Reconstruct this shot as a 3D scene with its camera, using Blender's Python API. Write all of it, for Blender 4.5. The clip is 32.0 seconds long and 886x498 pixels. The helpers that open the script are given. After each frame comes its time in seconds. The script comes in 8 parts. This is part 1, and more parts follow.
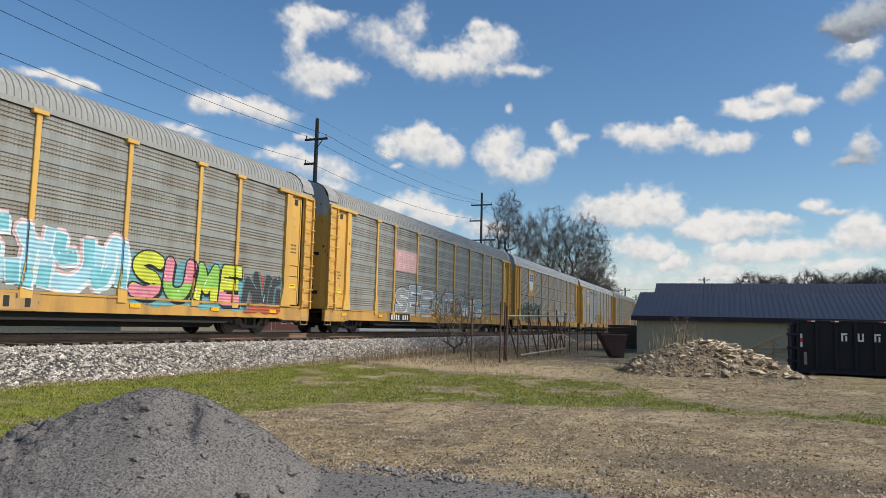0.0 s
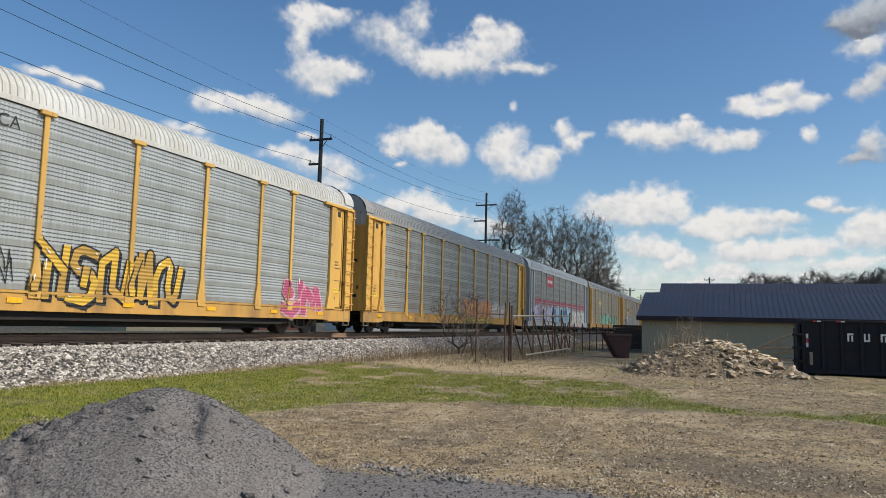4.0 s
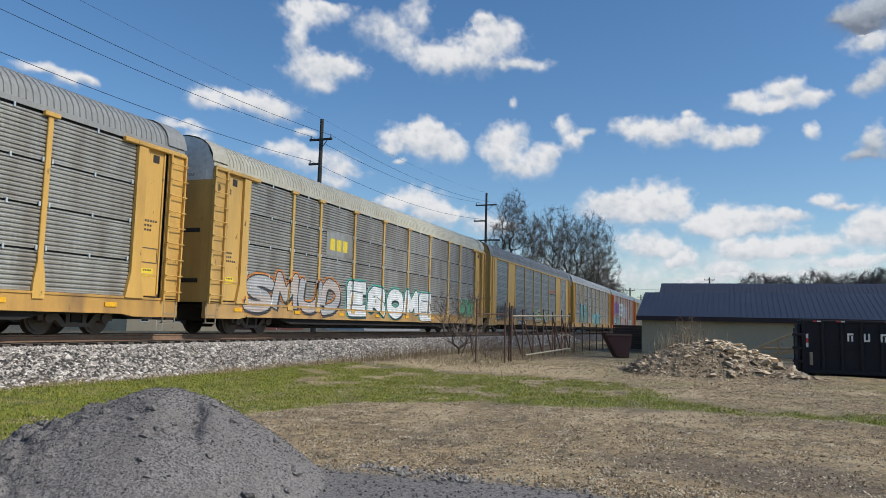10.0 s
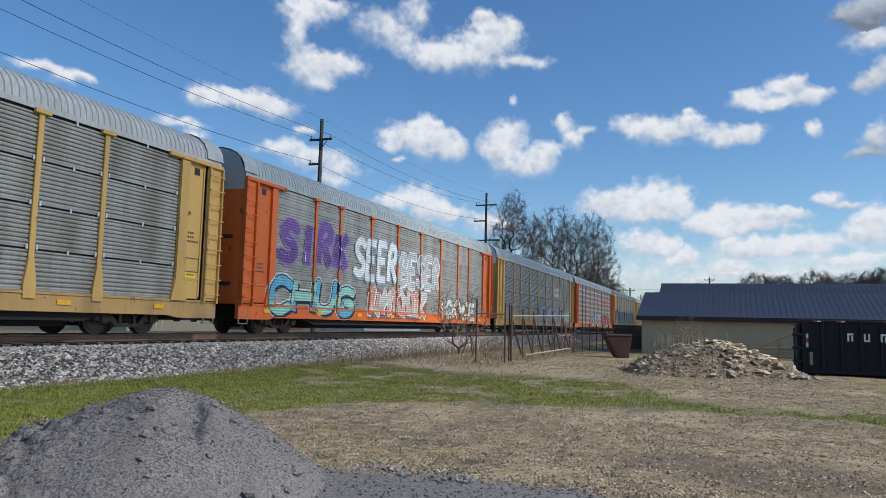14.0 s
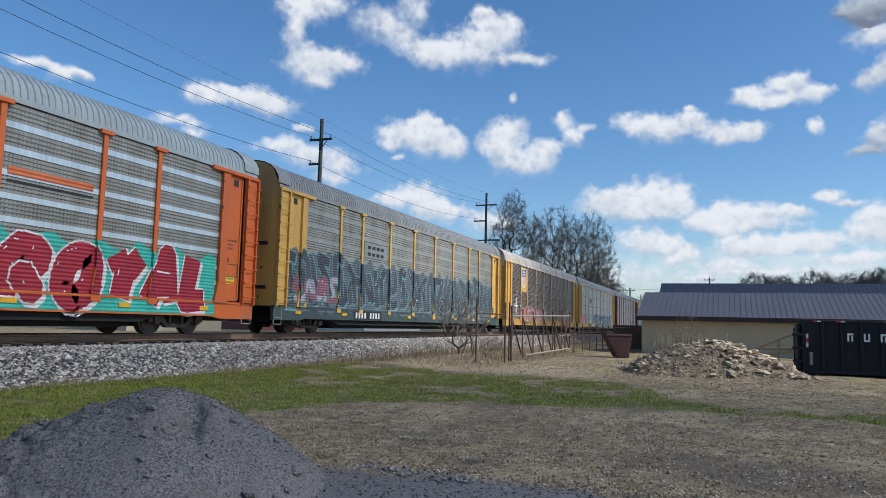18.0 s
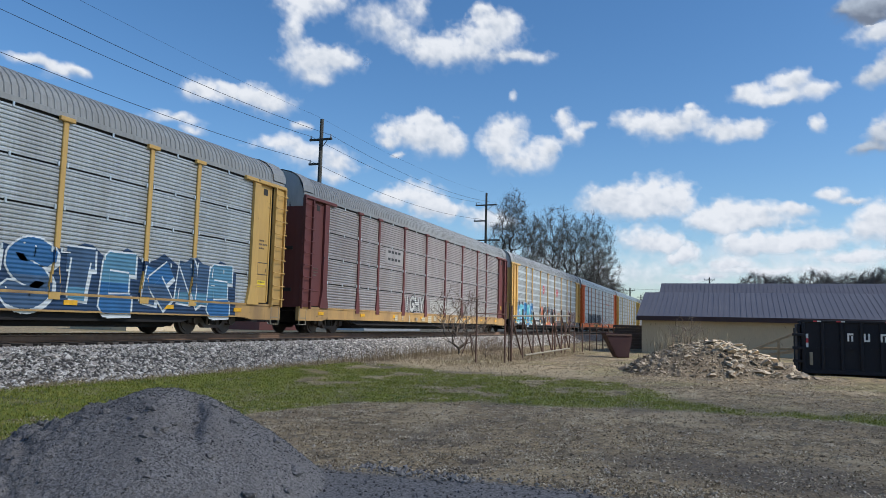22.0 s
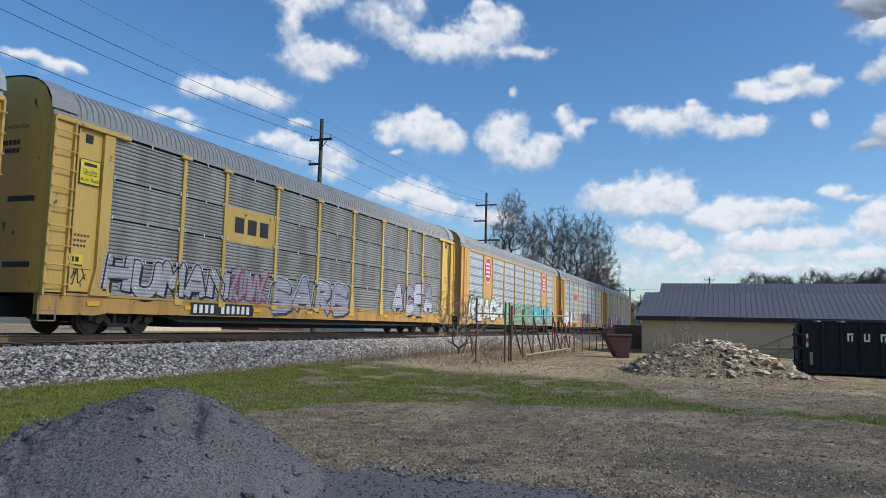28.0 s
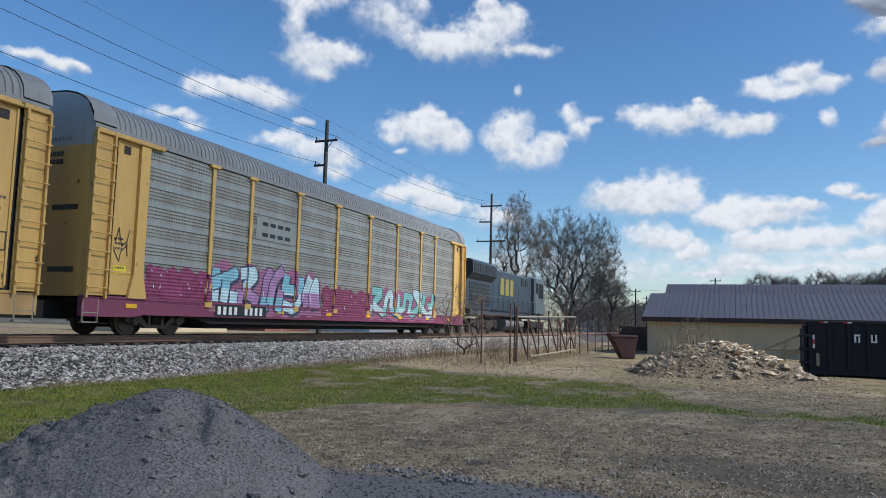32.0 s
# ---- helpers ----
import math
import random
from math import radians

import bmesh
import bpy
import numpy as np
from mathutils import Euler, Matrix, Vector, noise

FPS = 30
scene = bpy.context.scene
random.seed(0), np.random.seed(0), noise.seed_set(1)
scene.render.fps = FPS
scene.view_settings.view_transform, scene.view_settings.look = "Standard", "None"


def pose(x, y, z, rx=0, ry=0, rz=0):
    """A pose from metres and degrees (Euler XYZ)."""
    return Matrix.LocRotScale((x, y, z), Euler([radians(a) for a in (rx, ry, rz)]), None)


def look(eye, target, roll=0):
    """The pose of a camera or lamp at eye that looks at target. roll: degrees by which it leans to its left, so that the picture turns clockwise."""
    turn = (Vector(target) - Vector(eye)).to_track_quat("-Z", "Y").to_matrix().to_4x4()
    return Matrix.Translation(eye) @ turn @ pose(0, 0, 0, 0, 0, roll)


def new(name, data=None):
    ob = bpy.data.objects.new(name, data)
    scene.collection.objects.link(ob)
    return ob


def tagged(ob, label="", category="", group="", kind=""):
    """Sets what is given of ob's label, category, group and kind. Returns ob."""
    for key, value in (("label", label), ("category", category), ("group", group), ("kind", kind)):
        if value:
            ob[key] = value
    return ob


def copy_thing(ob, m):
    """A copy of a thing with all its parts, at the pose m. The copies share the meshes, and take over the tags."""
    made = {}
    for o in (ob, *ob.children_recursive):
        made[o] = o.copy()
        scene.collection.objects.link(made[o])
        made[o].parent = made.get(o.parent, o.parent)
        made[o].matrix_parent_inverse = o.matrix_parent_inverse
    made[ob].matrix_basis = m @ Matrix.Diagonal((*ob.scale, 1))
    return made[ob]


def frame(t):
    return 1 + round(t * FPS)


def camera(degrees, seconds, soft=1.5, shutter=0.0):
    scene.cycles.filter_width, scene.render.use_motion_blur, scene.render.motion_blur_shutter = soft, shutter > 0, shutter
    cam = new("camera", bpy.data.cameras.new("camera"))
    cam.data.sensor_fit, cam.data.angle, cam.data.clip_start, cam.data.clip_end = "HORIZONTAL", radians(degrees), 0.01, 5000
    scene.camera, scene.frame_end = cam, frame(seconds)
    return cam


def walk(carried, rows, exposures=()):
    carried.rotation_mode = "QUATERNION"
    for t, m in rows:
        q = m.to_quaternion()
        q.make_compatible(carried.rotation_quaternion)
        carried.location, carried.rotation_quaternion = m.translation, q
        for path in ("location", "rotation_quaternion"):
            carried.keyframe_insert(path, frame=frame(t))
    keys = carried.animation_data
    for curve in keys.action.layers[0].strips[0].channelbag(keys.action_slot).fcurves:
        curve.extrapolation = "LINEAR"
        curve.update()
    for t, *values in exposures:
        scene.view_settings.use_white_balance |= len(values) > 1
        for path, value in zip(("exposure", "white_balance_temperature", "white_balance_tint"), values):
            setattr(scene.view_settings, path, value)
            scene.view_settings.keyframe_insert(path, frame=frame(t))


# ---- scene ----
# x runs along the track, away from the camera; y is left; z = 0 at the top of the rail
cam = camera(62.19, 32.0, soft=0.7)
EYE = (0, 0, 0.50)
PITCH, YAW, LEAN = 5.83, 21.01, 1.4


def aim(dyaw=0.0, dpitch=0.0):
    a, p = radians(PITCH + dpitch), radians(YAW + dyaw)
    t = (EYE[0] + math.cos(a) * math.cos(p), EYE[1] + math.cos(a) * math.sin(p), EYE[2] + math.sin(a))
    return look(EYE, t, LEAN)


walk(cam, [(0, aim(-0.36)), (0.5, aim(-0.07)), (1.0, aim()), (1.5, aim()), (16, aim()), (30.5, aim()), (31.0, aim(0, 0.01)), (31.5, aim(0.01, 0.06)), (32, aim(0.41, 0.07))],
     exposures=[(0, 0.09, 6900, 10), (7, 0.08, 6780, 10), (11, 0.05, 6420, 10), (17, 0.14, 6200, 10), (32, 0.14, 6180, 10)])

# ---- world, sun ----
SUN_AZ, SUN_EL = -87.0, 42.0
world = bpy.data.worlds.new("sky")
scene.world = world
world.use_nodes = True
wn = world.node_tree
sky = wn.nodes.new("ShaderNodeTexSky")
sky.sky_type, sky.sun_disc = "NISHITA", False
sky.sun_elevation, sky.sun_rotation = radians(SUN_EL), radians(90 - SUN_AZ)
sky.air_density, sky.dust_density, sky.ozone_density = 1.0, 0.55, 3.0
wn.nodes["Background"].inputs["Strength"].default_value = 0.117
hue = wn.nodes.new("ShaderNodeHueSaturation")
hue.inputs["Saturation"].default_value = 1.2
hue.inputs["Value"].default_value = 1.03
wn.links.new(sky.outputs[0], hue.inputs["Color"])
wn.links.new(hue.outputs[0], wn.nodes["Background"].inputs["Color"])
sun = new("sun", bpy.data.lights.new("sun", "SUN"))
sun.data.energy, sun.data.angle, sun.data.color = 4.2, radians(0.6), (1.0, 0.95, 0.87)
sun_way = Vector((math.cos(radians(SUN_EL)) * math.cos(radians(SUN_AZ)), math.cos(radians(SUN_EL)) * math.sin(radians(SUN_AZ)), math.sin(radians(SUN_EL))))
sun.matrix_world = look(sun_way * 50, (0, 0, 0))


# ---- materials ----
def nodes_of(name):
    m = bpy.data.materials.new(name)
    m.use_nodes = True
    return m, m.node_tree, m.node_tree.nodes["Principled BSDF"]


def mixed(nt, fac, a, b):
    """A colour mix; a and b are colours or sockets."""
    n = nt.nodes.new("ShaderNodeMix")
    n.data_type = "RGBA"
    for sock, v in ((n.inputs[6], a), (n.inputs[7], b)):
        if isinstance(v, tuple):
            sock.default_value = (*v, 1)
        else:
            nt.links.new(v, sock)
    if isinstance(fac, float):
        n.inputs[0].default_value = fac
    else:
        nt.links.new(fac, n.inputs[0])
    return n.outputs[2]


def ramp(nt, sock, lo, hi):
    n = nt.nodes.new("ShaderNodeMapRange")
    n.inputs[1].default_value, n.inputs[2].default_value = lo, hi
    nt.links.new(sock, n.inputs[0])
    return n.outputs[0]


def grain(nt, scale, detail=6.0, stretch=(1, 1, 1), world_space=False):
    """Noise in metres, shifted from object to object."""
    co = nt.nodes.new("ShaderNodeTexCoord")
    mp = nt.nodes.new("ShaderNodeMapping")
    mp.inputs["Scale"].default_value = stretch
    if world_space:
        geo = nt.nodes.new("ShaderNodeNewGeometry")
        nt.links.new(geo.outputs["Position"], mp.inputs[0])
    else:
        nt.links.new(co.outputs["Object"], mp.inputs[0])
    n = nt.nodes.new("ShaderNodeTexNoise")
    n.noise_dimensions = "4D"
    n.inputs["Scale"].default_value, n.inputs["Detail"].default_value = scale, detail
    info = nt.nodes.new("ShaderNodeObjectInfo")
    mul = nt.nodes.new("ShaderNodeMath")
    mul.operation = "MULTIPLY"
    mul.inputs[1].default_value = 0.0 if world_space else 40.0
    nt.links.new(info.outputs["Random"], mul.inputs[0])
    nt.links.new(mul.outputs[0], n.inputs["W"])
    nt.links.new(mp.outputs[0], n.inputs["Vector"])
    return n.outputs["Fac"]


def bumped(nt, bsdf, sock, strength, dist):
    b = nt.nodes.new("ShaderNodeBump")
    b.inputs["Strength"].default_value, b.inputs["Distance"].default_value = strength, dist
    nt.links.new(sock, b.inputs["Height"])
    nt.links.new(b.outputs[0], bsdf.inputs["Normal"])


def plain(name, col, rough=0.6, metal=0.0, dirt=(0.12, 0.09, 0.07), amount=0.35, fine=9.0, broad=0.8, streak=False, bump=0.15):
    """Paint or metal with broad stains, fine grain and light relief."""
    m, nt, bs = nodes_of(name)
    g1 = grain(nt, broad, 5.0, (1, 1, 0.25) if streak else (1, 1, 1))
    g2 = grain(nt, fine, 8.0, (2.5, 2.5, 0.4) if streak else (1, 1, 1))
    light = tuple(min(1, c * (1.05 if streak else 1.12)) for c in col)
    dark = tuple(c * (0.93 if streak else 0.82) for c in col)
    c = mixed(nt, ramp(nt, g2, 0.3, 0.7), dark, light)
    f = nt.nodes.new("ShaderNodeMath")
    f.operation = "MULTIPLY"
    f.inputs[1].default_value = amount
    nt.links.new(ramp(nt, g1, 0.45, 0.75), f.inputs[0])
    c = mixed(nt, f.outputs[0], c, dirt)
    if streak:
        g3 = grain(nt, 4.5, 3.0, (1, 1, 0.6))
        c = mixed(nt, ramp(nt, g3, 0.66, 0.72), c, tuple(v * 0.45 for v in dirt))
    nt.links.new(c, bs.inputs["Base Color"])
    bs.inputs["Metallic"].default_value = metal
    r = nt.nodes.new("ShaderNodeMapRange")
    r.inputs[3].default_value, r.inputs[4].default_value = max(0.05, rough - 0.12), min(1, rough + 0.15)
    nt.links.new(g2, r.inputs[0])
    nt.links.new(r.outputs[0], bs.inputs["Roughness"])
    if bump:
        bumped(nt, bs, g2, bump, 0.01)
    return m


def galvanised(name, col, stain, amount=0.4, holes=False, rough=0.42, metal=0.35):
    """Weathered zinc sheet with dirt running down; holes: punched rows."""
    m, nt, bs = nodes_of(name)
    g1 = grain(nt, 0.9, 5.0, (1.6, 1, 0.22))
    g2 = grain(nt, 14.0, 6.0, (1, 1, 0.15))
    g3 = grain(nt, 0.35, 3.0)
    c = mixed(nt, ramp(nt, g2, 0.25, 0.75), tuple(v * 0.8 for v in col), tuple(min(1, v * 1.15) for v in col))
    f = nt.nodes.new("ShaderNodeMath")
    f.operation = "MULTIPLY"
    f.inputs[1].default_value = amount
    nt.links.new(ramp(nt, g1, 0.4, 0.72), f.inputs[0])
    c = mixed(nt, f.outputs[0], c, stain)
    c = mixed(nt, ramp(nt, g3, 0.5, 1.3), c, tuple(v * 1.3 for v in col))
    if holes:
        co = nt.nodes.new("ShaderNodeTexCoord")
        sep = nt.nodes.new("ShaderNodeSeparateXYZ")
        nt.links.new(co.outputs["Object"], sep.inputs[0])
        rows = []
        for axis, step in ((0, 0.105), (2, 0.0962)):
            w = nt.nodes.new("ShaderNodeMath")
            w.operation = "MULTIPLY"
            w.inputs[1].default_value = 2 * math.pi / step
            nt.links.new(sep.outputs[axis], w.inputs[0])
            s = nt.nodes.new("ShaderNodeMath")
            s.operation = "SINE"
            nt.links.new(w.outputs[0], s.inputs[0])
            rows.append(ramp(nt, s.outputs[0], 0.25, 0.6))
        h = nt.nodes.new("ShaderNodeMath")
        h.operation = "MULTIPLY"
        nt.links.new(rows[0], h.inputs[0])
        nt.links.new(rows[1], h.inputs[1])
        k = nt.nodes.new("ShaderNodeMath")
        k.operation = "MULTIPLY"
        nt.links.new(h.outputs[0], k.inputs[0])
        g4 = nt.nodes.new("ShaderNodeMapRange")
        g4.inputs["To Min"].default_value, g4.inputs["To Max"].default_value = 0.22 * holes, 0.88 * holes
        nt.links.new(ramp(nt, grain(nt, 2.4, 3.0, (1.7, 1, 0.45)), 0.36, 0.6), g4.inputs["Value"])
        nt.links.new(g4.outputs[0], k.inputs[1])
        c = mixed(nt, k.outputs[0], c, (0.03, 0.03, 0.03))
    nt.links.new(c, bs.inputs["Base Color"])
    bs.inputs["Metallic"].default_value, bs.inputs["Roughness"].default_value = metal, rough
    bumped(nt, bs, g2, 0.12, 0.01)
    return m


def speckled(name, cols, rough=0.9, tufts=0.0):
    """Loose pieces, each of its own shade; tufts: how far neighbours share a darker or paler tone."""
    m, nt, bs = nodes_of(name)
    geo = nt.nodes.new("ShaderNodeNewGeometry")
    cr = nt.nodes.new("ShaderNodeValToRGB")
    cr.color_ramp.interpolation = "LINEAR"
    els = cr.color_ramp.elements
    while len(els) < len(cols):
        els.new(0.5)
    for i, c in enumerate(cols):
        els[i].position, els[i].color = i / (len(cols) - 1), (*c, 1)
    nt.links.new(geo.outputs["Random Per Island"], cr.inputs[0])
    g = grain(nt, 25.0, 5.0)
    c = mixed(nt, ramp(nt, g, 0.35, 0.8), cr.outputs[0], tuple(v * 0.6 for v in cols[len(cols) // 2]))
    if tufts:
        for scale, share, tone in ((7.0, 0.6, tuple(v * 0.75 for v in cols[2])), (3.1, 1.0, max(cols))):
            f = nt.nodes.new("ShaderNodeMath")
            f.operation = "MULTIPLY"
            f.inputs[1].default_value = tufts * share
            nt.links.new(ramp(nt, grain(nt, scale, 5.0, world_space=True), 0.52, 0.62), f.inputs[0])
            c = mixed(nt, f.outputs[0], c, tone)
    nt.links.new(c, bs.inputs["Base Color"])
    bs.inputs["Roughness"].default_value = rough
    bumped(nt, bs, g, 0.3, 0.01)
    return m


def spray(name, col, rough=0.45):
    """Spray paint over corrugated sheet."""
    m, nt, bs = nodes_of(name)
    co = nt.nodes.new("ShaderNodeTexCoord")
    w = nt.nodes.new("ShaderNodeTexWave")
    w.wave_type, w.bands_direction = "BANDS", "Z"
    w.inputs["Scale"].default_value = 0.314 / 0.1 / 0.5 * 0.5
    nt.links.new(co.outputs["Object"], w.inputs["Vector"])
    g = grain(nt, 2.5, 6.0)
    c = mixed(nt, ramp(nt, g, 0.3, 0.75), tuple(v * 0.75 for v in col), tuple(min(1, v * 1.1) for v in col))
    nt.links.new(c, bs.inputs["Base Color"])
    bs.inputs["Roughness"].default_value = rough
    bumped(nt, bs, w.outputs["Fac"], 0.5, 0.03)
    return m


PAINT = {}


def paint(col):
    """One spray paint for each colour."""
    if col not in PAINT:
        PAINT[col] = spray("spray_paint", col)
    return PAINT[col]


YELLOW = plain("rack_yellow", (0.64, 0.375, 0.09), 0.5, dirt=(0.22, 0.12, 0.04), amount=0.6, streak=True)
OCHRE = plain("rack_ochre", (0.60, 0.372, 0.108), 0.55, dirt=(0.25, 0.15, 0.06), amount=0.6, streak=True)
LEMON = plain("rack_lemon", (0.62, 0.405, 0.10), 0.5, dirt=(0.20, 0.13, 0.05), amount=0.4, streak=True)
TAN = plain("rack_tan", (0.56, 0.32, 0.10), 0.6, dirt=(0.20, 0.12, 0.06), amount=0.45, streak=True)
ORANGE = plain("rack_orange", (0.62, 0.13, 0.022), 0.5, dirt=(0.2, 0.06, 0.03), amount=0.35, streak=True)
FADED = plain("rack_faded_orange", (0.38, 0.17, 0.10), 0.6, dirt=(0.3, 0.2, 0.16), amount=0.5, streak=True)
MAROON = plain("rack_maroon", (0.13, 0.035, 0.03), 0.6, dirt=(0.06, 0.03, 0.03), amount=0.4, streak=True)
SILVER = plain("rack_silver", (0.42, 0.43, 0.42), 0.5, metal=0.2, dirt=(0.2, 0.17, 0.14), amount=0.35, streak=True)
SILLYEL = plain("sill_grimy_yellow", (0.50, 0.28, 0.07), 0.6, dirt=(0.13, 0.08, 0.05), amount=0.8, broad=1.6, streak=True)
SILLOCH = plain("sill_grimy_ochre", (0.46, 0.28, 0.10), 0.65, dirt=(0.14, 0.09, 0.06), amount=0.8, broad=1.6, streak=True)
TEALDARK = plain("sill_dark_teal", (0.05, 0.075, 0.075), 0.6, dirt=(0.03, 0.04, 0.04), streak=True)
MAGSILL = plain("sill_magenta", (0.20, 0.045, 0.09), 0.55, dirt=(0.12, 0.04, 0.06), streak=True)
DARKSILL = plain("sill_black", (0.05, 0.045, 0.045), 0.6, dirt=(0.09, 0.07, 0.05), streak=True)
UNDER = plain("underframe_grime", (0.016, 0.014, 0.014), 0.9, dirt=(0.034, 0.026, 0.021), amount=0.5)
WHEEL = plain("wheel_steel", (0.115, 0.088, 0.07), 0.6, metal=0.3, dirt=(0.05, 0.035, 0.03), amount=0.6)
# near-black colour that stands in for the shade inside the racks
INSIDE_SHADE = plain("rack_inside", (0.03, 0.03, 0.03), 0.9, amount=0.2)
STEP = plain("step_metal", (0.30, 0.27, 0.2), 0.6, metal=0.3, amount=0.5)
BLACK = plain("black_paint", (0.02, 0.02, 0.02), 0.55, amount=0.15, dirt=(0.06, 0.06, 0.05))
WHITE = plain("white_paint", (0.75, 0.75, 0.72), 0.5, amount=0.2, dirt=(0.4, 0.38, 0.33))
AMBER = plain("amber_reflector", (0.8, 0.42, 0.02), 0.3, amount=0.1)
SIGNYEL = plain("sign_yellow", (0.80, 0.60, 0.03), 0.4, amount=0.1)
RED = plain("sign_red", (0.5, 0.03, 0.04), 0.45, amount=0.15)
BLUE = plain("sign_blue", (0.03, 0.07, 0.30), 0.45, amount=0.15)
SHEET = {
    "zinc": galvanised("zinc_sheet", (0.40, 0.388, 0.352), (0.19, 0.155, 0.115), 0.8),
    "zinc_holes": galvanised("zinc_sheet_punched", (0.32, 0.312, 0.278), (0.185, 0.152, 0.11), 0.75, holes=True, metal=0.2),
    "slate": galvanised("zinc_sheet_slate", (0.275, 0.305, 0.305), (0.16, 0.16, 0.15), 0.5, holes=True, metal=0.2),
    "umber": galvanised("zinc_sheet_umber", (0.235, 0.195, 0.165), (0.10, 0.07, 0.052), 0.7),
    "steel": galvanised("zinc_sheet_steel", (0.40, 0.42, 0.42), (0.26, 0.255, 0.24), 0.45, holes=0.6, metal=0.25),
    "brown": galvanised("zinc_sheet_rusted", (0.46, 0.42, 0.345), (0.23, 0.175, 0.115), 0.62),
    "rose": galvanised("zinc_sheet_rosy", (0.43, 0.395, 0.37), (0.23, 0.16, 0.135), 0.5),
    "bright": galvanised("zinc_sheet_bright", (0.58, 0.615, 0.62), (0.36, 0.36, 0.345), 0.42, holes=0.55),
    "pale": galvanised("zinc_sheet_pale", (0.62, 0.65, 0.65), (0.40, 0.40, 0.38), 0.4, holes=0.5),
    "mid": galvanised("zinc_sheet_mid", (0.45, 0.47, 0.465), (0.27, 0.26, 0.235), 0.55, holes=0.6),
    "light": galvanised("zinc_sheet_light", (0.51, 0.53, 0.525), (0.30, 0.285, 0.255), 0.55),
    "band": galvanised("zinc_band", (0.66, 0.70, 0.71), (0.35, 0.35, 0.33), 0.35, metal=0.5, rough=0.35),
    "dim": galvanised("zinc_band_dull", (0.335, 0.342, 0.318), (0.21, 0.19, 0.155), 0.5),
}
ROOF = {
    "grey": galvanised("roof_grey", (0.29, 0.295, 0.285), (0.22, 0.215, 0.20), 0.45, rough=0.6, metal=0.05),
    "pale": galvanised("roof_pale", (0.45, 0.46, 0.45), (0.30, 0.29, 0.27), 0.45, rough=0.55, metal=0.1),
    "dark": galvanised("roof_dark", (0.24, 0.25, 0.25), (0.16, 0.15, 0.14), 0.5, rough=0.6, metal=0.05),
    "white": galvanised("roof_white", (0.54, 0.54, 0.51), (0.40, 0.36, 0.29), 0.4, rough=0.5, metal=0.1),
    "cream": galvanised("roof_cream", (0.56, 0.53, 0.42), (0.36, 0.31, 0.22), 0.4, rough=0.5, metal=0.1),
    "rusty": galvanised("roof_rusty", (0.55, 0.52, 0.46), (0.28, 0.14, 0.06), 0.75, rough=0.6, metal=0.1),
    "blue": galvanised("roof_bluegrey", (0.36, 0.41, 0.42), (0.24, 0.25, 0.24), 0.4, rough=0.55, metal=0.1),
}


# ---- mesh helpers ----
def mesh_of(name, bm, *mats):
    me = bpy.data.meshes.new(name)
    bm.to_mesh(me)
    bm.free()
    for m in mats:
        me.materials.append(m)
    return me


def put(name, me, parent=None, at=None, label="", mats=()):
    ob = new(name, me)
    if parent is not None:
        ob.parent = parent
    if at is not None:
        ob.matrix_basis = at
    if label:
        ob["label"] = label
    for i, m in enumerate(mats):
        ob.material_slots[i].link = "OBJECT"
        ob.material_slots[i].material = m
    return ob


def part(name, bm, material, parent, label=""):
    return put(name, mesh_of(name, bm, material), parent, None, label)


def box(bm, x0, x1, y0, y1, z0, z1, bevel=0.0, mat=0):
    vs = [bm.verts.new(p) for p in ((x0, y0, z0), (x1, y0, z0), (x1, y1, z0), (x0, y1, z0), (x0, y0, z1), (x1, y0, z1), (x1, y1, z1), (x0, y1, z1))]
    fs = [bm.faces.new([vs[i] for i in q]) for q in ((3, 2, 1, 0), (4, 5, 6, 7), (0, 1, 5, 4), (1, 2, 6, 5), (2, 3, 7, 6), (3, 0, 4, 7))]
    for f in fs:
        f.material_index = mat
    if bevel:
        es = list({e for f in fs for e in f.edges})
        bmesh.ops.bevel(bm, geom=es, offset=bevel, segments=1, affect="EDGES", profile=0.5)
    return vs


def boxed(*boxes, bevel=0.0):
    bm = bmesh.new()
    for b in boxes:
        box(bm, *b, bevel=bevel)
    return bm


def prism(bm, poly, y0, y1, mat=0):
    """A polygon in x and z, drawn from y0 to y1."""
    a = [bm.verts.new((x, y0, z)) for x, z in poly]
    b = [bm.verts.new((x, y1, z)) for x, z in poly]
    n = len(poly)
    fs = [bm.faces.new(a), bm.faces.new(b[::-1])]
    for i in range(n):
        fs.append(bm.faces.new((a[i], b[i], b[(i + 1) % n], a[(i + 1) % n])))
    for f in fs:
        f.material_index = mat


def tube(bm, pts, r0, r1=None, sides=6, cap=True):
    """A tapered tube along points."""
    r1 = r0 if r1 is None else r1
    rings = []
    n = len(pts)
    for i, p in enumerate(pts):
        p = Vector(p)
        d = (Vector(pts[min(i + 1, n - 1)]) - Vector(pts[max(i - 1, 0)])).normalized()
        u = d.cross(Vector((0, 0, 1)) if abs(d.z) < 0.9 else Vector((1, 0, 0))).normalized()
        v = d.cross(u)
        r = r0 + (r1 - r0) * i / max(1, n - 1)
        rings.append([bm.verts.new(p + u * (r * math.cos(2 * math.pi * k / sides)) + v * (r * math.sin(2 * math.pi * k / sides))) for k in range(sides)])
    for a, b in zip(rings, rings[1:]):
        for k in range(sides):
            bm.faces.new((a[k], a[(k + 1) % sides], b[(k + 1) % sides], b[k]))
    if cap:
        bm.faces.new(rings[0][::-1])
        bm.faces.new(rings[-1])


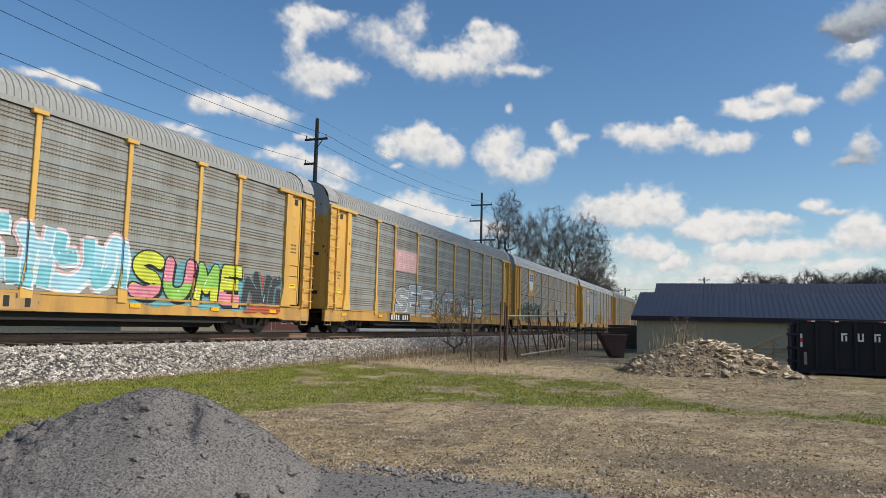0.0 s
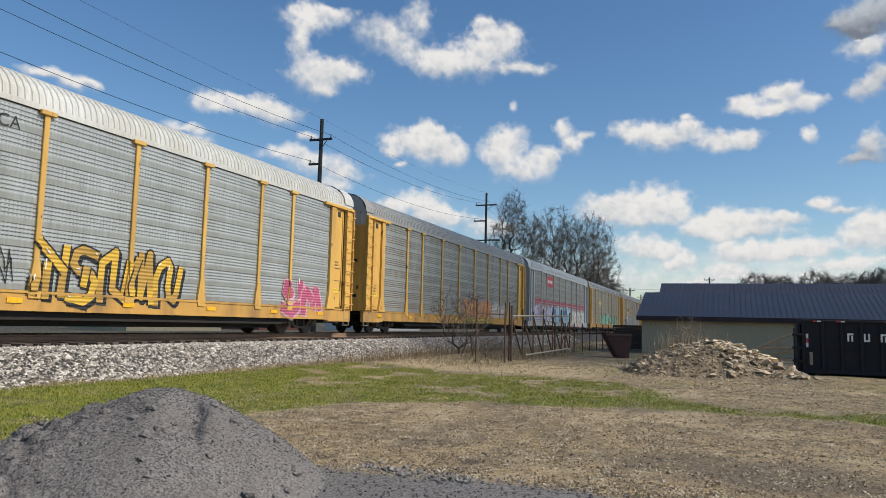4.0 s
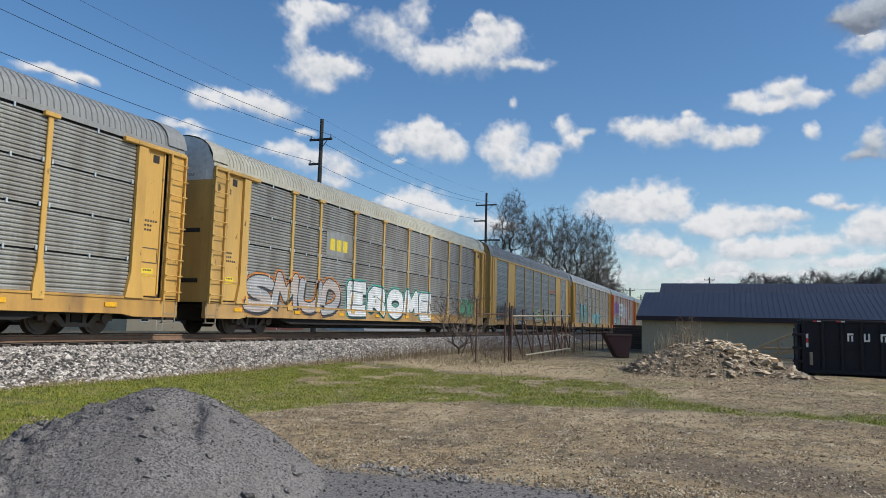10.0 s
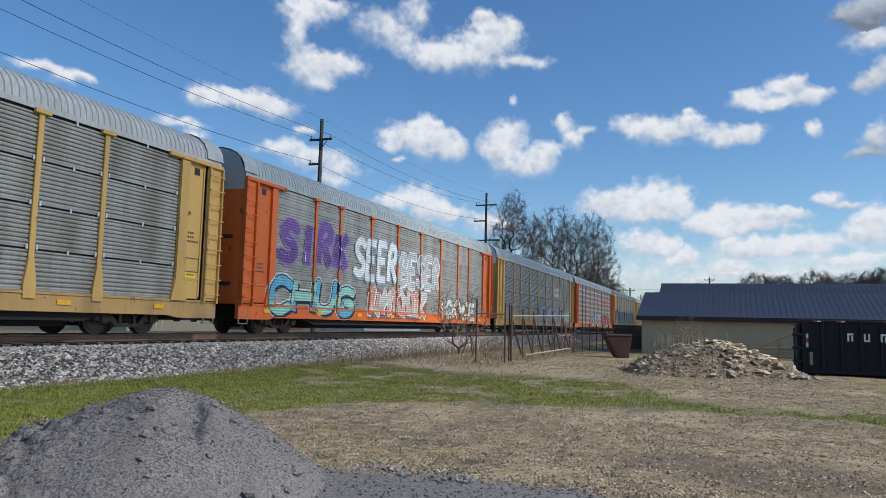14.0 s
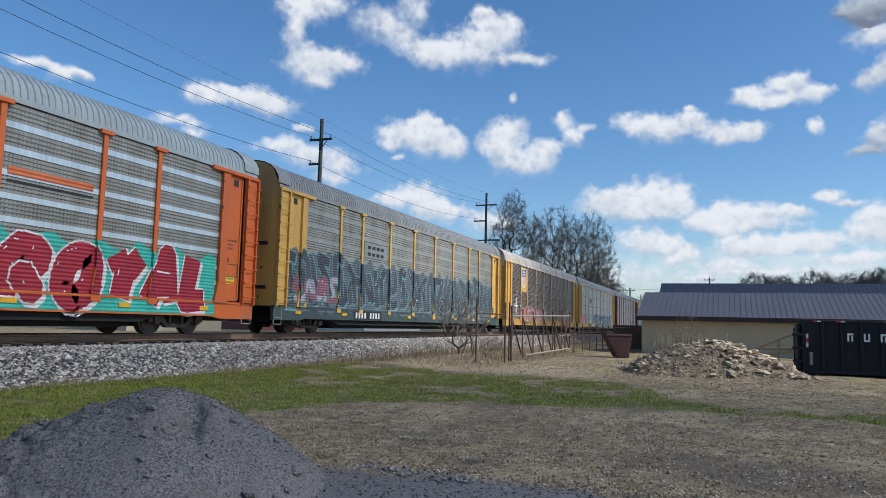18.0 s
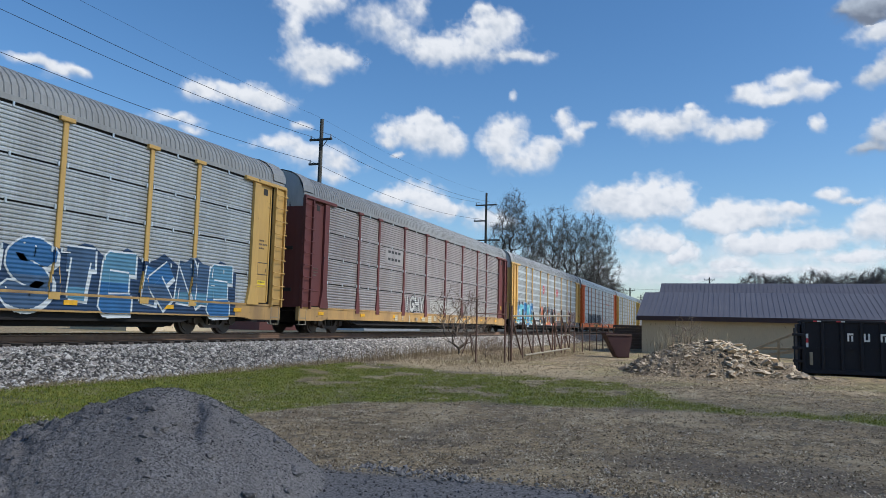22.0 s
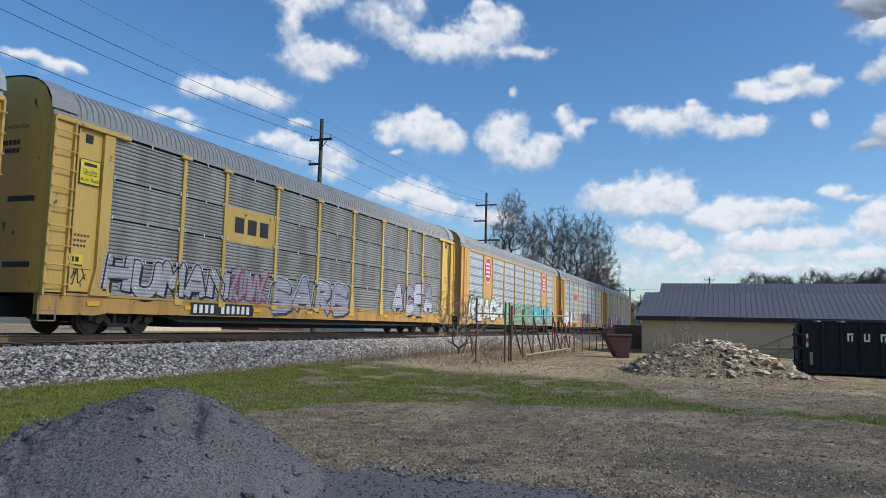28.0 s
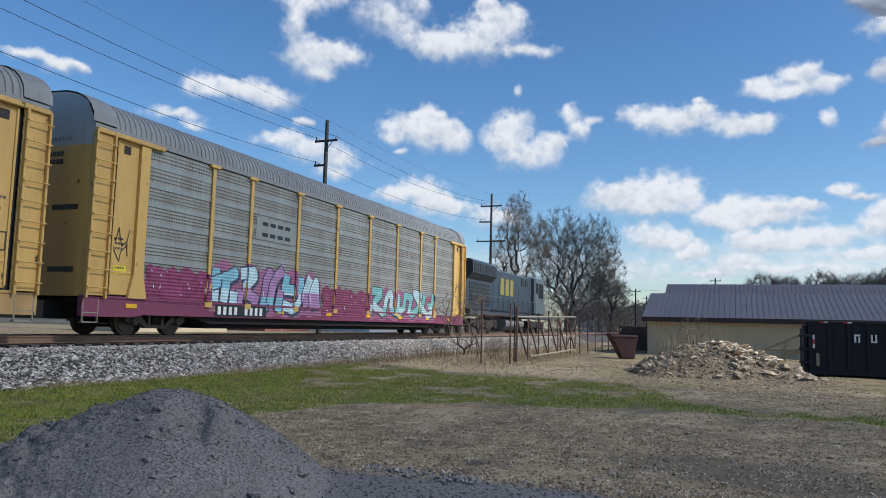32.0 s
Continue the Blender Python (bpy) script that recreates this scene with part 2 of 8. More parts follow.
def disc(bm, c, axis, r, width, sides=20, mat=0):
    """A wheel-like drum round an axis along y."""
    x, y, z = c
    a = [bm.verts.new((x + r * math.cos(2 * math.pi * k / sides), y - width / 2, z + r * math.sin(2 * math.pi * k / sides))) for k in range(sides)]
    b = [bm.verts.new((v.co.x, y + width / 2, v.co.z)) for v in a]
    fs = [bm.faces.new(a), bm.faces.new(b[::-1])] + [bm.faces.new((a[k], b[k], b[(k + 1) % sides], a[(k + 1) % sides])) for k in range(sides)]
    for f in fs:
        f.material_index = mat


def smooth(x, a, b):
    t = min(1, max(0, (x - a) / (b - a)))
    return t * t * (3 - 2 * t)


# ---- ground ----
TRACK = 16.45
TOE = 13.35


def ground_z(x, y):
    z = -1.1 + 0.12 * smooth(y, 9, 13) + 0.035 * noise.noise((x * 0.35, y * 0.35, 3)) + 0.012 * noise.noise((x * 1.7, y * 1.7, 7))
    if y > TOE - 0.3:
        up = -0.30
        if y < 15.0:
            z += (up - z) * smooth(y, TOE - 0.2, 14.95)
        elif y < 17.9:
            z = up
        else:
            z = up + (-1.05 - up) * smooth(y, 17.9, 19.6)
    return z


def between(v, pts):
    """The height of a bent line at v."""
    for (a, b), (c, d) in zip(pts, pts[1:]):
        if a <= v <= c:
            return b + (d - b) * (v - a) / (c - a)
    return pts[0][1] if v < pts[0][0] else pts[-1][1]


def green_amount(x, y):
    """How much living grass grows at a place: a curving strip with ragged edges."""
    w = 0.55 * noise.noise((x * 0.45, y * 0.45, 11)) + 0.3 * noise.noise((x * 1.3, y * 1.3, 5))
    near = between(y, [(-14, 13.5), (-2.6, 15.2), (0.1, 15.3), (3.0, 14.9), (5.2, 14.3), (7.0, 13.3), (7.5, 11.4), (7.8, 9.0), (8.5, 6.6), (14, 1.0)])
    far = between(y, [(-14, 15.8), (-3, 17.4), (0, 16.6), (1.5, 19.2), (2.9, 22.0), (5.1, 23.8), (8.3, 22.4), (10.5, 24.4), (12.6, 24.2), (13.1, 20.5), (13.8, 15)])
    a = smooth(x + w, near - 0.25, near + 0.5) * (1 - smooth(x + w * 1.6, far - 1.3, far + 1.0))
    a *= 1 - smooth(y + 0.5 * w, 12.9, 13.5)
    patch = smooth(noise.fractal((x * 0.5, y * 0.9, 21), 1.0, 2.0, 3), 0.05, 0.5)
    a *= 1 - 0.85 * patch * smooth(x, 14.0, 17)
    a *= 1 - 0.35 * smooth(noise.fractal((x * 1.1, y * 1.6, 71), 1.0, 2.0, 4), 0.02, 0.45)
    far_field = 0.45 * smooth(noise.fractal((x * 0.3, y * 0.35, 31), 1.0, 2.0, 3), -0.05, 0.4) * smooth(x, 18.5, 21)
    return max(a, far_field * 0.6)


def gravel_amount(x, y):
    """Dark crushed stone round the heap and along the drive."""
    w = 0.28 * noise.noise((x * 0.8, y * 0.8, 2)) + 0.12 * noise.noise((x * 3, y * 3, 2))
    edge = between(y, [(-20, 5.2), (0.9, 7.25), (2.4, 7.4), (4.3, 7.3), (5.2, 6.6), (8.2, 6.0), (9.4, 4.0), (14, -5.0)])
    return 1 - smooth(x + w, edge - 0.12, edge + 0.12)


def ballast_amount(x, y):
    w = 0.25 * noise.noise((x * 0.7, y * 0.7, 4)) + 0.1 * noise.noise((x * 3, y * 3, 4))
    return smooth(y + w, TOE - 0.25, TOE + 0.2) * (1 - smooth(y + w, 19.3, 20.0))


def soil_amount(x, y):
    """Dark bare soil in broad uneven patches."""
    w = 0.5 * noise.fractal((x * 0.55, y * 0.55, 41), 1.0, 2.0, 4)
    a = smooth(w + 0.95 - math.hypot((x - 9.2) / 1.5, (y + 0.2) / 2.4), 0.0, 0.7)
    b = smooth(noise.fractal((x * 0.28, y * 0.4, 44), 1.0, 2.0, 4), 0.18, 0.6)
    c = 0.6 * smooth(1 - abs(y - 12.9 + w) / 0.5, 0.0, 0.8) * smooth(x, 16, 22)
    return max(0.72 * a, 0.6 * b, c)


def pale_amount(x, y):
    """Pale trodden straw between the strip of grass and the fence, and in spots."""
    w = noise.fractal((x * 0.4, y * 0.4, 52), 1.0, 2.0, 4)
    a = smooth(x + 1.5 * w, 23.5, 25) * (1 - smooth(x + 1.5 * w, 28, 31)) * smooth(y, 2.5, 5) * (1 - smooth(y, 11.6, 12.8))
    b = smooth(noise.fractal((x * 0.33, y * 0.5, 57), 1.0, 2.0, 4), 0.22, 0.6)
    return max(0.75 * a, 0.8 * b)


def clumped(x, y):
    """How thick the dead litter lies: in clumps, with bare soil between."""
    n = noise.fractal((x * 1.5, y * 2.1, 83), 0.9, 2.0, 4)
    return 0.18 + 0.82 * smooth(n, -0.22, 0.2)


def steps(parts):
    out = []
    for a, b, d in parts:
        out += list(np.arange(a, b, d))
    return out + [parts[-1][1]]


m, nt, bs = nodes_of("ground_soil")
att = {}
for key in ("green", "gravel", "ballast", "soil", "pale"):
    n = nt.nodes.new("ShaderNodeAttribute")
    n.attribute_name = key
    att[key] = n.outputs["Fac"]
n_dark = grain(nt, 24.0, 4.0, (1, 1, 3), world_space=True)
n_big, n_mid, n_fine = grain(nt, 0.5, 6.0, world_space=True), grain(nt, 6.0, 7.0, world_space=True), grain(nt, 38.0, 5.0, world_space=True)
soil = mixed(nt, ramp(nt, n_fine, 0.35, 0.7), (0.0405, 0.0306, 0.0234), (0.144, 0.113, 0.081))
bare = mixed(nt, ramp(nt, n_fine, 0.35, 0.7), (0.261, 0.198, 0.113), (0.54, 0.432, 0.261))
straw = mixed(nt, ramp(nt, n_mid, 0.3, 0.7), (0.099, 0.0684, 0.0342), (0.369, 0.266, 0.131))
straw = mixed(nt, ramp(nt, n_fine, 0.52, 0.66), straw, (0.486, 0.392, 0.248))
straw = mixed(nt, ramp(nt, n_dark, 0.52, 0.64), straw, (0.06, 0.045, 0.03))
n_patch, n_clump = grain(nt, 1.7, 8.0, (1, 1.4, 1), world_space=True), grain(nt, 3.6, 8.0, world_space=True)
straw = mixed(nt, ramp(nt, n_patch, 0.54, 0.68), straw, (0.0675, 0.0486, 0.0279))
straw = mixed(nt, ramp(nt, n_clump, 0.56, 0.70), straw, (0.414, 0.329, 0.198))
straw = mixed(nt, ramp(nt, n_big, 0.5, 0.8), straw, (0.113, 0.0828, 0.0468))
straw = mixed(nt, att["soil"], straw, soil)
straw = mixed(nt, att["pale"], straw, bare)
turf = mixed(nt, ramp(nt, n_mid, 0.3, 0.7), (0.0791, 0.1, 0.00744), (0.186, 0.209, 0.0167))
turf = mixed(nt, ramp(nt, n_patch, 0.5, 0.64), turf, (0.05, 0.068, 0.008))
turf = mixed(nt, ramp(nt, n_big, 0.55, 0.95), turf, (0.19, 0.17, 0.07))
stone = mixed(nt, ramp(nt, n_fine, 0.35, 0.65), (0.058, 0.054, 0.051), (0.22, 0.208, 0.198))
stone = mixed(nt, ramp(nt, n_big, 0.4, 0.8), stone, (0.115, 0.106, 0.10))
bed = mixed(nt, ramp(nt, n_fine, 0.4, 0.7), (0.02, 0.018, 0.017), (0.14, 0.125, 0.115))
c = mixed(nt, att["green"], straw, turf)
c = mixed(nt, att["gravel"], c, stone)
c = mixed(nt, att["ballast"], c, bed)
nt.links.new(c, bs.inputs["Base Color"])
bs.inputs["Roughness"].default_value = 0.95
bumped(nt, bs, n_fine, 0.5, 0.03)
GROUND = m
xs = steps([(-1500, -100, 200), (-100, -10, 10), (-10, 2, 1.0), (2, 34, 0.16), (34, 62, 0.6), (62, 120, 4), (120, 400, 40), (400, 3000, 400)])
ys = steps([(-2500, -200, 300), (-200, -30, 20), (-30, -8, 1.2), (-8, 14, 0.16), (14, 22, 0.4), (22, 60, 4), (60, 400, 40), (400, 3000, 400)])
verts = [(x, y, ground_z(x, y)) for y in ys for x in xs]
nx = len(xs)
faces = [(j * nx + i, j * nx + i + 1, (j + 1) * nx + i + 1, (j + 1) * nx + i) for j in range(len(ys) - 1) for i in range(nx - 1)]
me = bpy.data.meshes.new("ground")
me.from_pydata(verts, [], faces)
for key, fn in (("green", green_amount), ("gravel", gravel_amount), ("ballast", ballast_amount), ("soil", soil_amount), ("pale", pale_amount)):
    a = me.attributes.new(key, "FLOAT", "POINT")
    a.data.foreach_set("value", [fn(v[0], v[1]) for v in verts])
me.materials.append(GROUND)
for p in me.polygons:
    p.use_smooth = True
ground = tagged(put("ground", me), "flat ground of dry straw, green strips and dark gravel", "ground", kind="structure")

# ---- track ----
RAIL = plain("rail_rust", (0.25, 0.155, 0.10), 0.75, metal=0.2, dirt=(0.07, 0.04, 0.03), amount=0.5)
RAILTOP = plain("rail_top", (0.5, 0.49, 0.48), 0.25, metal=0.9, amount=0.1)
TIE = plain("tie_wood", (0.075, 0.06, 0.05), 0.9, dirt=(0.16, 0.14, 0.12), amount=0.6, bump=0.5)


def rail(y):
    bm = bmesh.new()
    prof = [(-0.07, -0.18), (0.07, -0.18), (0.07, -0.165), (0.012, -0.14), (0.012, -0.045), (0.036, -0.035), (0.036, -0.004), (0.028, 0), (-0.028, 0), (-0.036, -0.004), (-0.036, -0.035), (-0.012, -0.045), (-0.012, -0.14), (-0.07, -0.165)]
    rows = [[bm.verts.new((x, y + a, b)) for a, b in prof] for x in range(-120, 801, 20)]
    n = len(prof)
    for r, s in zip(rows, rows[1:]):
        for k in range(n):
            f = bm.faces.new((r[k], r[(k + 1) % n], s[(k + 1) % n], s[k]))
            f.material_index = 1 if k == 7 else 0
    bmesh.ops.recalc_face_normals(bm, faces=bm.faces)
    return mesh_of("rail", bm, RAIL, RAILTOP)


track = tagged(new("railway_track"), "rusty steel railway track on wooden ties", "railway track", kind="structure")
for y in (TRACK - 0.7525, TRACK + 0.7525):
    put("rail", rail(y), track)
tie = mesh_of("tie", boxed((-0.11, 0.11, -1.3, 1.3, -0.36, -0.185), bevel=0.012), TIE)
for i in range(150):
    put("tie", tie, track, pose(-8 + i * 0.53, TRACK + random.uniform(-0.03, 0.03), random.uniform(-0.012, 0.0), 0, 0, random.uniform(-1, 1)))


def scatter(name, spots, r0, r1, mats, flat=0.7, smooth_shade=False):
    """Many small angular stones in one mesh. spots: rows of x, y, z."""
    n = len(spots)
    base = np.array([(1, 0, 0), (-1, 0, 0), (0, 1, 0), (0, -1, 0), (0, 0, 1), (0, 0, -0.6)], float)
    tri = np.array([(0, 2, 4), (2, 1, 4), (1, 3, 4), (3, 0, 4), (2, 0, 5), (1, 2, 5), (3, 1, 5), (0, 3, 5)])
    rng = np.random.RandomState(5)
    size = rng.uniform(r0, r1, (n, 1, 1)) * np.exp(rng.normal(0, 0.25, (n, 1, 1)))
    v = base[None] * rng.uniform(0.6, 1.3, (n, 6, 3)) + rng.normal(0, 0.12, (n, 6, 3))
    v[:, :, 2] *= flat
    a = rng.uniform(0, 2 * np.pi, n)
    b = rng.normal(0, 0.5, n)
    ca, sa, cb, sb = np.cos(a)[:, None], np.sin(a)[:, None], np.cos(b)[:, None], np.sin(b)[:, None]
    x, y, z = v[:, :, 0], v[:, :, 1], v[:, :, 2]
    y, z = y * cb - z * sb, y * sb + z * cb
    x, y = x * ca - y * sa, x * sa + y * ca
    v = np.stack([x, y, z], 2) * size + np.asarray(spots)[:, None]
    me = bpy.data.meshes.new(name)
    me.from_pydata(v.reshape(-1, 3).tolist(), [], (tri[None] + 6 * np.arange(n)[:, None, None]).reshape(-1, 3).tolist())
    me.materials.append(mats)
    return put(name, me)


rng = np.random.RandomState(3)
BALLAST = speckled("ballast_stone", [(0.06, 0.05, 0.042), (0.46, 0.415, 0.36), (0.20, 0.165, 0.135), (0.80, 0.75, 0.68), (0.55, 0.505, 0.45), (0.10, 0.082, 0.068), (0.35, 0.305, 0.26)])
spots = []
for x, y in zip(5 + 70 * rng.rand(56000) ** 1.5, 12.9 + 3.0 * rng.rand(56000)):
    if rng.rand() < ballast_amount(x, y) and not (15.6 < y < 15.8):
        spots.append((x, y, ground_z(x, y) + rng.uniform(0.0, 0.03)))
tagged(scatter("ballast_stones", spots, 0.022, 0.05, BALLAST), "pale grey crushed stone ballast under the track", "ballast", kind="stuff")

# ---- auto rack cars ----
W, WIDE = 27.9, 3.05
FLOOR, TOP = 1.02, 5.24
EDGES = [1.90, 4.69, 6.67, 9.58, 12.49, 15.40, 18.31, 21.22, 23.20, 26.0]
TIERS = [FLOOR + 0.02, 2.02, 3.05, 4.10, TOP]
ARCH, ROUND = 0.90, 0.95


def slat_panel(w, h):
    """Corrugated steel sheet with flat rims; y grows inwards, 0 is the outer skin."""
    bm = bmesh.new()
    prof = [(0.03, 0.0), (0.0, 0.0), (0.0, 0.03)]
    n = int((h - 0.07) / 0.1)
    step = (h - 0.07) / n
    for i in range(n):
        z = 0.035 + i * step
        prof += [(-0.006, z + step * 0.30), (0.004, z + step * 0.56), (0.042, z + step * 0.66), (0.042, z + step * 0.80), (0.0, z + step * 0.92)]
    prof += [(0.0, h), (0.03, h)]
    a = [bm.verts.new((0.0, y, z)) for y, z in prof]
    b = [bm.verts.new((w, y, z)) for y, z in prof]
    for i in range(len(prof) - 1):
        bm.faces.new((a[i], b[i], b[i + 1], a[i + 1]))
    return mesh_of("panel", bm, SHEET["zinc"])


def punched_panel(w, h):
    """Sheet with two fields of fine ribs and smooth bands between them; material 1 on the bands."""
    bm = bmesh.new()
    prof, kinds = [(0.03, 0.0), (0.0, 0.0)], [0]
    z = 0.0
    for field in range(2):
        prof.append((0.0, z + h * 0.13))
        kinds.append(1)
        z += h * 0.13
        n = 4
        step = h * 0.37 / n
        for i in range(n):
            prof += [(0.0, z + step * 0.34), (0.02, z + step * 0.46), (0.02, z + step * 0.86), (0.0, z + step)]
            kinds += [0, 0, 0, 0]
            z += step
    prof.append((0.03, h))
    kinds.append(0)
    a = [bm.verts.new((0.0, y, z)) for y, z in prof]
    b = [bm.verts.new((w, y, z)) for y, z in prof]
    for i in range(len(prof) - 1):
        bm.faces.new((a[i], b[i], b[i + 1], a[i + 1])).material_index = kinds[i]
    return mesh_of("panel", bm, SHEET["zinc_holes"], SHEET["dim"])


BAYS = list(zip(EDGES, EDGES[1:]))
SLAT = [[slat_panel(b - a - 0.06, TIERS[k + 1] - TIERS[k] - 0.05) for k in range(4)] for a, b in BAYS]
PUNCH = [[punched_panel(b - a - 0.04, TIERS[k + 1] - TIERS[k] - 0.006) for k in range(4)] for a, b in BAYS]


def roof_profile(n=12):
    """Half-height arch from the near eave to the far eave."""
    pts = [(-0.02, TOP + 0.02), (-0.02, TOP + 0.16)]
    for i in range(n + 1):
        a = math.pi * i / n
        y = WIDE / 2 - (WIDE / 2 + 0.0) * math.copysign(abs(math.cos(a)) ** 0.75, math.cos(a))
        pts.append((y, TOP + 0.17 + ARCH * math.sin(a) ** ROUND))
    return pts + [(WIDE + 0.02, TOP + 0.16), (WIDE + 0.02, TOP + 0.02)]


def roof_mesh():
    bm = bmesh.new()
    prof = roof_profile()
    rows = []
    x, k = 0.05, 0
    while x < W - 0.05:
        d = -0.024 if k % 4 in (1, 2) else 0.0
        row = []
        for j, (y, z) in enumerate(prof):
            on = 2 <= j <= len(prof) - 3
            row.append(bm.verts.new((x, y + (-d * math.cos(math.pi * (j - 2) / 12) if on else 0), z + (d if on else 0))))
        rows.append(row)
        x += (0.014, 0.046, 0.014, 0.116)[k % 4]
        k += 1
    for a, b in zip(rows, rows[1:]):
        for j in range(len(prof) - 1):
            bm.faces.new((a[j], b[j], b[j + 1], a[j + 1]))
    return mesh_of("roof", bm, ROOF["grey"])


def roof_smooth_mesh():
    """A smooth end sheet of the roof, slightly proud of the ribs."""
    bm = bmesh.new()
    prof = roof_profile()
    a = [bm.verts.new((-0.02, WIDE / 2 + (y - WIDE / 2) * 1.022, z + 0.03)) for y, z in prof]
    b = [bm.verts.new((0.75, WIDE / 2 + (y - WIDE / 2) * 1.022, z + 0.03)) for y, z in prof]
    for j in range(1, len(prof) - 2):
        bm.faces.new((a[j], b[j], b[j + 1], a[j + 1]))
    return mesh_of("roof_cap", bm, ROOF["grey"])


def end_mesh():
    """End doors, slightly bowed, under the arch; material 1 above the band."""
    bm = bmesh.new()
    prof = roof_profile()
    split = 4.85

    def bow(y):
        return 0.07 * ((y - WIDE / 2) / (WIDE / 2)) ** 6
    n = 12
    low, mid, high = [], [], []
    for i in range(n + 1):
        y = WIDE * i / n
        a = math.acos(max(-1, min(1, math.copysign(abs((WIDE / 2 - y) / (WIDE / 2)) ** (1 / 0.75), WIDE / 2 - y))))
        low.append(bm.verts.new((bow(y), y, 1.0)))
        mid.append(bm.verts.new((bow(y), y, split)))
        high.append(bm.verts.new((bow(y), y, TOP + 0.16 + ARCH * math.sin(a) ** ROUND)))
    for i in range(n):
        bm.faces.new((low[i], mid[i], mid[i + 1], low[i + 1]))
        bm.faces.new((mid[i], high[i], high[i + 1], mid[i + 1])).material_index = 1
    return mesh_of("end_door", bm, YELLOW, SILVER)


def vent_mesh():
    return mesh_of("vent_slot", boxed((-0.012, 0.15, 0, 0.85, 0, 0.13)), BLACK)


def post_mesh():
    """A side post with a cap under the roof and a flared foot; x centred, outer face at y = -0.1."""
    bm = bmesh.new()
    box(bm, -0.075, 0.075, -0.06, 0.0, FLOOR + 0.55, TOP - 0.05, bevel=0.012)
    prism(bm, [(-0.16, 0.86), (0.16, 0.86), (0.17, FLOOR + 0.14), (0.075, FLOOR + 0.75), (-0.075, FLOOR + 0.75), (-0.17, FLOOR + 0.14)], -0.072, -0.005)
    box(bm, -0.22, 0.22, -0.11, -0.01, TOP - 0.07, TOP + 0.04, bevel=0.012)
    return mesh_of("post", bm, YELLOW)


def thin_post_mesh():
    """A slender post without a cap."""
    bm = bmesh.new()
    box(bm, -0.07, 0.07, -0.06, 0.0, FLOOR, TOP, bevel=0.012)
    prism(bm, [(-0.12, 0.9), (0.12, 0.9), (0.07, FLOOR + 0.4), (-0.07, FLOOR + 0.4)], -0.065, -0.003)
    return mesh_of("post", bm, YELLOW)


def corner_mesh(flip):
    """The wide steel sheet beside the end doors with its guide channel."""
    bm = bmesh.new()
    s = lambda x: W - x if flip else x

    def b(x0, x1, *r, **k):
        box(bm, min(s(x0), s(x1)), max(s(x0), s(x1)), *r, **k)
    b(0.82, 1.86, 0.0, 0.06, FLOOR + 0.05, TOP - 0.02, bevel=0.015)
    return mesh_of("corner_sheet", bm, YELLOW)


def strip_mesh(name, flip, x0, x1, y0, z0, z1, bevel):
    """A flat bar or plate that stands proud of the corner sheet."""
    a, b = (W - x1, W - x0) if flip else (x0, x1)
    return mesh_of(name, boxed((a, b, y0, 0.0, z0, z1), bevel=bevel), YELLOW)


def channel_mesh(flip):
    """The door's guide channel, flared at the foot."""
    bm = bmesh.new()
    s = lambda x: W - x if flip else x
    poly = [(s(1.42), FLOOR - 0.02), (s(2.08), FLOOR - 0.02), (s(1.92), FLOOR + 0.65), (s(1.92), TOP - 0.1), (s(1.58), TOP - 0.1), (s(1.58), FLOOR + 0.65)]
    prism(bm, poly, -0.1, -0.004)
    bmesh.ops.recalc_face_normals(bm, faces=bm.faces)
    return mesh_of("guide_channel", bm, YELLOW)


def header_mesh(flip):
    bm = bmesh.new()
    s = lambda x: W - x if flip else x
    box(bm, min(s(0.05), s(2.45)), max(s(0.05), s(2.45)), -0.13, -0.005, TOP - 0.08, TOP + 0.05, bevel=0.02)
    return mesh_of("door_header", bm, YELLOW)


# no hole is cut: a near-black plate carries the shade of an opening
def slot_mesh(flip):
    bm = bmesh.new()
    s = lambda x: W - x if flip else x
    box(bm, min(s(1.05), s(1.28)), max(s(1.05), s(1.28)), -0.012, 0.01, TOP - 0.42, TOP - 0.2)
    return mesh_of("opening", bm, INSIDE_SHADE)


def ladder_mesh():
    bm = bmesh.new()
    for x in (0.0, 0.60):
        box(bm, x - 0.03, x + 0.03, -0.15, -0.06, 0.95, TOP - 0.02, bevel=0.01)
    return mesh_of("ladder", bm, YELLOW)


def rung_mesh():
    bm = bmesh.new()
    tube(bm, [(-0.03, -0.15, 0.03), (-0.03, -0.20, 0), (0.63, -0.20, 0), (0.63, -0.15, 0.03)], 0.016, sides=5)
    return mesh_of("rung", bm, YELLOW)


def sill_mesh():
    """The flat car's side sill: a channel that is deeper at the middle."""
    bm = bmesh.new()
    prism(bm, [(0, FLOOR), (0, 0.50), (1.7, 0.50), (2.1, 0.57), (W - 2.1, 0.57), (W - 1.7, 0.50), (W, 0.50), (W, FLOOR)][::-1], -0.035, 0.10)
    box(bm, 0.0, W, -0.06, -0.03, FLOOR - 0.05, FLOOR + 0.012)
    box(bm, 2.1, W - 2.1, -0.055, -0.03, 0.565, 0.61)
    return mesh_of("side_sill", bm, YELLOW)


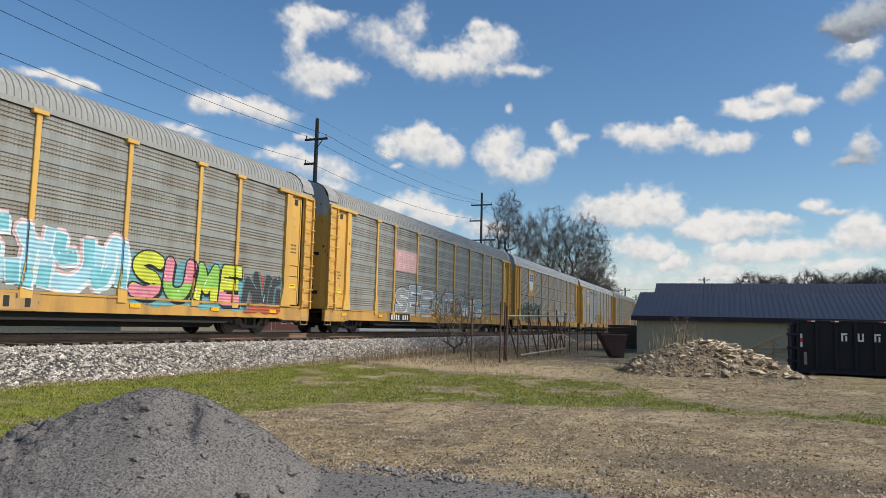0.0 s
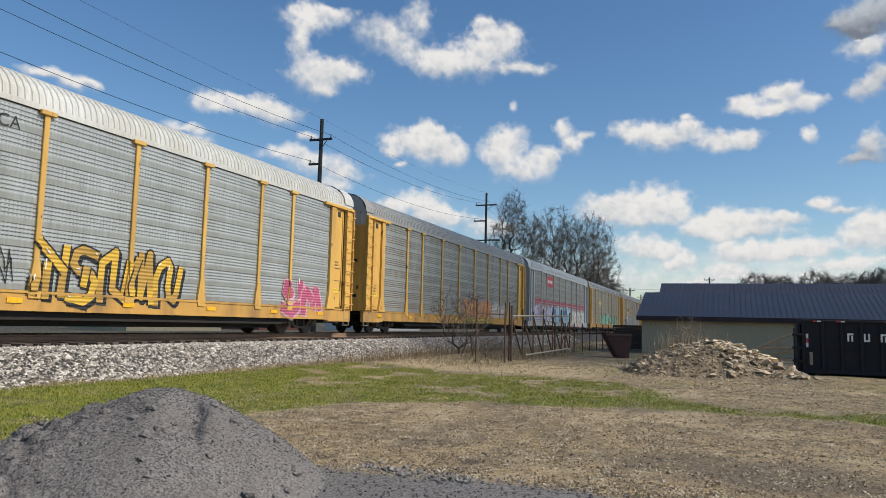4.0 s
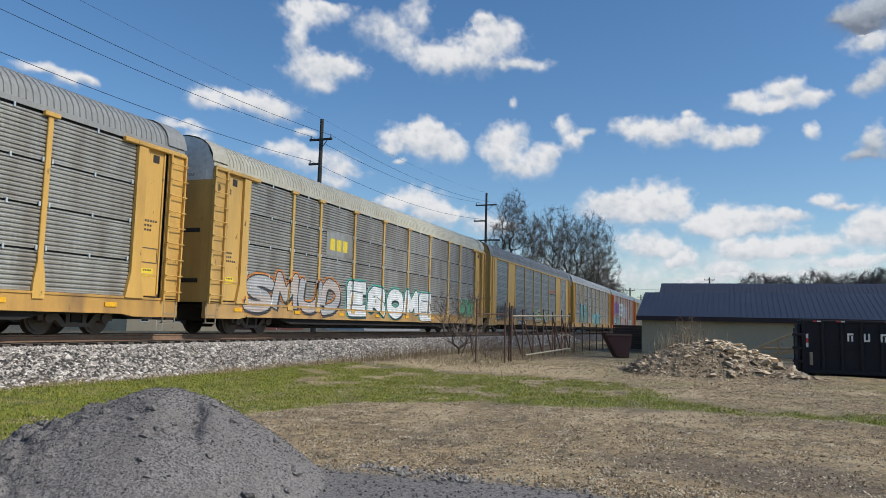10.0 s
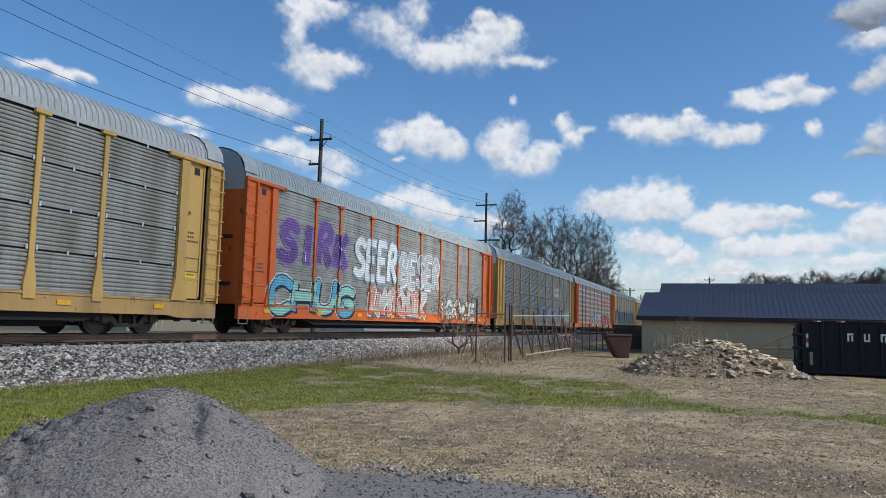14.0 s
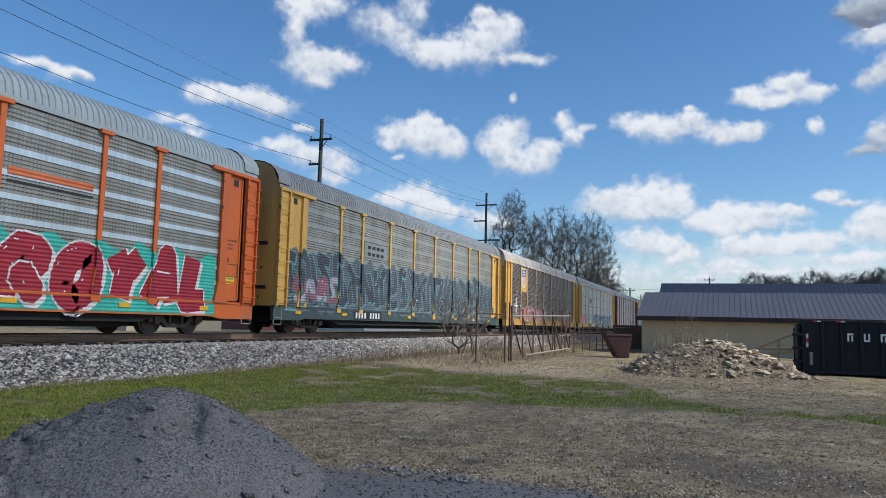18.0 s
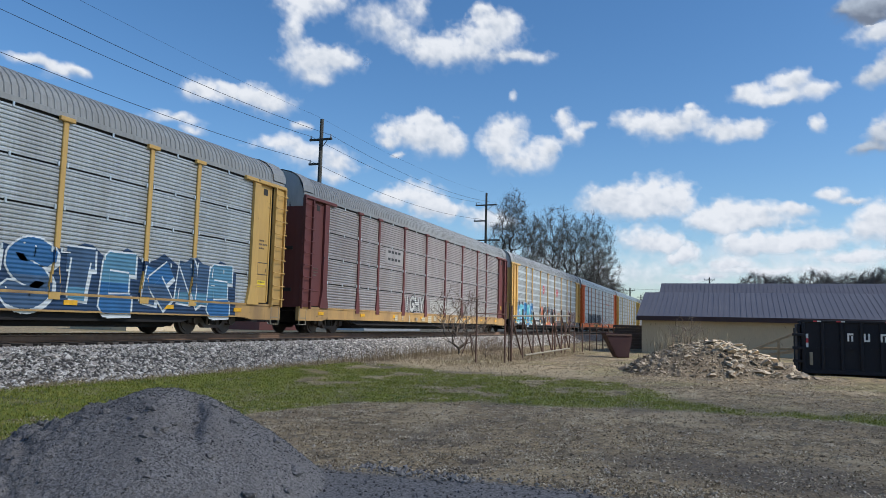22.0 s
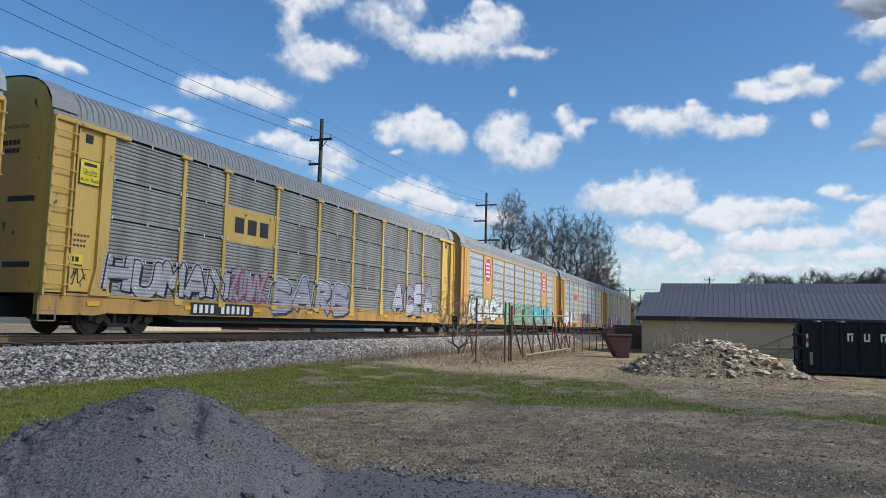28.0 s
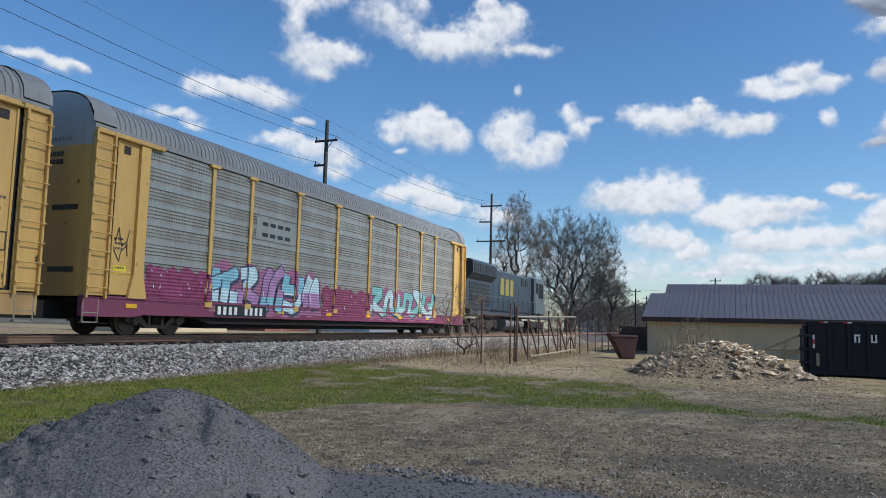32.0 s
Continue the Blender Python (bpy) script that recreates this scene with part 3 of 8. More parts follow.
def frame_mesh():
    bm = bmesh.new()
    box(bm, 0.3, W - 0.3, 0.10, WIDE - 0.02, 0.86, 0.95)
    box(bm, -0.35, W + 0.35, WIDE / 2 - 0.36, WIDE / 2 + 0.36, 0.42, 0.88)
    prism(bm, [(4.4, 0.6), (5.3, 0.21), (W - 5.3, 0.21), (W - 4.4, 0.6), (W - 4.4, 0.86), (4.4, 0.86)], 0.45, WIDE - 0.45)
    prism(bm, [(0.9, 0.9), (0.9, 0.58), (4.3, 0.52), (5.0, 0.36), (W - 5.0, 0.36), (W - 4.3, 0.52), (W - 0.9, 0.58), (W - 0.9, 0.9)], 0.10, 0.22)
    for x in np.arange(1.5, W, 1.6):
        box(bm, x, x + 0.12, 0.10, WIDE - 0.1, 0.62, 0.88)
    box(bm, 9.2, 10.6, 0.25, 0.95, 0.35, 0.86, bevel=0.03)
    box(bm, 15.5, 16.3, 0.35, 0.95, 0.40, 0.86, bevel=0.03)
    return mesh_of("underframe", bm, UNDER)


# closed box behind the sheets, coloured near-black for the unlit interior
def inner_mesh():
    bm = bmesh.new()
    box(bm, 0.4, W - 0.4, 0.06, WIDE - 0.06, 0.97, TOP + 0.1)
    return mesh_of("rack_body", bm, INSIDE_SHADE)


def far_side_mesh():
    bm = bmesh.new()
    prof = [(WIDE, FLOOR)]
    z = FLOOR
    while z < TOP - 0.1:
        prof += [(WIDE, z + 0.06), (WIDE - 0.03, z + 0.09), (WIDE - 0.03, z + 0.15), (WIDE, z + 0.18)]
        z += 0.2
    prof.append((WIDE, TOP + 0.05))
    a = [bm.verts.new((0.05, y, z)) for y, z in prof]
    b = [bm.verts.new((W - 0.05, y, z)) for y, z in prof]
    for i in range(len(prof) - 1):
        bm.faces.new((a[i], a[i + 1], b[i + 1], b[i]))
    box(bm, 0, W, WIDE - 0.1, WIDE + 0.03, 0.58, FLOOR)
    return mesh_of("far_side", bm, SHEET["zinc"])


def wheel_mesh():
    bm = bmesh.new()
    disc(bm, (0, 0, 0), 1, 0.42, 0.12, 28)
    disc(bm, (0, -0.075, 0), 1, 0.34, 0.03, 28)
    disc(bm, (0, -0.10, 0), 1, 0.12, 0.06, 14)
    disc(bm, (0, 0.075, 0), 1, 0.448, 0.03, 28)
    return mesh_of("wheel", bm, WHEEL)


def side_frame_mesh():
    """Cast side frame with a sagging middle, two windows and axle boxes."""
    bm = bmesh.new()
    prism(bm, [(-1.15, 0.55), (-1.15, 0.36), (-0.62, 0.36), (-0.42, 0.20), (0.42, 0.20), (0.62, 0.36), (1.15, 0.36), (1.15, 0.55), (0.75, 0.66), (0.5, 0.46), (0.36, 0.30), (-0.36, 0.30), (-0.5, 0.46), (-0.75, 0.66)][::-1], -0.10, 0.06)
    prism(bm, [(-0.8, 0.64), (0.8, 0.64), (0.62, 0.76), (-0.62, 0.76)], -0.11, 0.07)
    for x in (-0.26, 0.26):
        box(bm, x - 0.06, x + 0.06, -0.08, 0.04, 0.28, 0.68)
    for x in (-0.865, 0.865):
        disc(bm, (x, -0.06, 0.42), 1, 0.13, 0.22, 12)
    return mesh_of("side_frame", bm, WHEEL)


def springs_mesh():
    bm = bmesh.new()
    prof = [(-0.16 + 0.02 * (k % 2), 0.31 + 0.026 * k) for k in range(11)]
    prism(bm, prof + [(-x, z) for x, z in prof[::-1]], -0.07, 0.03)
    return mesh_of("spring_pack", bm, UNDER)


def bolster_mesh():
    bm = bmesh.new()
    box(bm, -0.22, 0.22, -0.85, 0.85, 0.42, 0.72, bevel=0.03)
    for x in (-0.865, 0.865):
        tube(bm, [(x, -0.95, 0.42), (x, 0.95, 0.42)], 0.075, sides=10)
    return mesh_of("bolster", bm, UNDER)


def coupler_mesh():
    bm = bmesh.new()
    box(bm, -0.62, 0.0, -0.10, 0.10, 0.72, 0.93, bevel=0.03)
    box(bm, -0.80, -0.5, -0.19, 0.17, 0.70, 0.98, bevel=0.05)
    tube(bm, [(-0.05, -0.35, 0.72), (-0.35, -0.36, 0.45), (-0.7, -0.2, 0.5)], 0.03, sides=6)
    return mesh_of("coupler", bm, UNDER)


def step_mesh():
    bm = bmesh.new()
    for z in (0.34, 0.58):
        box(bm, -0.02, 0.48, -0.04, 0.06, z, z + 0.03)
    for x in (-0.02, 0.45):
        box(bm, x, x + 0.03, -0.04, 0.0, 0.34, 0.98)
    return mesh_of("sill_step", bm, STEP)


CAR = {k: f() for k, f in dict(roof=roof_mesh, cap=roof_smooth_mesh, end=end_mesh, vent=vent_mesh, post=post_mesh, thin=thin_post_mesh, ladder=ladder_mesh, rung=rung_mesh, sill=sill_mesh, frame=frame_mesh,
                               inner=inner_mesh, far=far_side_mesh, wheel=wheel_mesh, side_frame=side_frame_mesh, springs=springs_mesh, bolster=bolster_mesh, coupler=coupler_mesh, step=step_mesh).items()}
PLATES = [[strip_mesh("ladder_plate", f, 0.02, 0.71, -0.06, FLOOR - 0.04, TOP - 0.06, 0.012), strip_mesh("door_flange", f, 0.82, 0.88, -0.035, FLOOR + 0.10, TOP - 0.10, 0.008),
           strip_mesh("door_ledge", f, 0.88, 1.56, -0.02, FLOOR + 0.62, FLOOR + 0.68, 0.006)] for f in (0, 1)]
CORNER, HEADER, SLOT, CHANNEL = [corner_mesh(f) for f in (0, 1)], [header_mesh(f) for f in (0, 1)], [slot_mesh(f) for f in (0, 1)], [channel_mesh(f) for f in (0, 1)]
bm = boxed((-0.2, 0.2, -0.05, -0.036, -0.06, 0.06))
REFLECTOR = mesh_of("reflector", bm, AMBER)
bm = boxed((0, 0.055, -0.035, 0.0, -0.06, 0.06), bevel=0.008)
LATCH = mesh_of("latch", bm, SHEET["band"])


def truck(car, x):
    t = put("truck", CAR["bolster"], car, pose(x, WIDE / 2, 0))
    for side in (-1, 1):
        turn = 0 if side < 0 else 180
        put("side_frame", CAR["side_frame"], t, pose(0, side * 1.0, 0, 0, 0, turn))
        put("spring_pack", CAR["springs"], t, pose(0, side * 1.0, 0, 0, 0, turn))
        for dx in (-0.865, 0.865):
            put("wheel", CAR["wheel"], t, pose(dx, side * 0.755, 0.42, 0, 0, turn))


bm = bmesh.new()
disc(bm, (0, -0.012, 0), "y", 0.032, 0.024, sides=8)
BOLT = mesh_of("bolt", bm, WHITE)


def auto_rack(body, sheet, roof, label, style="slat", sill=None, end_top=None, corner=None, posts=None):
    """One covered car carrier of corrugated sheet between steel posts."""
    car = tagged(new("auto_rack_car"), label, "freight car", "train of auto rack cars")
    sill = sill or (SILLYEL if body in (YELLOW, LEMON) else SILLOCH if body in (OCHRE, TAN) else body)
    put("rack_body", CAR["inner"], car, mats=[INSIDE_SHADE])
    put("roof", CAR["roof"], car, mats=[ROOF[roof]])
    for flip in (0, 1):
        put("roof_cap", CAR["cap"], car, pose(W - 0.73, 0, 0) if flip else None, mats=[ROOF[roof]])
        end = put("end_door", CAR["end"], car, pose(W, WIDE, 0, 0, 0, 180) if flip else None, mats=[body, end_top or body])
        for y, z in ((0.35, 3.18), (1.85, 3.18), (0.35, 1.6)):
            put("vent_slot", CAR["vent"], end, pose(0, y, z))
        if style != "smooth":
            put("corner_sheet", CORNER[flip], car, mats=[corner or body])
            put("guide_channel", CHANNEL[flip], car, mats=[corner or body])
            for me in PLATES[flip]:
                put(me.name.split(".")[0], me, car, mats=[corner or body])
            put("door_header", HEADER[flip], car, mats=[body])
            put("opening", SLOT[flip], car, mats=[INSIDE_SHADE])
            ladder = put("ladder", CAR["ladder"], car, pose(W - 0.67, 0, 0) if flip else pose(0.04, 0, 0), mats=[body])
            for k in range(9):
                put("rung", CAR["rung"], ladder, pose(0, 0, 1.22 + k * 0.46), mats=[body])
        else:
            a, b = ((W - 1.85, W - 0.02) if flip else (0.02, 1.85))
            bm = boxed((a, b, -0.02, 0.06, FLOOR, TOP), (a + 0.55, a + 0.60, -0.045, -0.015, FLOOR, TOP), (a + 1.15, a + 1.2, -0.045, -0.015, FLOOR, TOP), bevel=0.01)
            part("corner_sheet", bm, body, car)
            ladder = put("ladder", CAR["ladder"], car, pose(W - 0.67, 0.04, 0) if flip else pose(0.04, 0.04, 0), mats=[body])
            for k in range(3):
                put("rung", CAR["rung"], ladder, pose(0, 0, 1.25 + k * 0.42), mats=[body])
        put("coupler", CAR["coupler"], car, pose(W + 0.15, WIDE / 2, 0, 0, 0, 180) if flip else pose(-0.15, WIDE / 2, 0))
        put("sill_step", CAR["step"], car, pose(W - 0.55, 0, 0) if flip else pose(0.05, 0, 0))
        truck(car, W - 3.1 if flip else 3.1)
    for i, (a, b) in enumerate(BAYS):
        solid = style == "smooth" and i in (1, 7)
        if solid:
            bm = boxed((a + 0.02, b - 0.02, -0.01, 0.05, FLOOR, TOP), bevel=0.012)
            part("solid_panel", bm, body, car)
            continue
        for k in range(4):
            if style == "slat":
                put("panel", SLAT[i][k], car, pose(a + 0.03, 0, TIERS[k]), mats=[SHEET[sheet]])
                put("latch", LATCH, car, pose(a + (b - a) * 0.5, 0, TIERS[k + 1] - 0.03))
                if k < 3:
                    put("bracket", LATCH, car, pose(a + 0.10, -0.02, TIERS[k + 1] + 0.02))
                    put("bracket", LATCH, car, pose(b - 0.16, -0.02, TIERS[k + 1] + 0.02))
            else:
                put("panel", PUNCH[i][k], car, pose(a + 0.02, 0, TIERS[k]), mats=[SHEET[sheet], SHEET["band" if style == "banded" else "dim"]])
    for x in EDGES[1:-1]:
        put("post", CAR["thin" if style == "smooth" or posts else "post"], car, pose(x, 0, 0), mats=[posts or body])
    if style == "smooth":
        part("top_rail", boxed((1.85, W - 1.85, -0.05, 0.03, TOP - 0.10, TOP + 0.015), bevel=0.012), body, car)
        for i, (a, b) in enumerate(BAYS):
            if i in (1, 7):
                continue
            for x in (a + 0.13, b - 0.13):
                for z in TIERS[1:4]:
                    put("bolt", BOLT, car, pose(x, 0, z + 0.14))
                    put("bolt", BOLT, car, pose(x, 0, z - 0.12))
    put("side_sill", CAR["sill"], car, mats=[sill])
    put("underframe", CAR["frame"], car)
    put("far_side", CAR["far"], car, mats=[SHEET[sheet]])
    for x in (1.6, 5.2, 8.6, 12.0, 15.4, 18.8, 22.2, 25.4):
        put("reflector", REFLECTOR, car, pose(x, -0.012, 0.80))
    return car


def flat_shape(car, name, layers, label=""):
    """Painted marks on the side: layers of (depth, polygon in x and z, material), one mesh."""
    bm = bmesh.new()
    mats, slots = [], {}
    for d, poly, mt in layers:
        if mt.name not in slots:
            slots[mt.name] = len(mats)
            mats.append(mt)
        f = bm.faces.new([bm.verts.new((q[0], -(q[2] if len(q) > 2 else d), q[1])) for q in poly])
        f.material_index = slots[mt.name]
    bm.normal_update()
    for f in bm.faces:
        if f.normal.y > 0:
            f.normal_flip()
    return put(name, mesh_of(name, bm, *mats), car, None, label)


def rect(x0, x1, z0, z1):
    return [(x0, z0), (x1, z0), (x1, z1), (x0, z1)]


def octagon(x, z, rx, rz):
    return [(x + rx * math.cos(math.pi * (k + 0.5) / 4) * 1.08, z + rz * math.sin(math.pi * (k + 0.5) / 4) * 1.08) for k in range(8)]


def stroke(layers, pts, w, d, mt, rnd):
    """A thick pen stroke with rounded joints."""
    for k, ((x0, z0), (x1, z1)) in enumerate(zip(pts, pts[1:])):
        dx, dz = x1 - x0, z1 - z0
        n = math.hypot(dx, dz) or 1
        ux, uz = -dz / n * w / 2, dx / n * w / 2
        layers.append((d + 0.0002 * len(layers) % 0.0021, [(x0 + ux, z0 + uz), (x1 + ux * 0.9, z1 + uz * 0.9), (x1 - ux * 0.9, z1 - uz * 0.9), (x0 - ux, z0 - uz)], mt))
    for k, (x, z) in enumerate(pts):
        if w > 0.06 and k in (0, len(pts) - 1):
            continue
        r = w * 0.5
        layers.append((d + 0.0021 + 0.0002 * (len(layers) % 5), [(x + r * math.cos(a * math.pi / 4 + 0.3), z + r * math.sin(a * math.pi / 4 + 0.3)) for a in range(8)], mt))


def curved(raw):
    """A bent line, rounded by cutting its corners."""
    out = [raw[0]]
    for (a, b), (c, d) in zip(raw, raw[1:]):
        out += [(a * 0.75 + c * 0.25, b * 0.75 + d * 0.25), (a * 0.25 + c * 0.75, b * 0.25 + d * 0.75)]
    return out + [raw[-1]]


LETTER = {
    "K": [[(0, 0), (0.04, 1)], [(0.05, 0.42), (0.95, 1)], [(0.3, 0.58), (1, 0)]], "N": [[(0, 0), (0, 1)], [(0, 1), (1, 0)], [(1, 0), (1, 1)]],
    "O": [[(0.5, 0), (0, 0.2), (0, 0.8), (0.5, 1), (1, 0.8), (1, 0.2), (0.5, 0)]], "W": [[(0, 1), (0.22, 0), (0.5, 0.65), (0.78, 0), (1, 1)]],
    "R": [[(0, 0), (0, 1), (0.85, 0.95), (0.85, 0.6), (0.1, 0.48)], [(0.35, 0.48), (1, 0)]], "E": [[(1, 1), (0, 1), (0, 0), (1, 0)], [(0, 0.52), (0.8, 0.52)]],
    "A": [[(0, 0), (0.45, 1), (1, 0)], [(0.2, 0.36), (0.8, 0.36)]], "C": [[(1, 0.8), (0.5, 1), (0, 0.75), (0, 0.25), (0.5, 0), (1, 0.2)]],
    "H": [[(0, 0), (0, 1)], [(1, 0), (1, 1)], [(0, 0.5), (1, 0.5)]], "J": [[(0.9, 1), (0.9, 0.2), (0.45, 0), (0, 0.25)]], "Y": [[(0, 1), (0.5, 0.5), (1, 1)], [(0.5, 0.5), (0.5, 0)]],
    "S": [[(1, 0.85), (0.5, 1), (0, 0.8), (0.2, 0.55), (0.9, 0.42), (1, 0.15), (0.5, 0), (0, 0.12)]], "L": [[(0, 1), (0, 0), (0.9, 0.05)]], "M": [[(0, 0), (0.1, 1), (0.5, 0.4), (0.9, 1), (1, 0)]], "U": [[(0, 1), (0, 0.2), (0.5, 0), (1, 0.2), (1, 1)]]}
LETTER.update({
    "B": [[(0, 0), (0, 1), (0.8, 0.92), (0.75, 0.6), (0.1, 0.52)], [(0.1, 0.52), (0.95, 0.42), (0.95, 0.08), (0, 0)]], "D": [[(0, 0), (0, 1), (0.7, 0.9), (1, 0.5), (0.7, 0.1), (0, 0)]],
    "G": [[(1, 0.85), (0.5, 1), (0, 0.75), (0, 0.25), (0.5, 0), (1, 0.2), (1, 0.48), (0.55, 0.48)]], "I": [[(0.5, 0), (0.5, 1)]], "P": [[(0, 0), (0, 1), (0.9, 0.95), (0.9, 0.55), (0.1, 0.45)]],
    "T": [[(0, 0.97), (1, 1)], [(0.5, 0.95), (0.5, 0)]], "X": [[(0, 0), (1, 1)], [(0, 1), (1, 0)]], "V": [[(0, 1), (0.5, 0), (1, 1)]], "Z": [[(0, 1), (1, 0.95), (0, 0.05), (1, 0)]]})
for key in "OCSUGDJBPR":
    LETTER[key] = [curved(curved(seg)) if key in "OCSUGDJ" else curved(seg) for seg in LETTER[key]]
SHAPES = [[[(0, 0), (0.1, 1), (0.6, 0.7)], [(0.45, 0.05), (0.5, 0.75), (1, 1)], [(0.9, 0), (1, 0.6)]],
          [[(0, 0.9), (0.9, 1), (0.1, 0.35), (1, 0.05)], [(0.1, 0.35), (0, 0)]],
          [[(0, 0), (0, 0.8), (0.5, 1), (0.5, 0.3), (1, 0.1), (1, 0.9)]],
          [[(0.1, 1), (0, 0.3), (0.4, 0), (1, 0.1)], [(0.45, 0.55), (1, 0.5), (0.9, 1)]],
          [[(0, 0.1), (0.5, 1), (0.45, 0.1)], [(0.45, 0.4), (1, 0.9), (1, 0)]],
          [[(0.9, 0.9), (0.2, 1), (0.1, 0.6), (0.9, 0.45), (0.85, 0.05), (0, 0.05)], [(0.5, 0.75), (0.55, 0.2)]],
          [[(0, 0), (0.25, 1), (0.5, 0.2), (0.75, 1)], [(0.75, 1), (1, 0.4), (0.9, 0)]],
          [[(0.1, 0), (0, 1)], [(0, 0.55), (0.6, 0.7), (1, 1)], [(0.6, 0.7), (0.6, 0)], [(1, 0.35), (0.95, 0)]]]


def cut(poly, axis, at, above):
    """The part of a convex polygon above or below a line."""
    out = []
    for a, b in zip(poly, poly[1:] + poly[:1]):
        ia, ib = (a[axis] >= at) == above, (b[axis] >= at) == above
        if ia:
            out.append(a)
        if ia != ib:
            t = (at - a[axis]) / (b[axis] - a[axis])
            out.append((a[0] + (b[0] - a[0]) * t, a[1] + (b[1] - a[1]) * t))
    return out


def within(poly, x0, x1, z0, z1):
    for axis, at, above in ((0, x0, True), (0, x1, False), (1, z0, True), (1, z1, False)):
        poly = cut(poly, axis, at, above)
        if len(poly) < 3:
            return None
    return poly


def over_posts(layers):
    """Paint also lies on what stands proud of the sheets: sill, posts and channels."""
    proud = [(0.0, W, 0.58, FLOOR - 0.055, 0.036)]
    for x in EDGES[1:-1]:
        proud += [(x - 0.074, x + 0.074, 1.45, TOP - 0.1, 0.074), (x - 0.11, x + 0.11, 1.25, 1.45, 0.074), (x - 0.155, x + 0.155, FLOOR + 0.02, 1.25, 0.074)]
    proud += [(1.58, 1.92, FLOOR + 0.02, TOP - 0.1, 0.101), (W - 1.92, W - 1.58, FLOOR + 0.02, TOP - 0.1, 0.101)]
    extra = []
    for d, poly, mt in layers:
        xs0, xs1 = min(p[0] for p in poly), max(p[0] for p in poly)
        for x0, x1, z0, z1, up in proud:
            if xs1 > x0 and xs0 < x1:
                q = within(poly, x0, x1, z0, z1)
                if q:
                    extra.append((d + up, q, mt))
    for d, poly, mt in layers:
        for x in [*EDGES[1:-1], 1.6555, W - 1.8445]:
            x -= 0.0755
            zs = [a[1] + (b[1] - a[1]) * (x - a[0]) / (b[0] - a[0]) for a, b in zip(poly, poly[1:] + poly[:1]) if (a[0] < x) != (b[0] < x)]
            if len(zs) < 2:
                continue
            for lo, hi, out0, out1 in ((FLOOR, 1.11, 0.095, 0.095), (1.11, 1.72, 0.095, 0.0), (1.72, TOP, 0.0, 0.0)):
                z0, z1 = max(lo, min(zs)), min(hi, max(zs))
                if z1 - z0 > 0.01:
                    a, b = [x - 0.002 - 0.15 * d - out0 - (out1 - out0) * (z - lo) / (hi - lo) for z in (z0, z1)]
                    extra.append((d, [(a, z0, 0.0), (b, z1, 0.0), (b, z1, 0.073), (a, z0, 0.073)], mt))
    return layers + extra


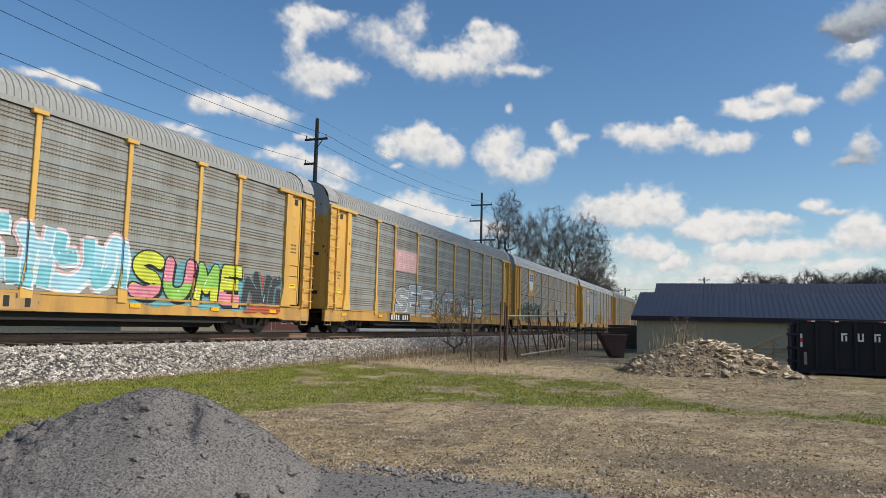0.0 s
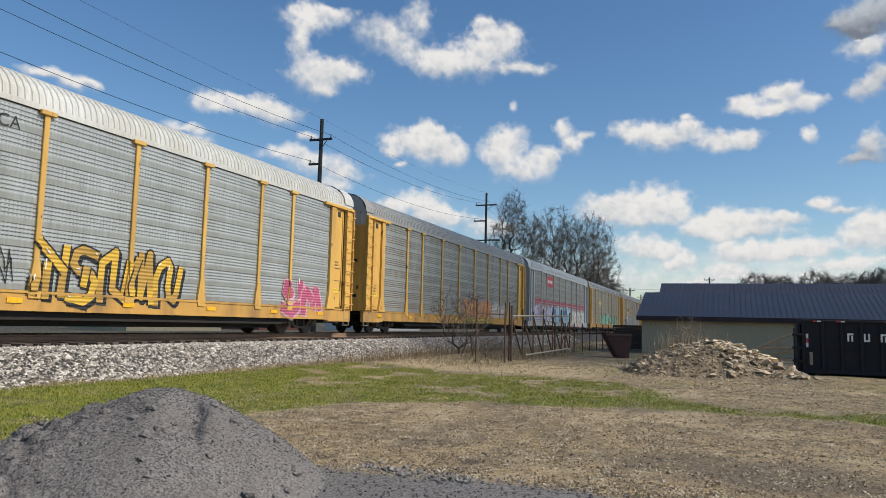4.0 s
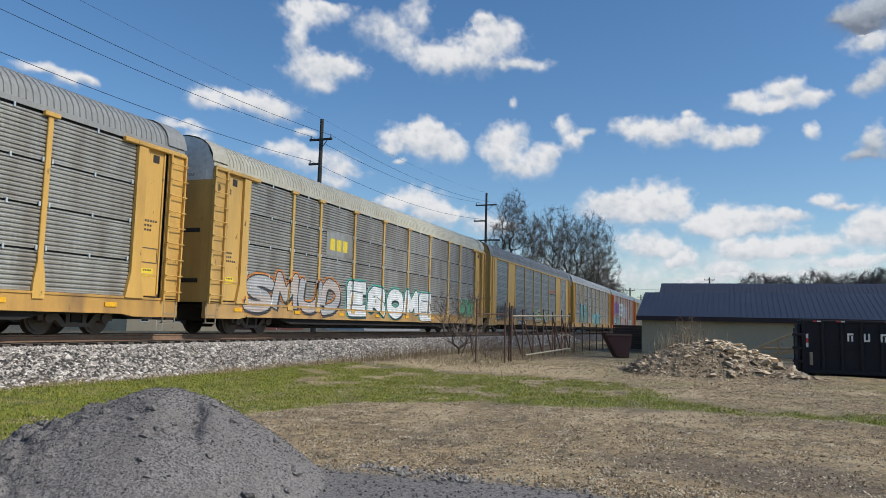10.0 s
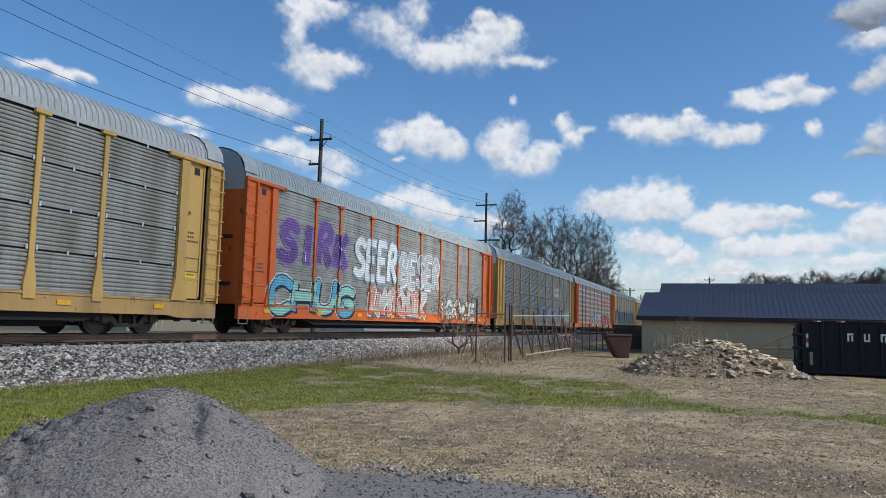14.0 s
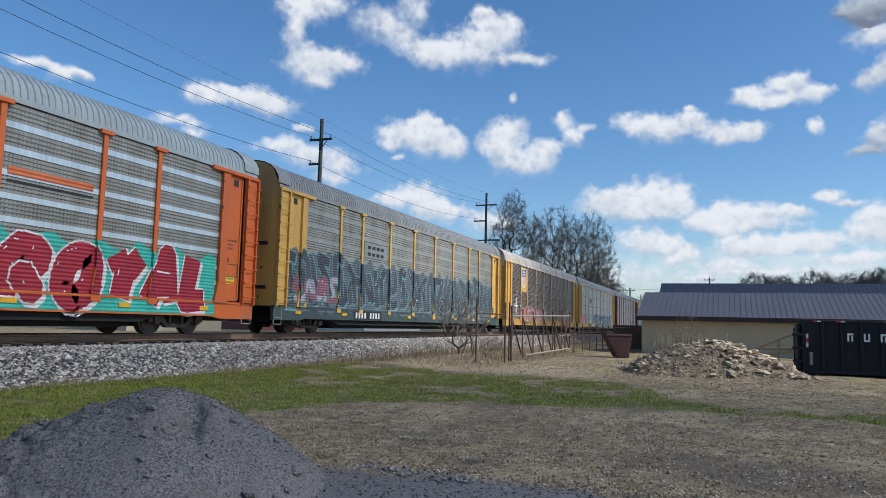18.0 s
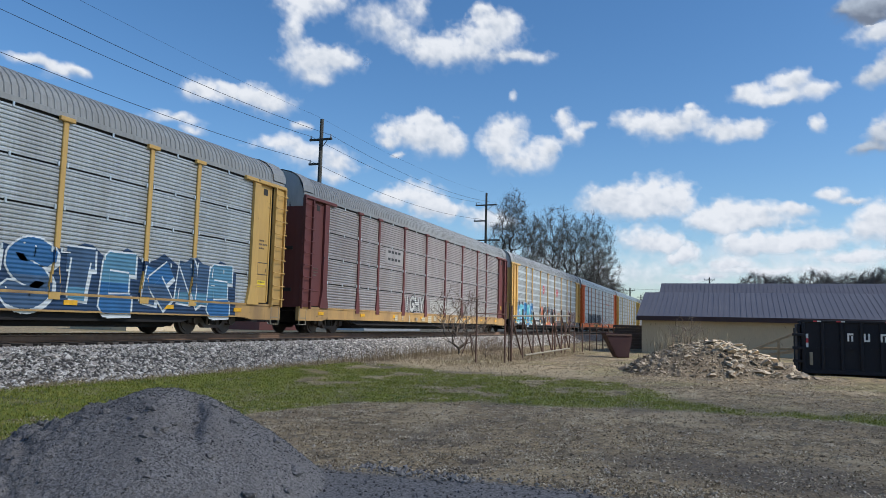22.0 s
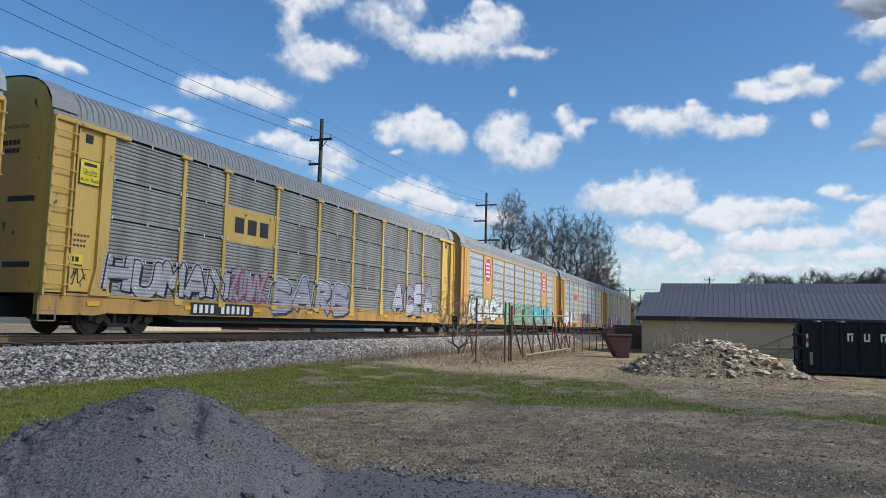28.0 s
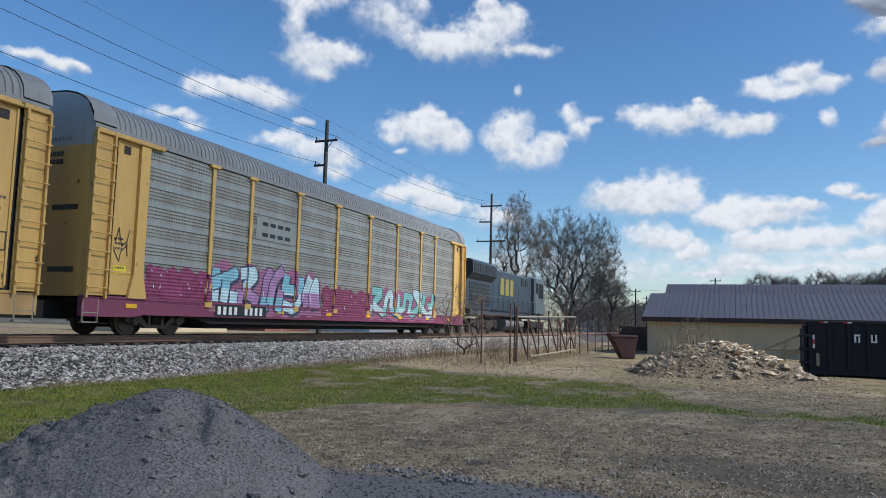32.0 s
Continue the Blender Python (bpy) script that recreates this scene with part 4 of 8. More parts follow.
def graffiti(car, x0, x1, z0, z1, fills, line, n, seed, back=None, glow=None, fat=0.30, label="", slant=0.15, depth=0.006, word=""):
    """A sprayed piece: a word, or n abstract shapes, with an outline, two-toned fills and highlights, over a ragged cloud of paint."""
    rnd = random.Random(seed)
    layers = []
    n = len(word) or max(1, round(n * 1.25))
    h, cw = z1 - z0, (x1 - x0) / n
    if back:
        m = n * 5
        pts = [(x0 + (x1 - x0) * i / m, z1 + h * (0.09 * math.sin(1.3 * i + seed) - 0.06 + rnd.uniform(-0.05, 0.04))) for i in range(m + 1)]
        low = [(x, max(0.6, z0 - rnd.uniform(0.0, 0.12) * h)) for x, _ in pts]
        for a, b, c, e in zip(pts, pts[1:], low, low[1:]):
            layers.append((depth, [a, b, e, c], paint(back)))
    w = min(cw * 0.30, h * 0.25) * fat / 0.32 * (1.22 if word else 1.08)
    edge = 0.032 + 0.016 * h
    for i in range(n):
        cx = x0 + cw * (i + 0.5)
        wid, top = max(0.1, cw * rnd.uniform(1.0, 1.1) * (0.97 if word else 1.0) - w * (1.0 if word else 0.85)), h * rnd.uniform(0.92, 1.06)
        zb = z0 + h * rnd.uniform(-0.03, 0.04)

        def at(u, v):
            return (cx + (u - 0.5) * wid + (v - 0.5) * slant * wid, zb + 0.45 * w + v * (top - 0.9 * w))
        if word:
            segs = LETTER[word[i]]
        else:
            flip, segs = rnd.random() < 0.5, []
            for seg in rnd.choice(SHAPES):
                seg = [((1 - u if flip else u) + rnd.uniform(-0.08, 0.08), v + rnd.uniform(-0.08, 0.08)) for u, v in seg]
                segs.append(curved(seg) if len(seg) > 2 and rnd.random() < 0.6 else seg)
        lines = [[at(u, v) for u, v in seg] for seg in segs]
        for pts in lines:
            if glow:
                stroke(layers, pts, w + edge * 4.2, depth + 0.002, paint(glow), rnd)
            drop = [(x + edge * 1.2, z - edge * 1.2) for x, z in pts]
            stroke(layers, drop, w + edge * 1.6, depth + 0.005, paint(line), rnd)
        alt = paint(fills[(i + 1) % len(fills)])
        level = zb + h * rnd.uniform(0.3, 0.5)
        for q, pts in enumerate(lines):
            over = depth + 0.009 + 0.008 * q
            stroke(layers, pts, w + edge * 1.7, over, paint(line), rnd)
            first = len(layers)
            stroke(layers, pts, w, over + 0.0035, paint(fills[i % len(fills)]), rnd)
            if len(fills) > 1:
                for d, poly, _ in list(layers[first:]):
                    low = cut(poly, 1, level, False)
                    if len(low) > 2:
                        layers.append((d + 0.001, low, alt))
        top_coat = depth + 0.014 + 0.008 * len(lines)
        for pts in lines:
            for a, b in zip(pts, pts[1:]):
                if rnd.random() < 0.22 and w > 0.16:
                    q = (a[0] + (b[0] - a[0]) * 0.25 - 0.28 * w, a[1] + (b[1] - a[1]) * 0.25 + 0.22 * w)
                    p = (a[0] - 0.28 * w, a[1] + 0.22 * w)
                    stroke(layers, [p, q], 0.035, top_coat, paint((0.8, 0.82, 0.8)), rnd)
    if depth < 0.045:
        layers = over_posts(layers)
    return flat_shape(car, "graffiti", layers, label)


def tag(car, x0, x1, z0, z1, col, seed, w=0.03):
    """A thin sprayed scrawl."""
    rnd = random.Random(seed)
    layers = []
    n = max(5, int((x1 - x0) / 0.10))
    for row in range(2):
        pts = [(x0 + (x1 - x0) * i / n + rnd.uniform(-0.05, 0.05), z0 + (z1 - z0) * rnd.random()) for i in range(n + 1)]
        stroke(layers, pts, w, 0.008 + 0.004 * row, paint(col), rnd)
    return flat_shape(car, "scrawl", layers, "thin sprayed scrawl")


BAR = {}


def number_bars(car, x0, x1, z=0.78, dark=True, h=0.2):
    """A stencilled number as plain bars on its dark or bare ground."""
    z, h = 0.78, 0.25
    plate = flat_shape(car, "number_panel", [(0.064, rect(x0 - 0.12, x1 + 0.12, z - 0.185, z + 0.185), BLACK if dark else SILLOCH)])
    if dark not in BAR:
        BAR[dark] = mesh_of("number_bar", boxed((0, 0.15, -0.069, -0.066, -h / 2, h / 2)), WHITE if dark else BLACK)
    n = int((x1 - x0) / 0.26)
    for i in range(n):
        if i != 4:
            put("number_bar", BAR[dark], plate, pose(x0 + (x1 - x0) * i / n, 0, z))


def plaque(car, x0, x1, z0, z1, base, bars, d=0.012, rows=1, share=0.5, name="logo_panel", label=""):
    """A painted or bolted sign with plain bars for its lettering."""
    layers = [(d, rect(x0, x1, z0, z1), base)]
    hh = (z1 - z0) / rows
    for r in range(rows):
        zc = z0 + hh * (r + 0.5)
        n = 3 if rows == 1 else 4
        for i in range(n):
            a = x0 + (x1 - x0) * (0.14 + 0.74 * i / n)
            layers.append((d + 0.004, rect(a, a + (x1 - x0) * 0.74 / n * 0.72, zc - hh * share / 2, zc + hh * share / 2), bars))
    return flat_shape(car, name, layers, label)


def shield(car, x, z, s, d=0.02, faded=False):
    """A shield on a yellow sheet, striped or faded to white below."""
    h = s * 1.25
    half = [(0, 0.45), (0.14, 0.43), (0.28, 0.46), (0.40, 0.52), (0.47, 0.40), (0.44, 0.26), (0.47, 0.06), (0.49, -0.08), (0.46, -0.24), (0.34, -0.38), (0.14, -0.45), (0, -0.5)]
    top = half[:7]
    out, high = ([(x + s * u, z + h * v) for u, v in rim] + [(x - s * u, z + h * v) for u, v in reversed(rim) if u] for rim in (half, top))
    layers = [(d, [(x + (a - x) * 1.12, z + (b - z) * 1.1) for a, b in out], WHITE), (d + 0.004, high, BLUE)]
    for r in range(2):
        for i in range(4):
            a = x - s * 0.3 + i * s * 0.155
            layers.append((d + 0.008, rect(a, a + s * 0.11, z + h * (0.27 - 0.14 * r), z + h * (0.35 - 0.14 * r)), WHITE))
    for i in range(0 if faded else 5):
        a = x - s * 0.38 + i * s * 0.17
        layers.append((d + 0.004, rect(a, a + s * 0.08, z - h * (0.34 + 0.06 * (2 - abs(i - 2))), z + h * 0.05), RED))
    return flat_shape(car, "shield_emblem", layers, "navy shield emblem faded to white below" if faded else "blue and red striped shield emblem")


def backing(car, bay, z0, z1, mt):
    a, b = BAYS[bay]
    part("emblem_panel", boxed((a + 0.05, b - 0.05, -0.016, 0.0, z0, z1), bevel=0.006), mt, car)


def corner_marks(car, seed):
    """Small stencils and a plate on the sheets beside the end doors, their lettering as bars."""
    rnd = random.Random(seed)
    ink = paint((0.10, 0.075, 0.05))
    for side in (0, 1):
        x0 = (0.92 if not side else W - 1.44) + rnd.uniform(-0.03, 0.05)
        z0 = rnd.uniform(2.9, 3.3) if side else rnd.uniform(2.1, 2.6)
        for r in range(3):
            flat_shape(car, "stencil_line", [(0.006, rect(x0 + 0.10 * i, x0 + 0.07 + 0.10 * i, z0 - 0.13 * r, z0 - 0.13 * r + 0.06), ink) for i in range(rnd.choice([3, 4, 5]))])
        if side:
            flat_shape(car, "stencil_frame", [(0.006, rect(x0 - 0.06, x0 + 0.56, z0 - 0.75, z0 - 0.72), ink), (0.006, rect(x0 - 0.06, x0 + 0.56, z0 - 1.15, z0 - 1.12), ink),
                                              (0.006, rect(x0 - 0.06, x0 - 0.03, z0 - 1.12, z0 - 0.75), ink), (0.006, rect(x0 + 0.53, x0 + 0.56, z0 - 1.12, z0 - 0.75), ink)])
        if rnd.random() < 0.6:
            plaque(car, x0 - 0.02, x0 + 0.42, 1.62, 1.84, SIGNYEL, ink, d=0.012, rows=2, share=0.4, name="sign")


def end_marks(car, dark=True):
    """Stencilled bars and the warning words on the end doors."""
    cu = bpy.data.curves.new("words", "FONT")
    cu.body, cu.size, cu.align_x = "EXCESS HEIGHT CAR", 0.125, "CENTER"
    ob = bpy.data.objects.new("words", cu)
    me = bpy.data.meshes.new_from_object(ob)
    bpy.data.objects.remove(ob)
    me.materials.append(BLACK)
    put("stencilled_label", me, car, pose(-0.012, 1.25, 4.98, 90, 0, -90))
    for r in range(2):
        for i in range(6 - 2 * r):
            part("stencil_bar", boxed((-0.014, -0.008, 0.95 + 0.13 * i, 1.04 + 0.13 * i, 4.58 - 0.2 * r, 4.70 - 0.2 * r)), BLACK, car)


def lettered(car, name, text, x, z, size, mt, depth=0.03):
    """Painted words on the side, centred at x."""
    cu = bpy.data.curves.new(name, "FONT")
    cu.body, cu.size, cu.align_x = text, size, "CENTER"
    ob = bpy.data.objects.new(name, cu)
    me = bpy.data.meshes.new_from_object(ob)
    bpy.data.objects.remove(ob)
    me.materials.append(mt)
    return put(name, me, car, pose(x, -depth, z, 90, 0, 0))


def quality_sign(car):
    """A yellow sign on the corner sheet: a bar for the maker's name over two painted words."""
    flat_shape(car, "sign", [(0.042, rect(0.90, 1.54, 3.76, 4.40), BLACK), (0.045, rect(0.92, 1.52, 3.78, 4.38), SIGNYEL), (0.049, rect(1.02, 1.42, 4.23, 4.31), BLACK), (0.049, rect(1.0, 1.44, 4.005, 4.02), BLACK)], "yellow sign with black words")
    lettered(car, "sign_lettering", "Quality", 1.22, 4.05, 0.15, BLACK, 0.049)
    lettered(car, "sign_lettering", "Auto Rack", 1.22, 3.84, 0.135, BLACK, 0.049)


# ---- the train ----
GREYPINK = plain("faded_pink", (0.62, 0.36, 0.35), 0.6, amount=0.2, dirt=(0.5, 0.4, 0.38))
WH, BK = (0.72, 0.72, 0.70), (0.02, 0.02, 0.022)
cars = []

a = auto_rack(YELLOW, "zinc_holes", "grey", "yellow auto rack car with pale blue and rainbow graffiti", "punched", end_top=SILVER)
graffiti(a, 12.6, 18.44, 1.05, 2.6, [(0.35, 0.60, 0.72), (0.20, 0.52, 0.60)], (0.62, 0.72, 0.76), 4, 1, glow=(0.70, 0.48, 0.50), label="pale blue block graffiti")
graffiti(a, 18.56, 23.7, 0.9, 2.25, [(0.55, 0.60, 0.06), (0.66, 0.24, 0.30), (0.25, 0.50, 0.10)], BK, 6, 2, word="SUME", back=(0.12, 0.33, 0.36), label="yellow, pink and green graffiti")
graffiti(a, 23.7, 25.9, 0.8, 2.1, [(0.05, 0.05, 0.05)], (0.1, 0.25, 0.28), 2, 3, back=(0.4, 0.09, 0.04))
number_bars(a, 14.01, 15.66, dark=False)
cars.append(a)

a = auto_rack(YELLOW, "zinc_holes", "grey", "yellow auto rack car with a faded pink sign panel", "punched", end_top=SILVER)
plaque(a, 6.76, 9.58, 3.1, 4.15, GREYPINK, paint((0.72, 0.50, 0.48)), rows=2, label="faded pink sign")
graffiti(a, 6.77, 15.4, 1.0, 2.35, [(0.33, 0.35, 0.34), (0.30, 0.36, 0.38)], WH, 7, 4, word="SEENT", glow=(0.10, 0.10, 0.10), fat=0.26, label="white outlined graffiti")
graffiti(a, 16.97, 21.1, 0.9, 2.1, [(0.25, 0.40, 0.42), WH], BK, 3, 5, word="BES", glow=WH, fat=0.34)
tag(a, 24.00, 25.44, 1.1, 1.6, WH, 6)
number_bars(a, 6.39, 8.55, 0.72)
cars.append(a)

a = auto_rack(YELLOW, "brown", "white", "yellow auto rack car with a white roof and olive green graffiti", "slat", end_top=SILVER)
backing(a, 1, 3.1, 5.1, YELLOW)
shield(a, 5.68, 4.2, 1.15, faded=True)
graffiti(a, 2.0, 9.5, 0.95, 2.45, [(0.055, 0.078, 0.035), (0.085, 0.11, 0.05)], BK, 6, 7, word="VEDOK", glow=(0.56, 0.55, 0.62), fat=0.31, label="olive green bubble graffiti with a lavender rim")
graffiti(a, 15.2, 19.5, 0.95, 2.1, [(0.5, 0.5, 0.47)], (0.36, 0.36, 0.33), 3, 8)
graffiti(a, 19.9, 26.0, 1.0, 2.3, [(0.50, 0.48, 0.47), (0.38, 0.35, 0.37)], (0.03, 0.03, 0.035), 5, 9, word="SOUPS", fat=0.27, label="pale grey graffiti with black outlines")
number_bars(a, 5.97, 8.45, 0.74, dark=False)
for word, z in (("LOW", 1.75), ("TOP", 1.28)):
    cu = bpy.data.curves.new("words", "FONT")
    cu.body, cu.size, cu.align_x, cu.offset, cu.shear = word, 0.55, "CENTER", 0.012, 0.15
    ob = bpy.data.objects.new("words", cu)
    me = bpy.data.meshes.new_from_object(ob)
    bpy.data.objects.remove(ob)
    me.materials.append(paint((0.62, 0.52, 0.46)))
    put("sprayed_word", me, a, pose(-0.014, 1.05, z, 90, 0, -90))
cars.append(a)

a = auto_rack(YELLOW, "steel", "white", "clean yellow auto rack car with a striped shield emblem", "punched")
backing(a, 1, 3.1, 5.1, YELLOW)
shield(a, 5.68, 4.15, 1.15)
lettered(a, "lettering", "BUILDING", 8.12, 4.66, 0.42, BLACK, 0.012)
lettered(a, "lettering", "AMERICA", 10.95, 4.66, 0.42, BLACK, 0.012)
graffiti(a, 12.4, 17.35, 0.75, 2.3, [(0.62, 0.38, 0.05), (0.45, 0.27, 0.06)], BK, 4, 10, fat=0.22, label="black outlined graffiti in yellow")
graffiti(a, 22.7, 25.6, 0.6, 2.1, [(0.45, 0.10, 0.18)], (0.6, 0.35, 0.4), 2, 11)
tag(a, 10.61, 11.95, 1.15, 2.0, BK, 12)
plaque(a, 0.35, 1.5, 4.35, 4.75, WHITE, paint((0.45, 0.45, 0.45)), d=0.03)
number_bars(a, 5.97, 8.76)
cars.append(a)

a = auto_rack(YELLOW, "zinc_holes", "grey", "yellow auto rack car with orange and cream graffiti", "punched", end_top=SILVER)
graffiti(a, 13.4, 19.14, 1.0, 2.1, [(0.62, 0.24, 0.09), (0.66, 0.38, 0.12)], (0.35, 0.10, 0.06), 5, 13, back=(0.60, 0.26, 0.14), fat=0.4, label="orange graffiti over a black band")
graffiti(a, 19.2, 22.7, 0.95, 2.1, [(0.62, 0.56, 0.48)], (0.40, 0.38, 0.33), 4, 14, label="cream block graffiti")
graffiti(a, 13.4, 19.1, 0.56, 0.98, [(0.7, 0.48, 0.05)], BK, 7, 15, depth=0.066)
cars.append(a)

a = auto_rack(SILVER, "zinc_holes", "pale", "silver auto rack car with red stripes and a red sign", "punched", sill=SILVER, end_top=SILVER)
for z0, z1 in ((3.0, 3.12), (3.18, 3.42)):
    flat_shape(a, "red_stripe", [(0.004, rect(p + 0.09, q - 0.09, z0 - 0.55, z1 - 0.55), paint((0.42, 0.045, 0.07))) for p, q in BAYS], "dull red stripe")
plaque(a, 6.82, 9.58, 4.1, 5.05, RED, WHITE, rows=1, share=0.28, label="red sign with white lettering bars")
graffiti(a, 1.6, 8.8, 0.95, 2.35, [(0.50, 0.46, 0.60), (0.66, 0.64, 0.70)], (0.14, 0.11, 0.2), 6, 16, glow=(0.62, 0.42, 0.44), label="lilac and white graffiti")
graffiti(a, 8.9, 17.5, 0.65, 2.45, [(0.10, 0.15, 0.30), (0.38, 0.58, 0.66), (0.25, 0.50, 0.58)], (0.03, 0.04, 0.10), 4, 17, back=(0.26, 0.40, 0.48), glow=(0.72, 0.76, 0.78), fat=0.42, label="navy and pale blue graffiti with white outline")
graffiti(a, 18.0, 25.8, 0.62, 2.15, [(0.42, 0.66, 0.62), (0.70, 0.70, 0.58)], (0.50, 0.13, 0.13), 5, 18, word="SOTER", back=(0.62, 0.34, 0.33), glow=(0.66, 0.46, 0.44), fat=0.36, slant=0.35, label="mint and coral graffiti")
number_bars(a, 6.18, 9.17, 0.74)
cars.append(a)

a = auto_rack(YELLOW, "zinc_holes", "grey", "yellow auto rack car with long mint green graffiti", "punched", end_top=OCHRE)
plaque(a, 7.21, 9.48, 3.25, 4.05, SHEET["dim"], SIGNYEL, label="yellow lettering bars")
graffiti(a, 7.9, 15.0, 0.85, 2.4, [(0.15, 0.52, 0.36), (0.30, 0.60, 0.44)], (0.015, 0.03, 0.03), 7, 19, word="RAMOS", back=(0.34, 0.12, 0.11), fat=0.32, label="mint green bubble graffiti")
graffiti(a, 16.2, 23.2, 0.75, 2.2, [(0.17, 0.52, 0.38), (0.12, 0.40, 0.30)], BK, 5, 20, word="MENE", glow=(0.30, 0.10, 0.09), fat=0.34, label="green graffiti")
graffiti(a, 15.0, 16.2, 1.75, 2.4, [WH], (0.6, 0.32, 0.12), 4, 21, word="MUL")
plaque(a, 0.55, 1.25, 3.2, 3.75, SIGNYEL, BLACK, d=0.02, rows=2, name="sign")
cars.append(a)

a = auto_rack(YELLOW, "zinc", "grey", "yellow auto rack car with black, salmon and blue graffiti", "slat", end_top=SILVER)
plaque(a, 6.78, 9.62, 2.95, 4.15, YELLOW, BLACK, share=0.45, label="yellow panel with dark lettering bars")
graffiti(a, 1.7, 6.6, 0.85, 2.15, [(0.10, 0.105, 0.10), (0.40, 0.40, 0.385)], BK, 4, 22, word="CLOWN", fat=0.26, back=(0.62, 0.40, 0.40), glow=(0.62, 0.61, 0.58), label="black and grey graffiti")
graffiti(a, 6.86, 8.6, 0.8, 2.45, [(0.72, 0.48, 0.38)], BK, 2, 23, word="R", fat=0.30)
graffiti(a, 8.3, 12.7, 0.7, 2.35, [(0.38, 0.60, 0.68), (0.26, 0.52, 0.64)], (0.015, 0.03, 0.05), 3, 24, word="IBETS", fat=0.30, label="sky blue graffiti")
graffiti(a, 15.4, 21.7, 0.95, 2.1, [(0.42, 0.39, 0.38), (0.52, 0.5, 0.48)], (0.24, 0.22, 0.22), 6, 25)
quality_sign(a)
number_bars(a, 5.15, 7.62, 0.74)
cars.append(a)

a = auto_rack(OCHRE, "zinc", "cream", "ochre auto rack car with big white block graffiti", "slat", end_top=WHITE)
plaque(a, 7.21, 9.37, 3.15, 4.1, SHEET["zinc"], SIGNYEL, label="yellow lettering bars")
graffiti(a, 1.9, 8.6, 0.75, 2.15, [(0.42, 0.42, 0.42), (0.48, 0.42, 0.38)], (0.05, 0.05, 0.05), 5, 26, word="SMUD", glow=(0.60, 0.22, 0.05), label="grey and orange wild graffiti")
graffiti(a, 9.1, 18.9, 0.7, 2.15, [(0.74, 0.76, 0.75)], (0.02, 0.05, 0.045), 6, 27, word="EROME", glow=(0.10, 0.44, 0.34), fat=0.4, slant=0.0, label="big white block graffiti")
graffiti(a, 23.3, 25.75, 1.0, 2.05, [(0.12, 0.42, 0.22)], (0.10, 0.30, 0.18), 3, 28, back=(0.06, 0.35, 0.16))
tag(a, 19.98, 21.42, 1.3, 1.7, BK, 29)
cars.append(a)

a = auto_rack(OCHRE, "slate", "dark", "ochre auto rack car with two solid side panels", "smooth", end_top=TAN)
flat_shape(a, "orange_stripe", [(0.012, rect(18.55, 20.95, 3.62, 3.78), paint((0.62, 0.15, 0.05))), (0.012, rect(18.55, 20.95, 3.42, 3.5), BLACK)])
graffiti(a, 1.8, 7.1, 0.9, 1.95, [(0.06, 0.055, 0.05)], (0.10, 0.09, 0.08), 5, 30, fat=0.2, depth=0.05, label="dark scrawled graffiti")
graffiti(a, 7.45, 11.07, 0.9, 1.8, [(0.30, 0.27, 0.27)], BK, 4, 31, word="SEMUK", fat=0.2)
graffiti(a, 12.8, 17.86, 0.85, 1.85, [(0.40, 0.40, 0.36), (0.44, 0.46, 0.42)], BK, 5, 32, word="SEUSE", back=(0.24, 0.40, 0.08), fat=0.24)
tag(a, 21.63, 23.69, 1.0, 2.0, (0.75, 0.72, 0.66), 33)
number_bars(a, 7.42, 9.99)
cars.append(a)

a = auto_rack(OCHRE, "zinc", "pale", "ochre auto rack car with tall teal graffiti", "slat", end_top=WHITE)
plaque(a, 7.42, 9.17, 3.2, 4.0, SHEET["zinc"], BLACK, share=0.4)
graffiti(a, 4.5, 9.4, 0.95, 3.1, [(0.16, 0.45, 0.52), (0.12, 0.30, 0.22)], (0.02, 0.04, 0.04), 3, 34, word="MTER", glow=(0.62, 0.42, 0.44), fat=0.34, label="tall teal graffiti")
graffiti(a, 12.7, 18.3, 0.75, 2.3, [(0.14, 0.46, 0.50), (0.20, 0.50, 0.54)], (0.03, 0.08, 0.09), 4, 35, fat=0.3, label="teal graffiti")
tag(a, 2.68, 4.12, 2.1, 2.4, WH, 36)
number_bars(a, 5.46, 7.42, 0.74)
plaque(a, 0.75, 1.25, 1.85, 2.05, SIGNYEL, BLACK, d=0.02, name="sign")
cars.append(a)

a = auto_rack(ORANGE, "zinc", "blue", "orange auto rack car covered in mixed graffiti", "punched", end_top=SILVER)
graffiti(a, 2.2, 7.5, 2.5, 4.4, [(0.17, 0.09, 0.32), (0.13, 0.07, 0.26)], (0.30, 0.22, 0.42), 4, 37, word="SIRK", fat=0.3, label="purple graffiti")
graffiti(a, 7.96, 12.5, 2.35, 4.3, [(0.70, 0.74, 0.76)], (0.30, 0.36, 0.40), 4, 38, word="SEER", fat=0.28, label="white block graffiti")
graffiti(a, 12.7, 18.2, 2.3, 4.1, [(0.42, 0.45, 0.46)], (0.68, 0.70, 0.70), 4, 39, word="BESER", fat=0.26)
graffiti(a, 1.6, 8.07, 0.65, 2.15, [(0.12, 0.40, 0.58), (0.30, 0.60, 0.50)], (0.02, 0.03, 0.04), 4, 40, word="CHUG", glow=(0.55, 0.64, 0.66), fat=0.25, label="cyan graffiti")
graffiti(a, 9.4, 16.3, 0.75, 2.1, [(0.56, 0.30, 0.22), (0.5, 0.5, 0.48)], (0.7, 0.68, 0.64), 5, 41, back=(0.26, 0.10, 0.07), fat=0.24)
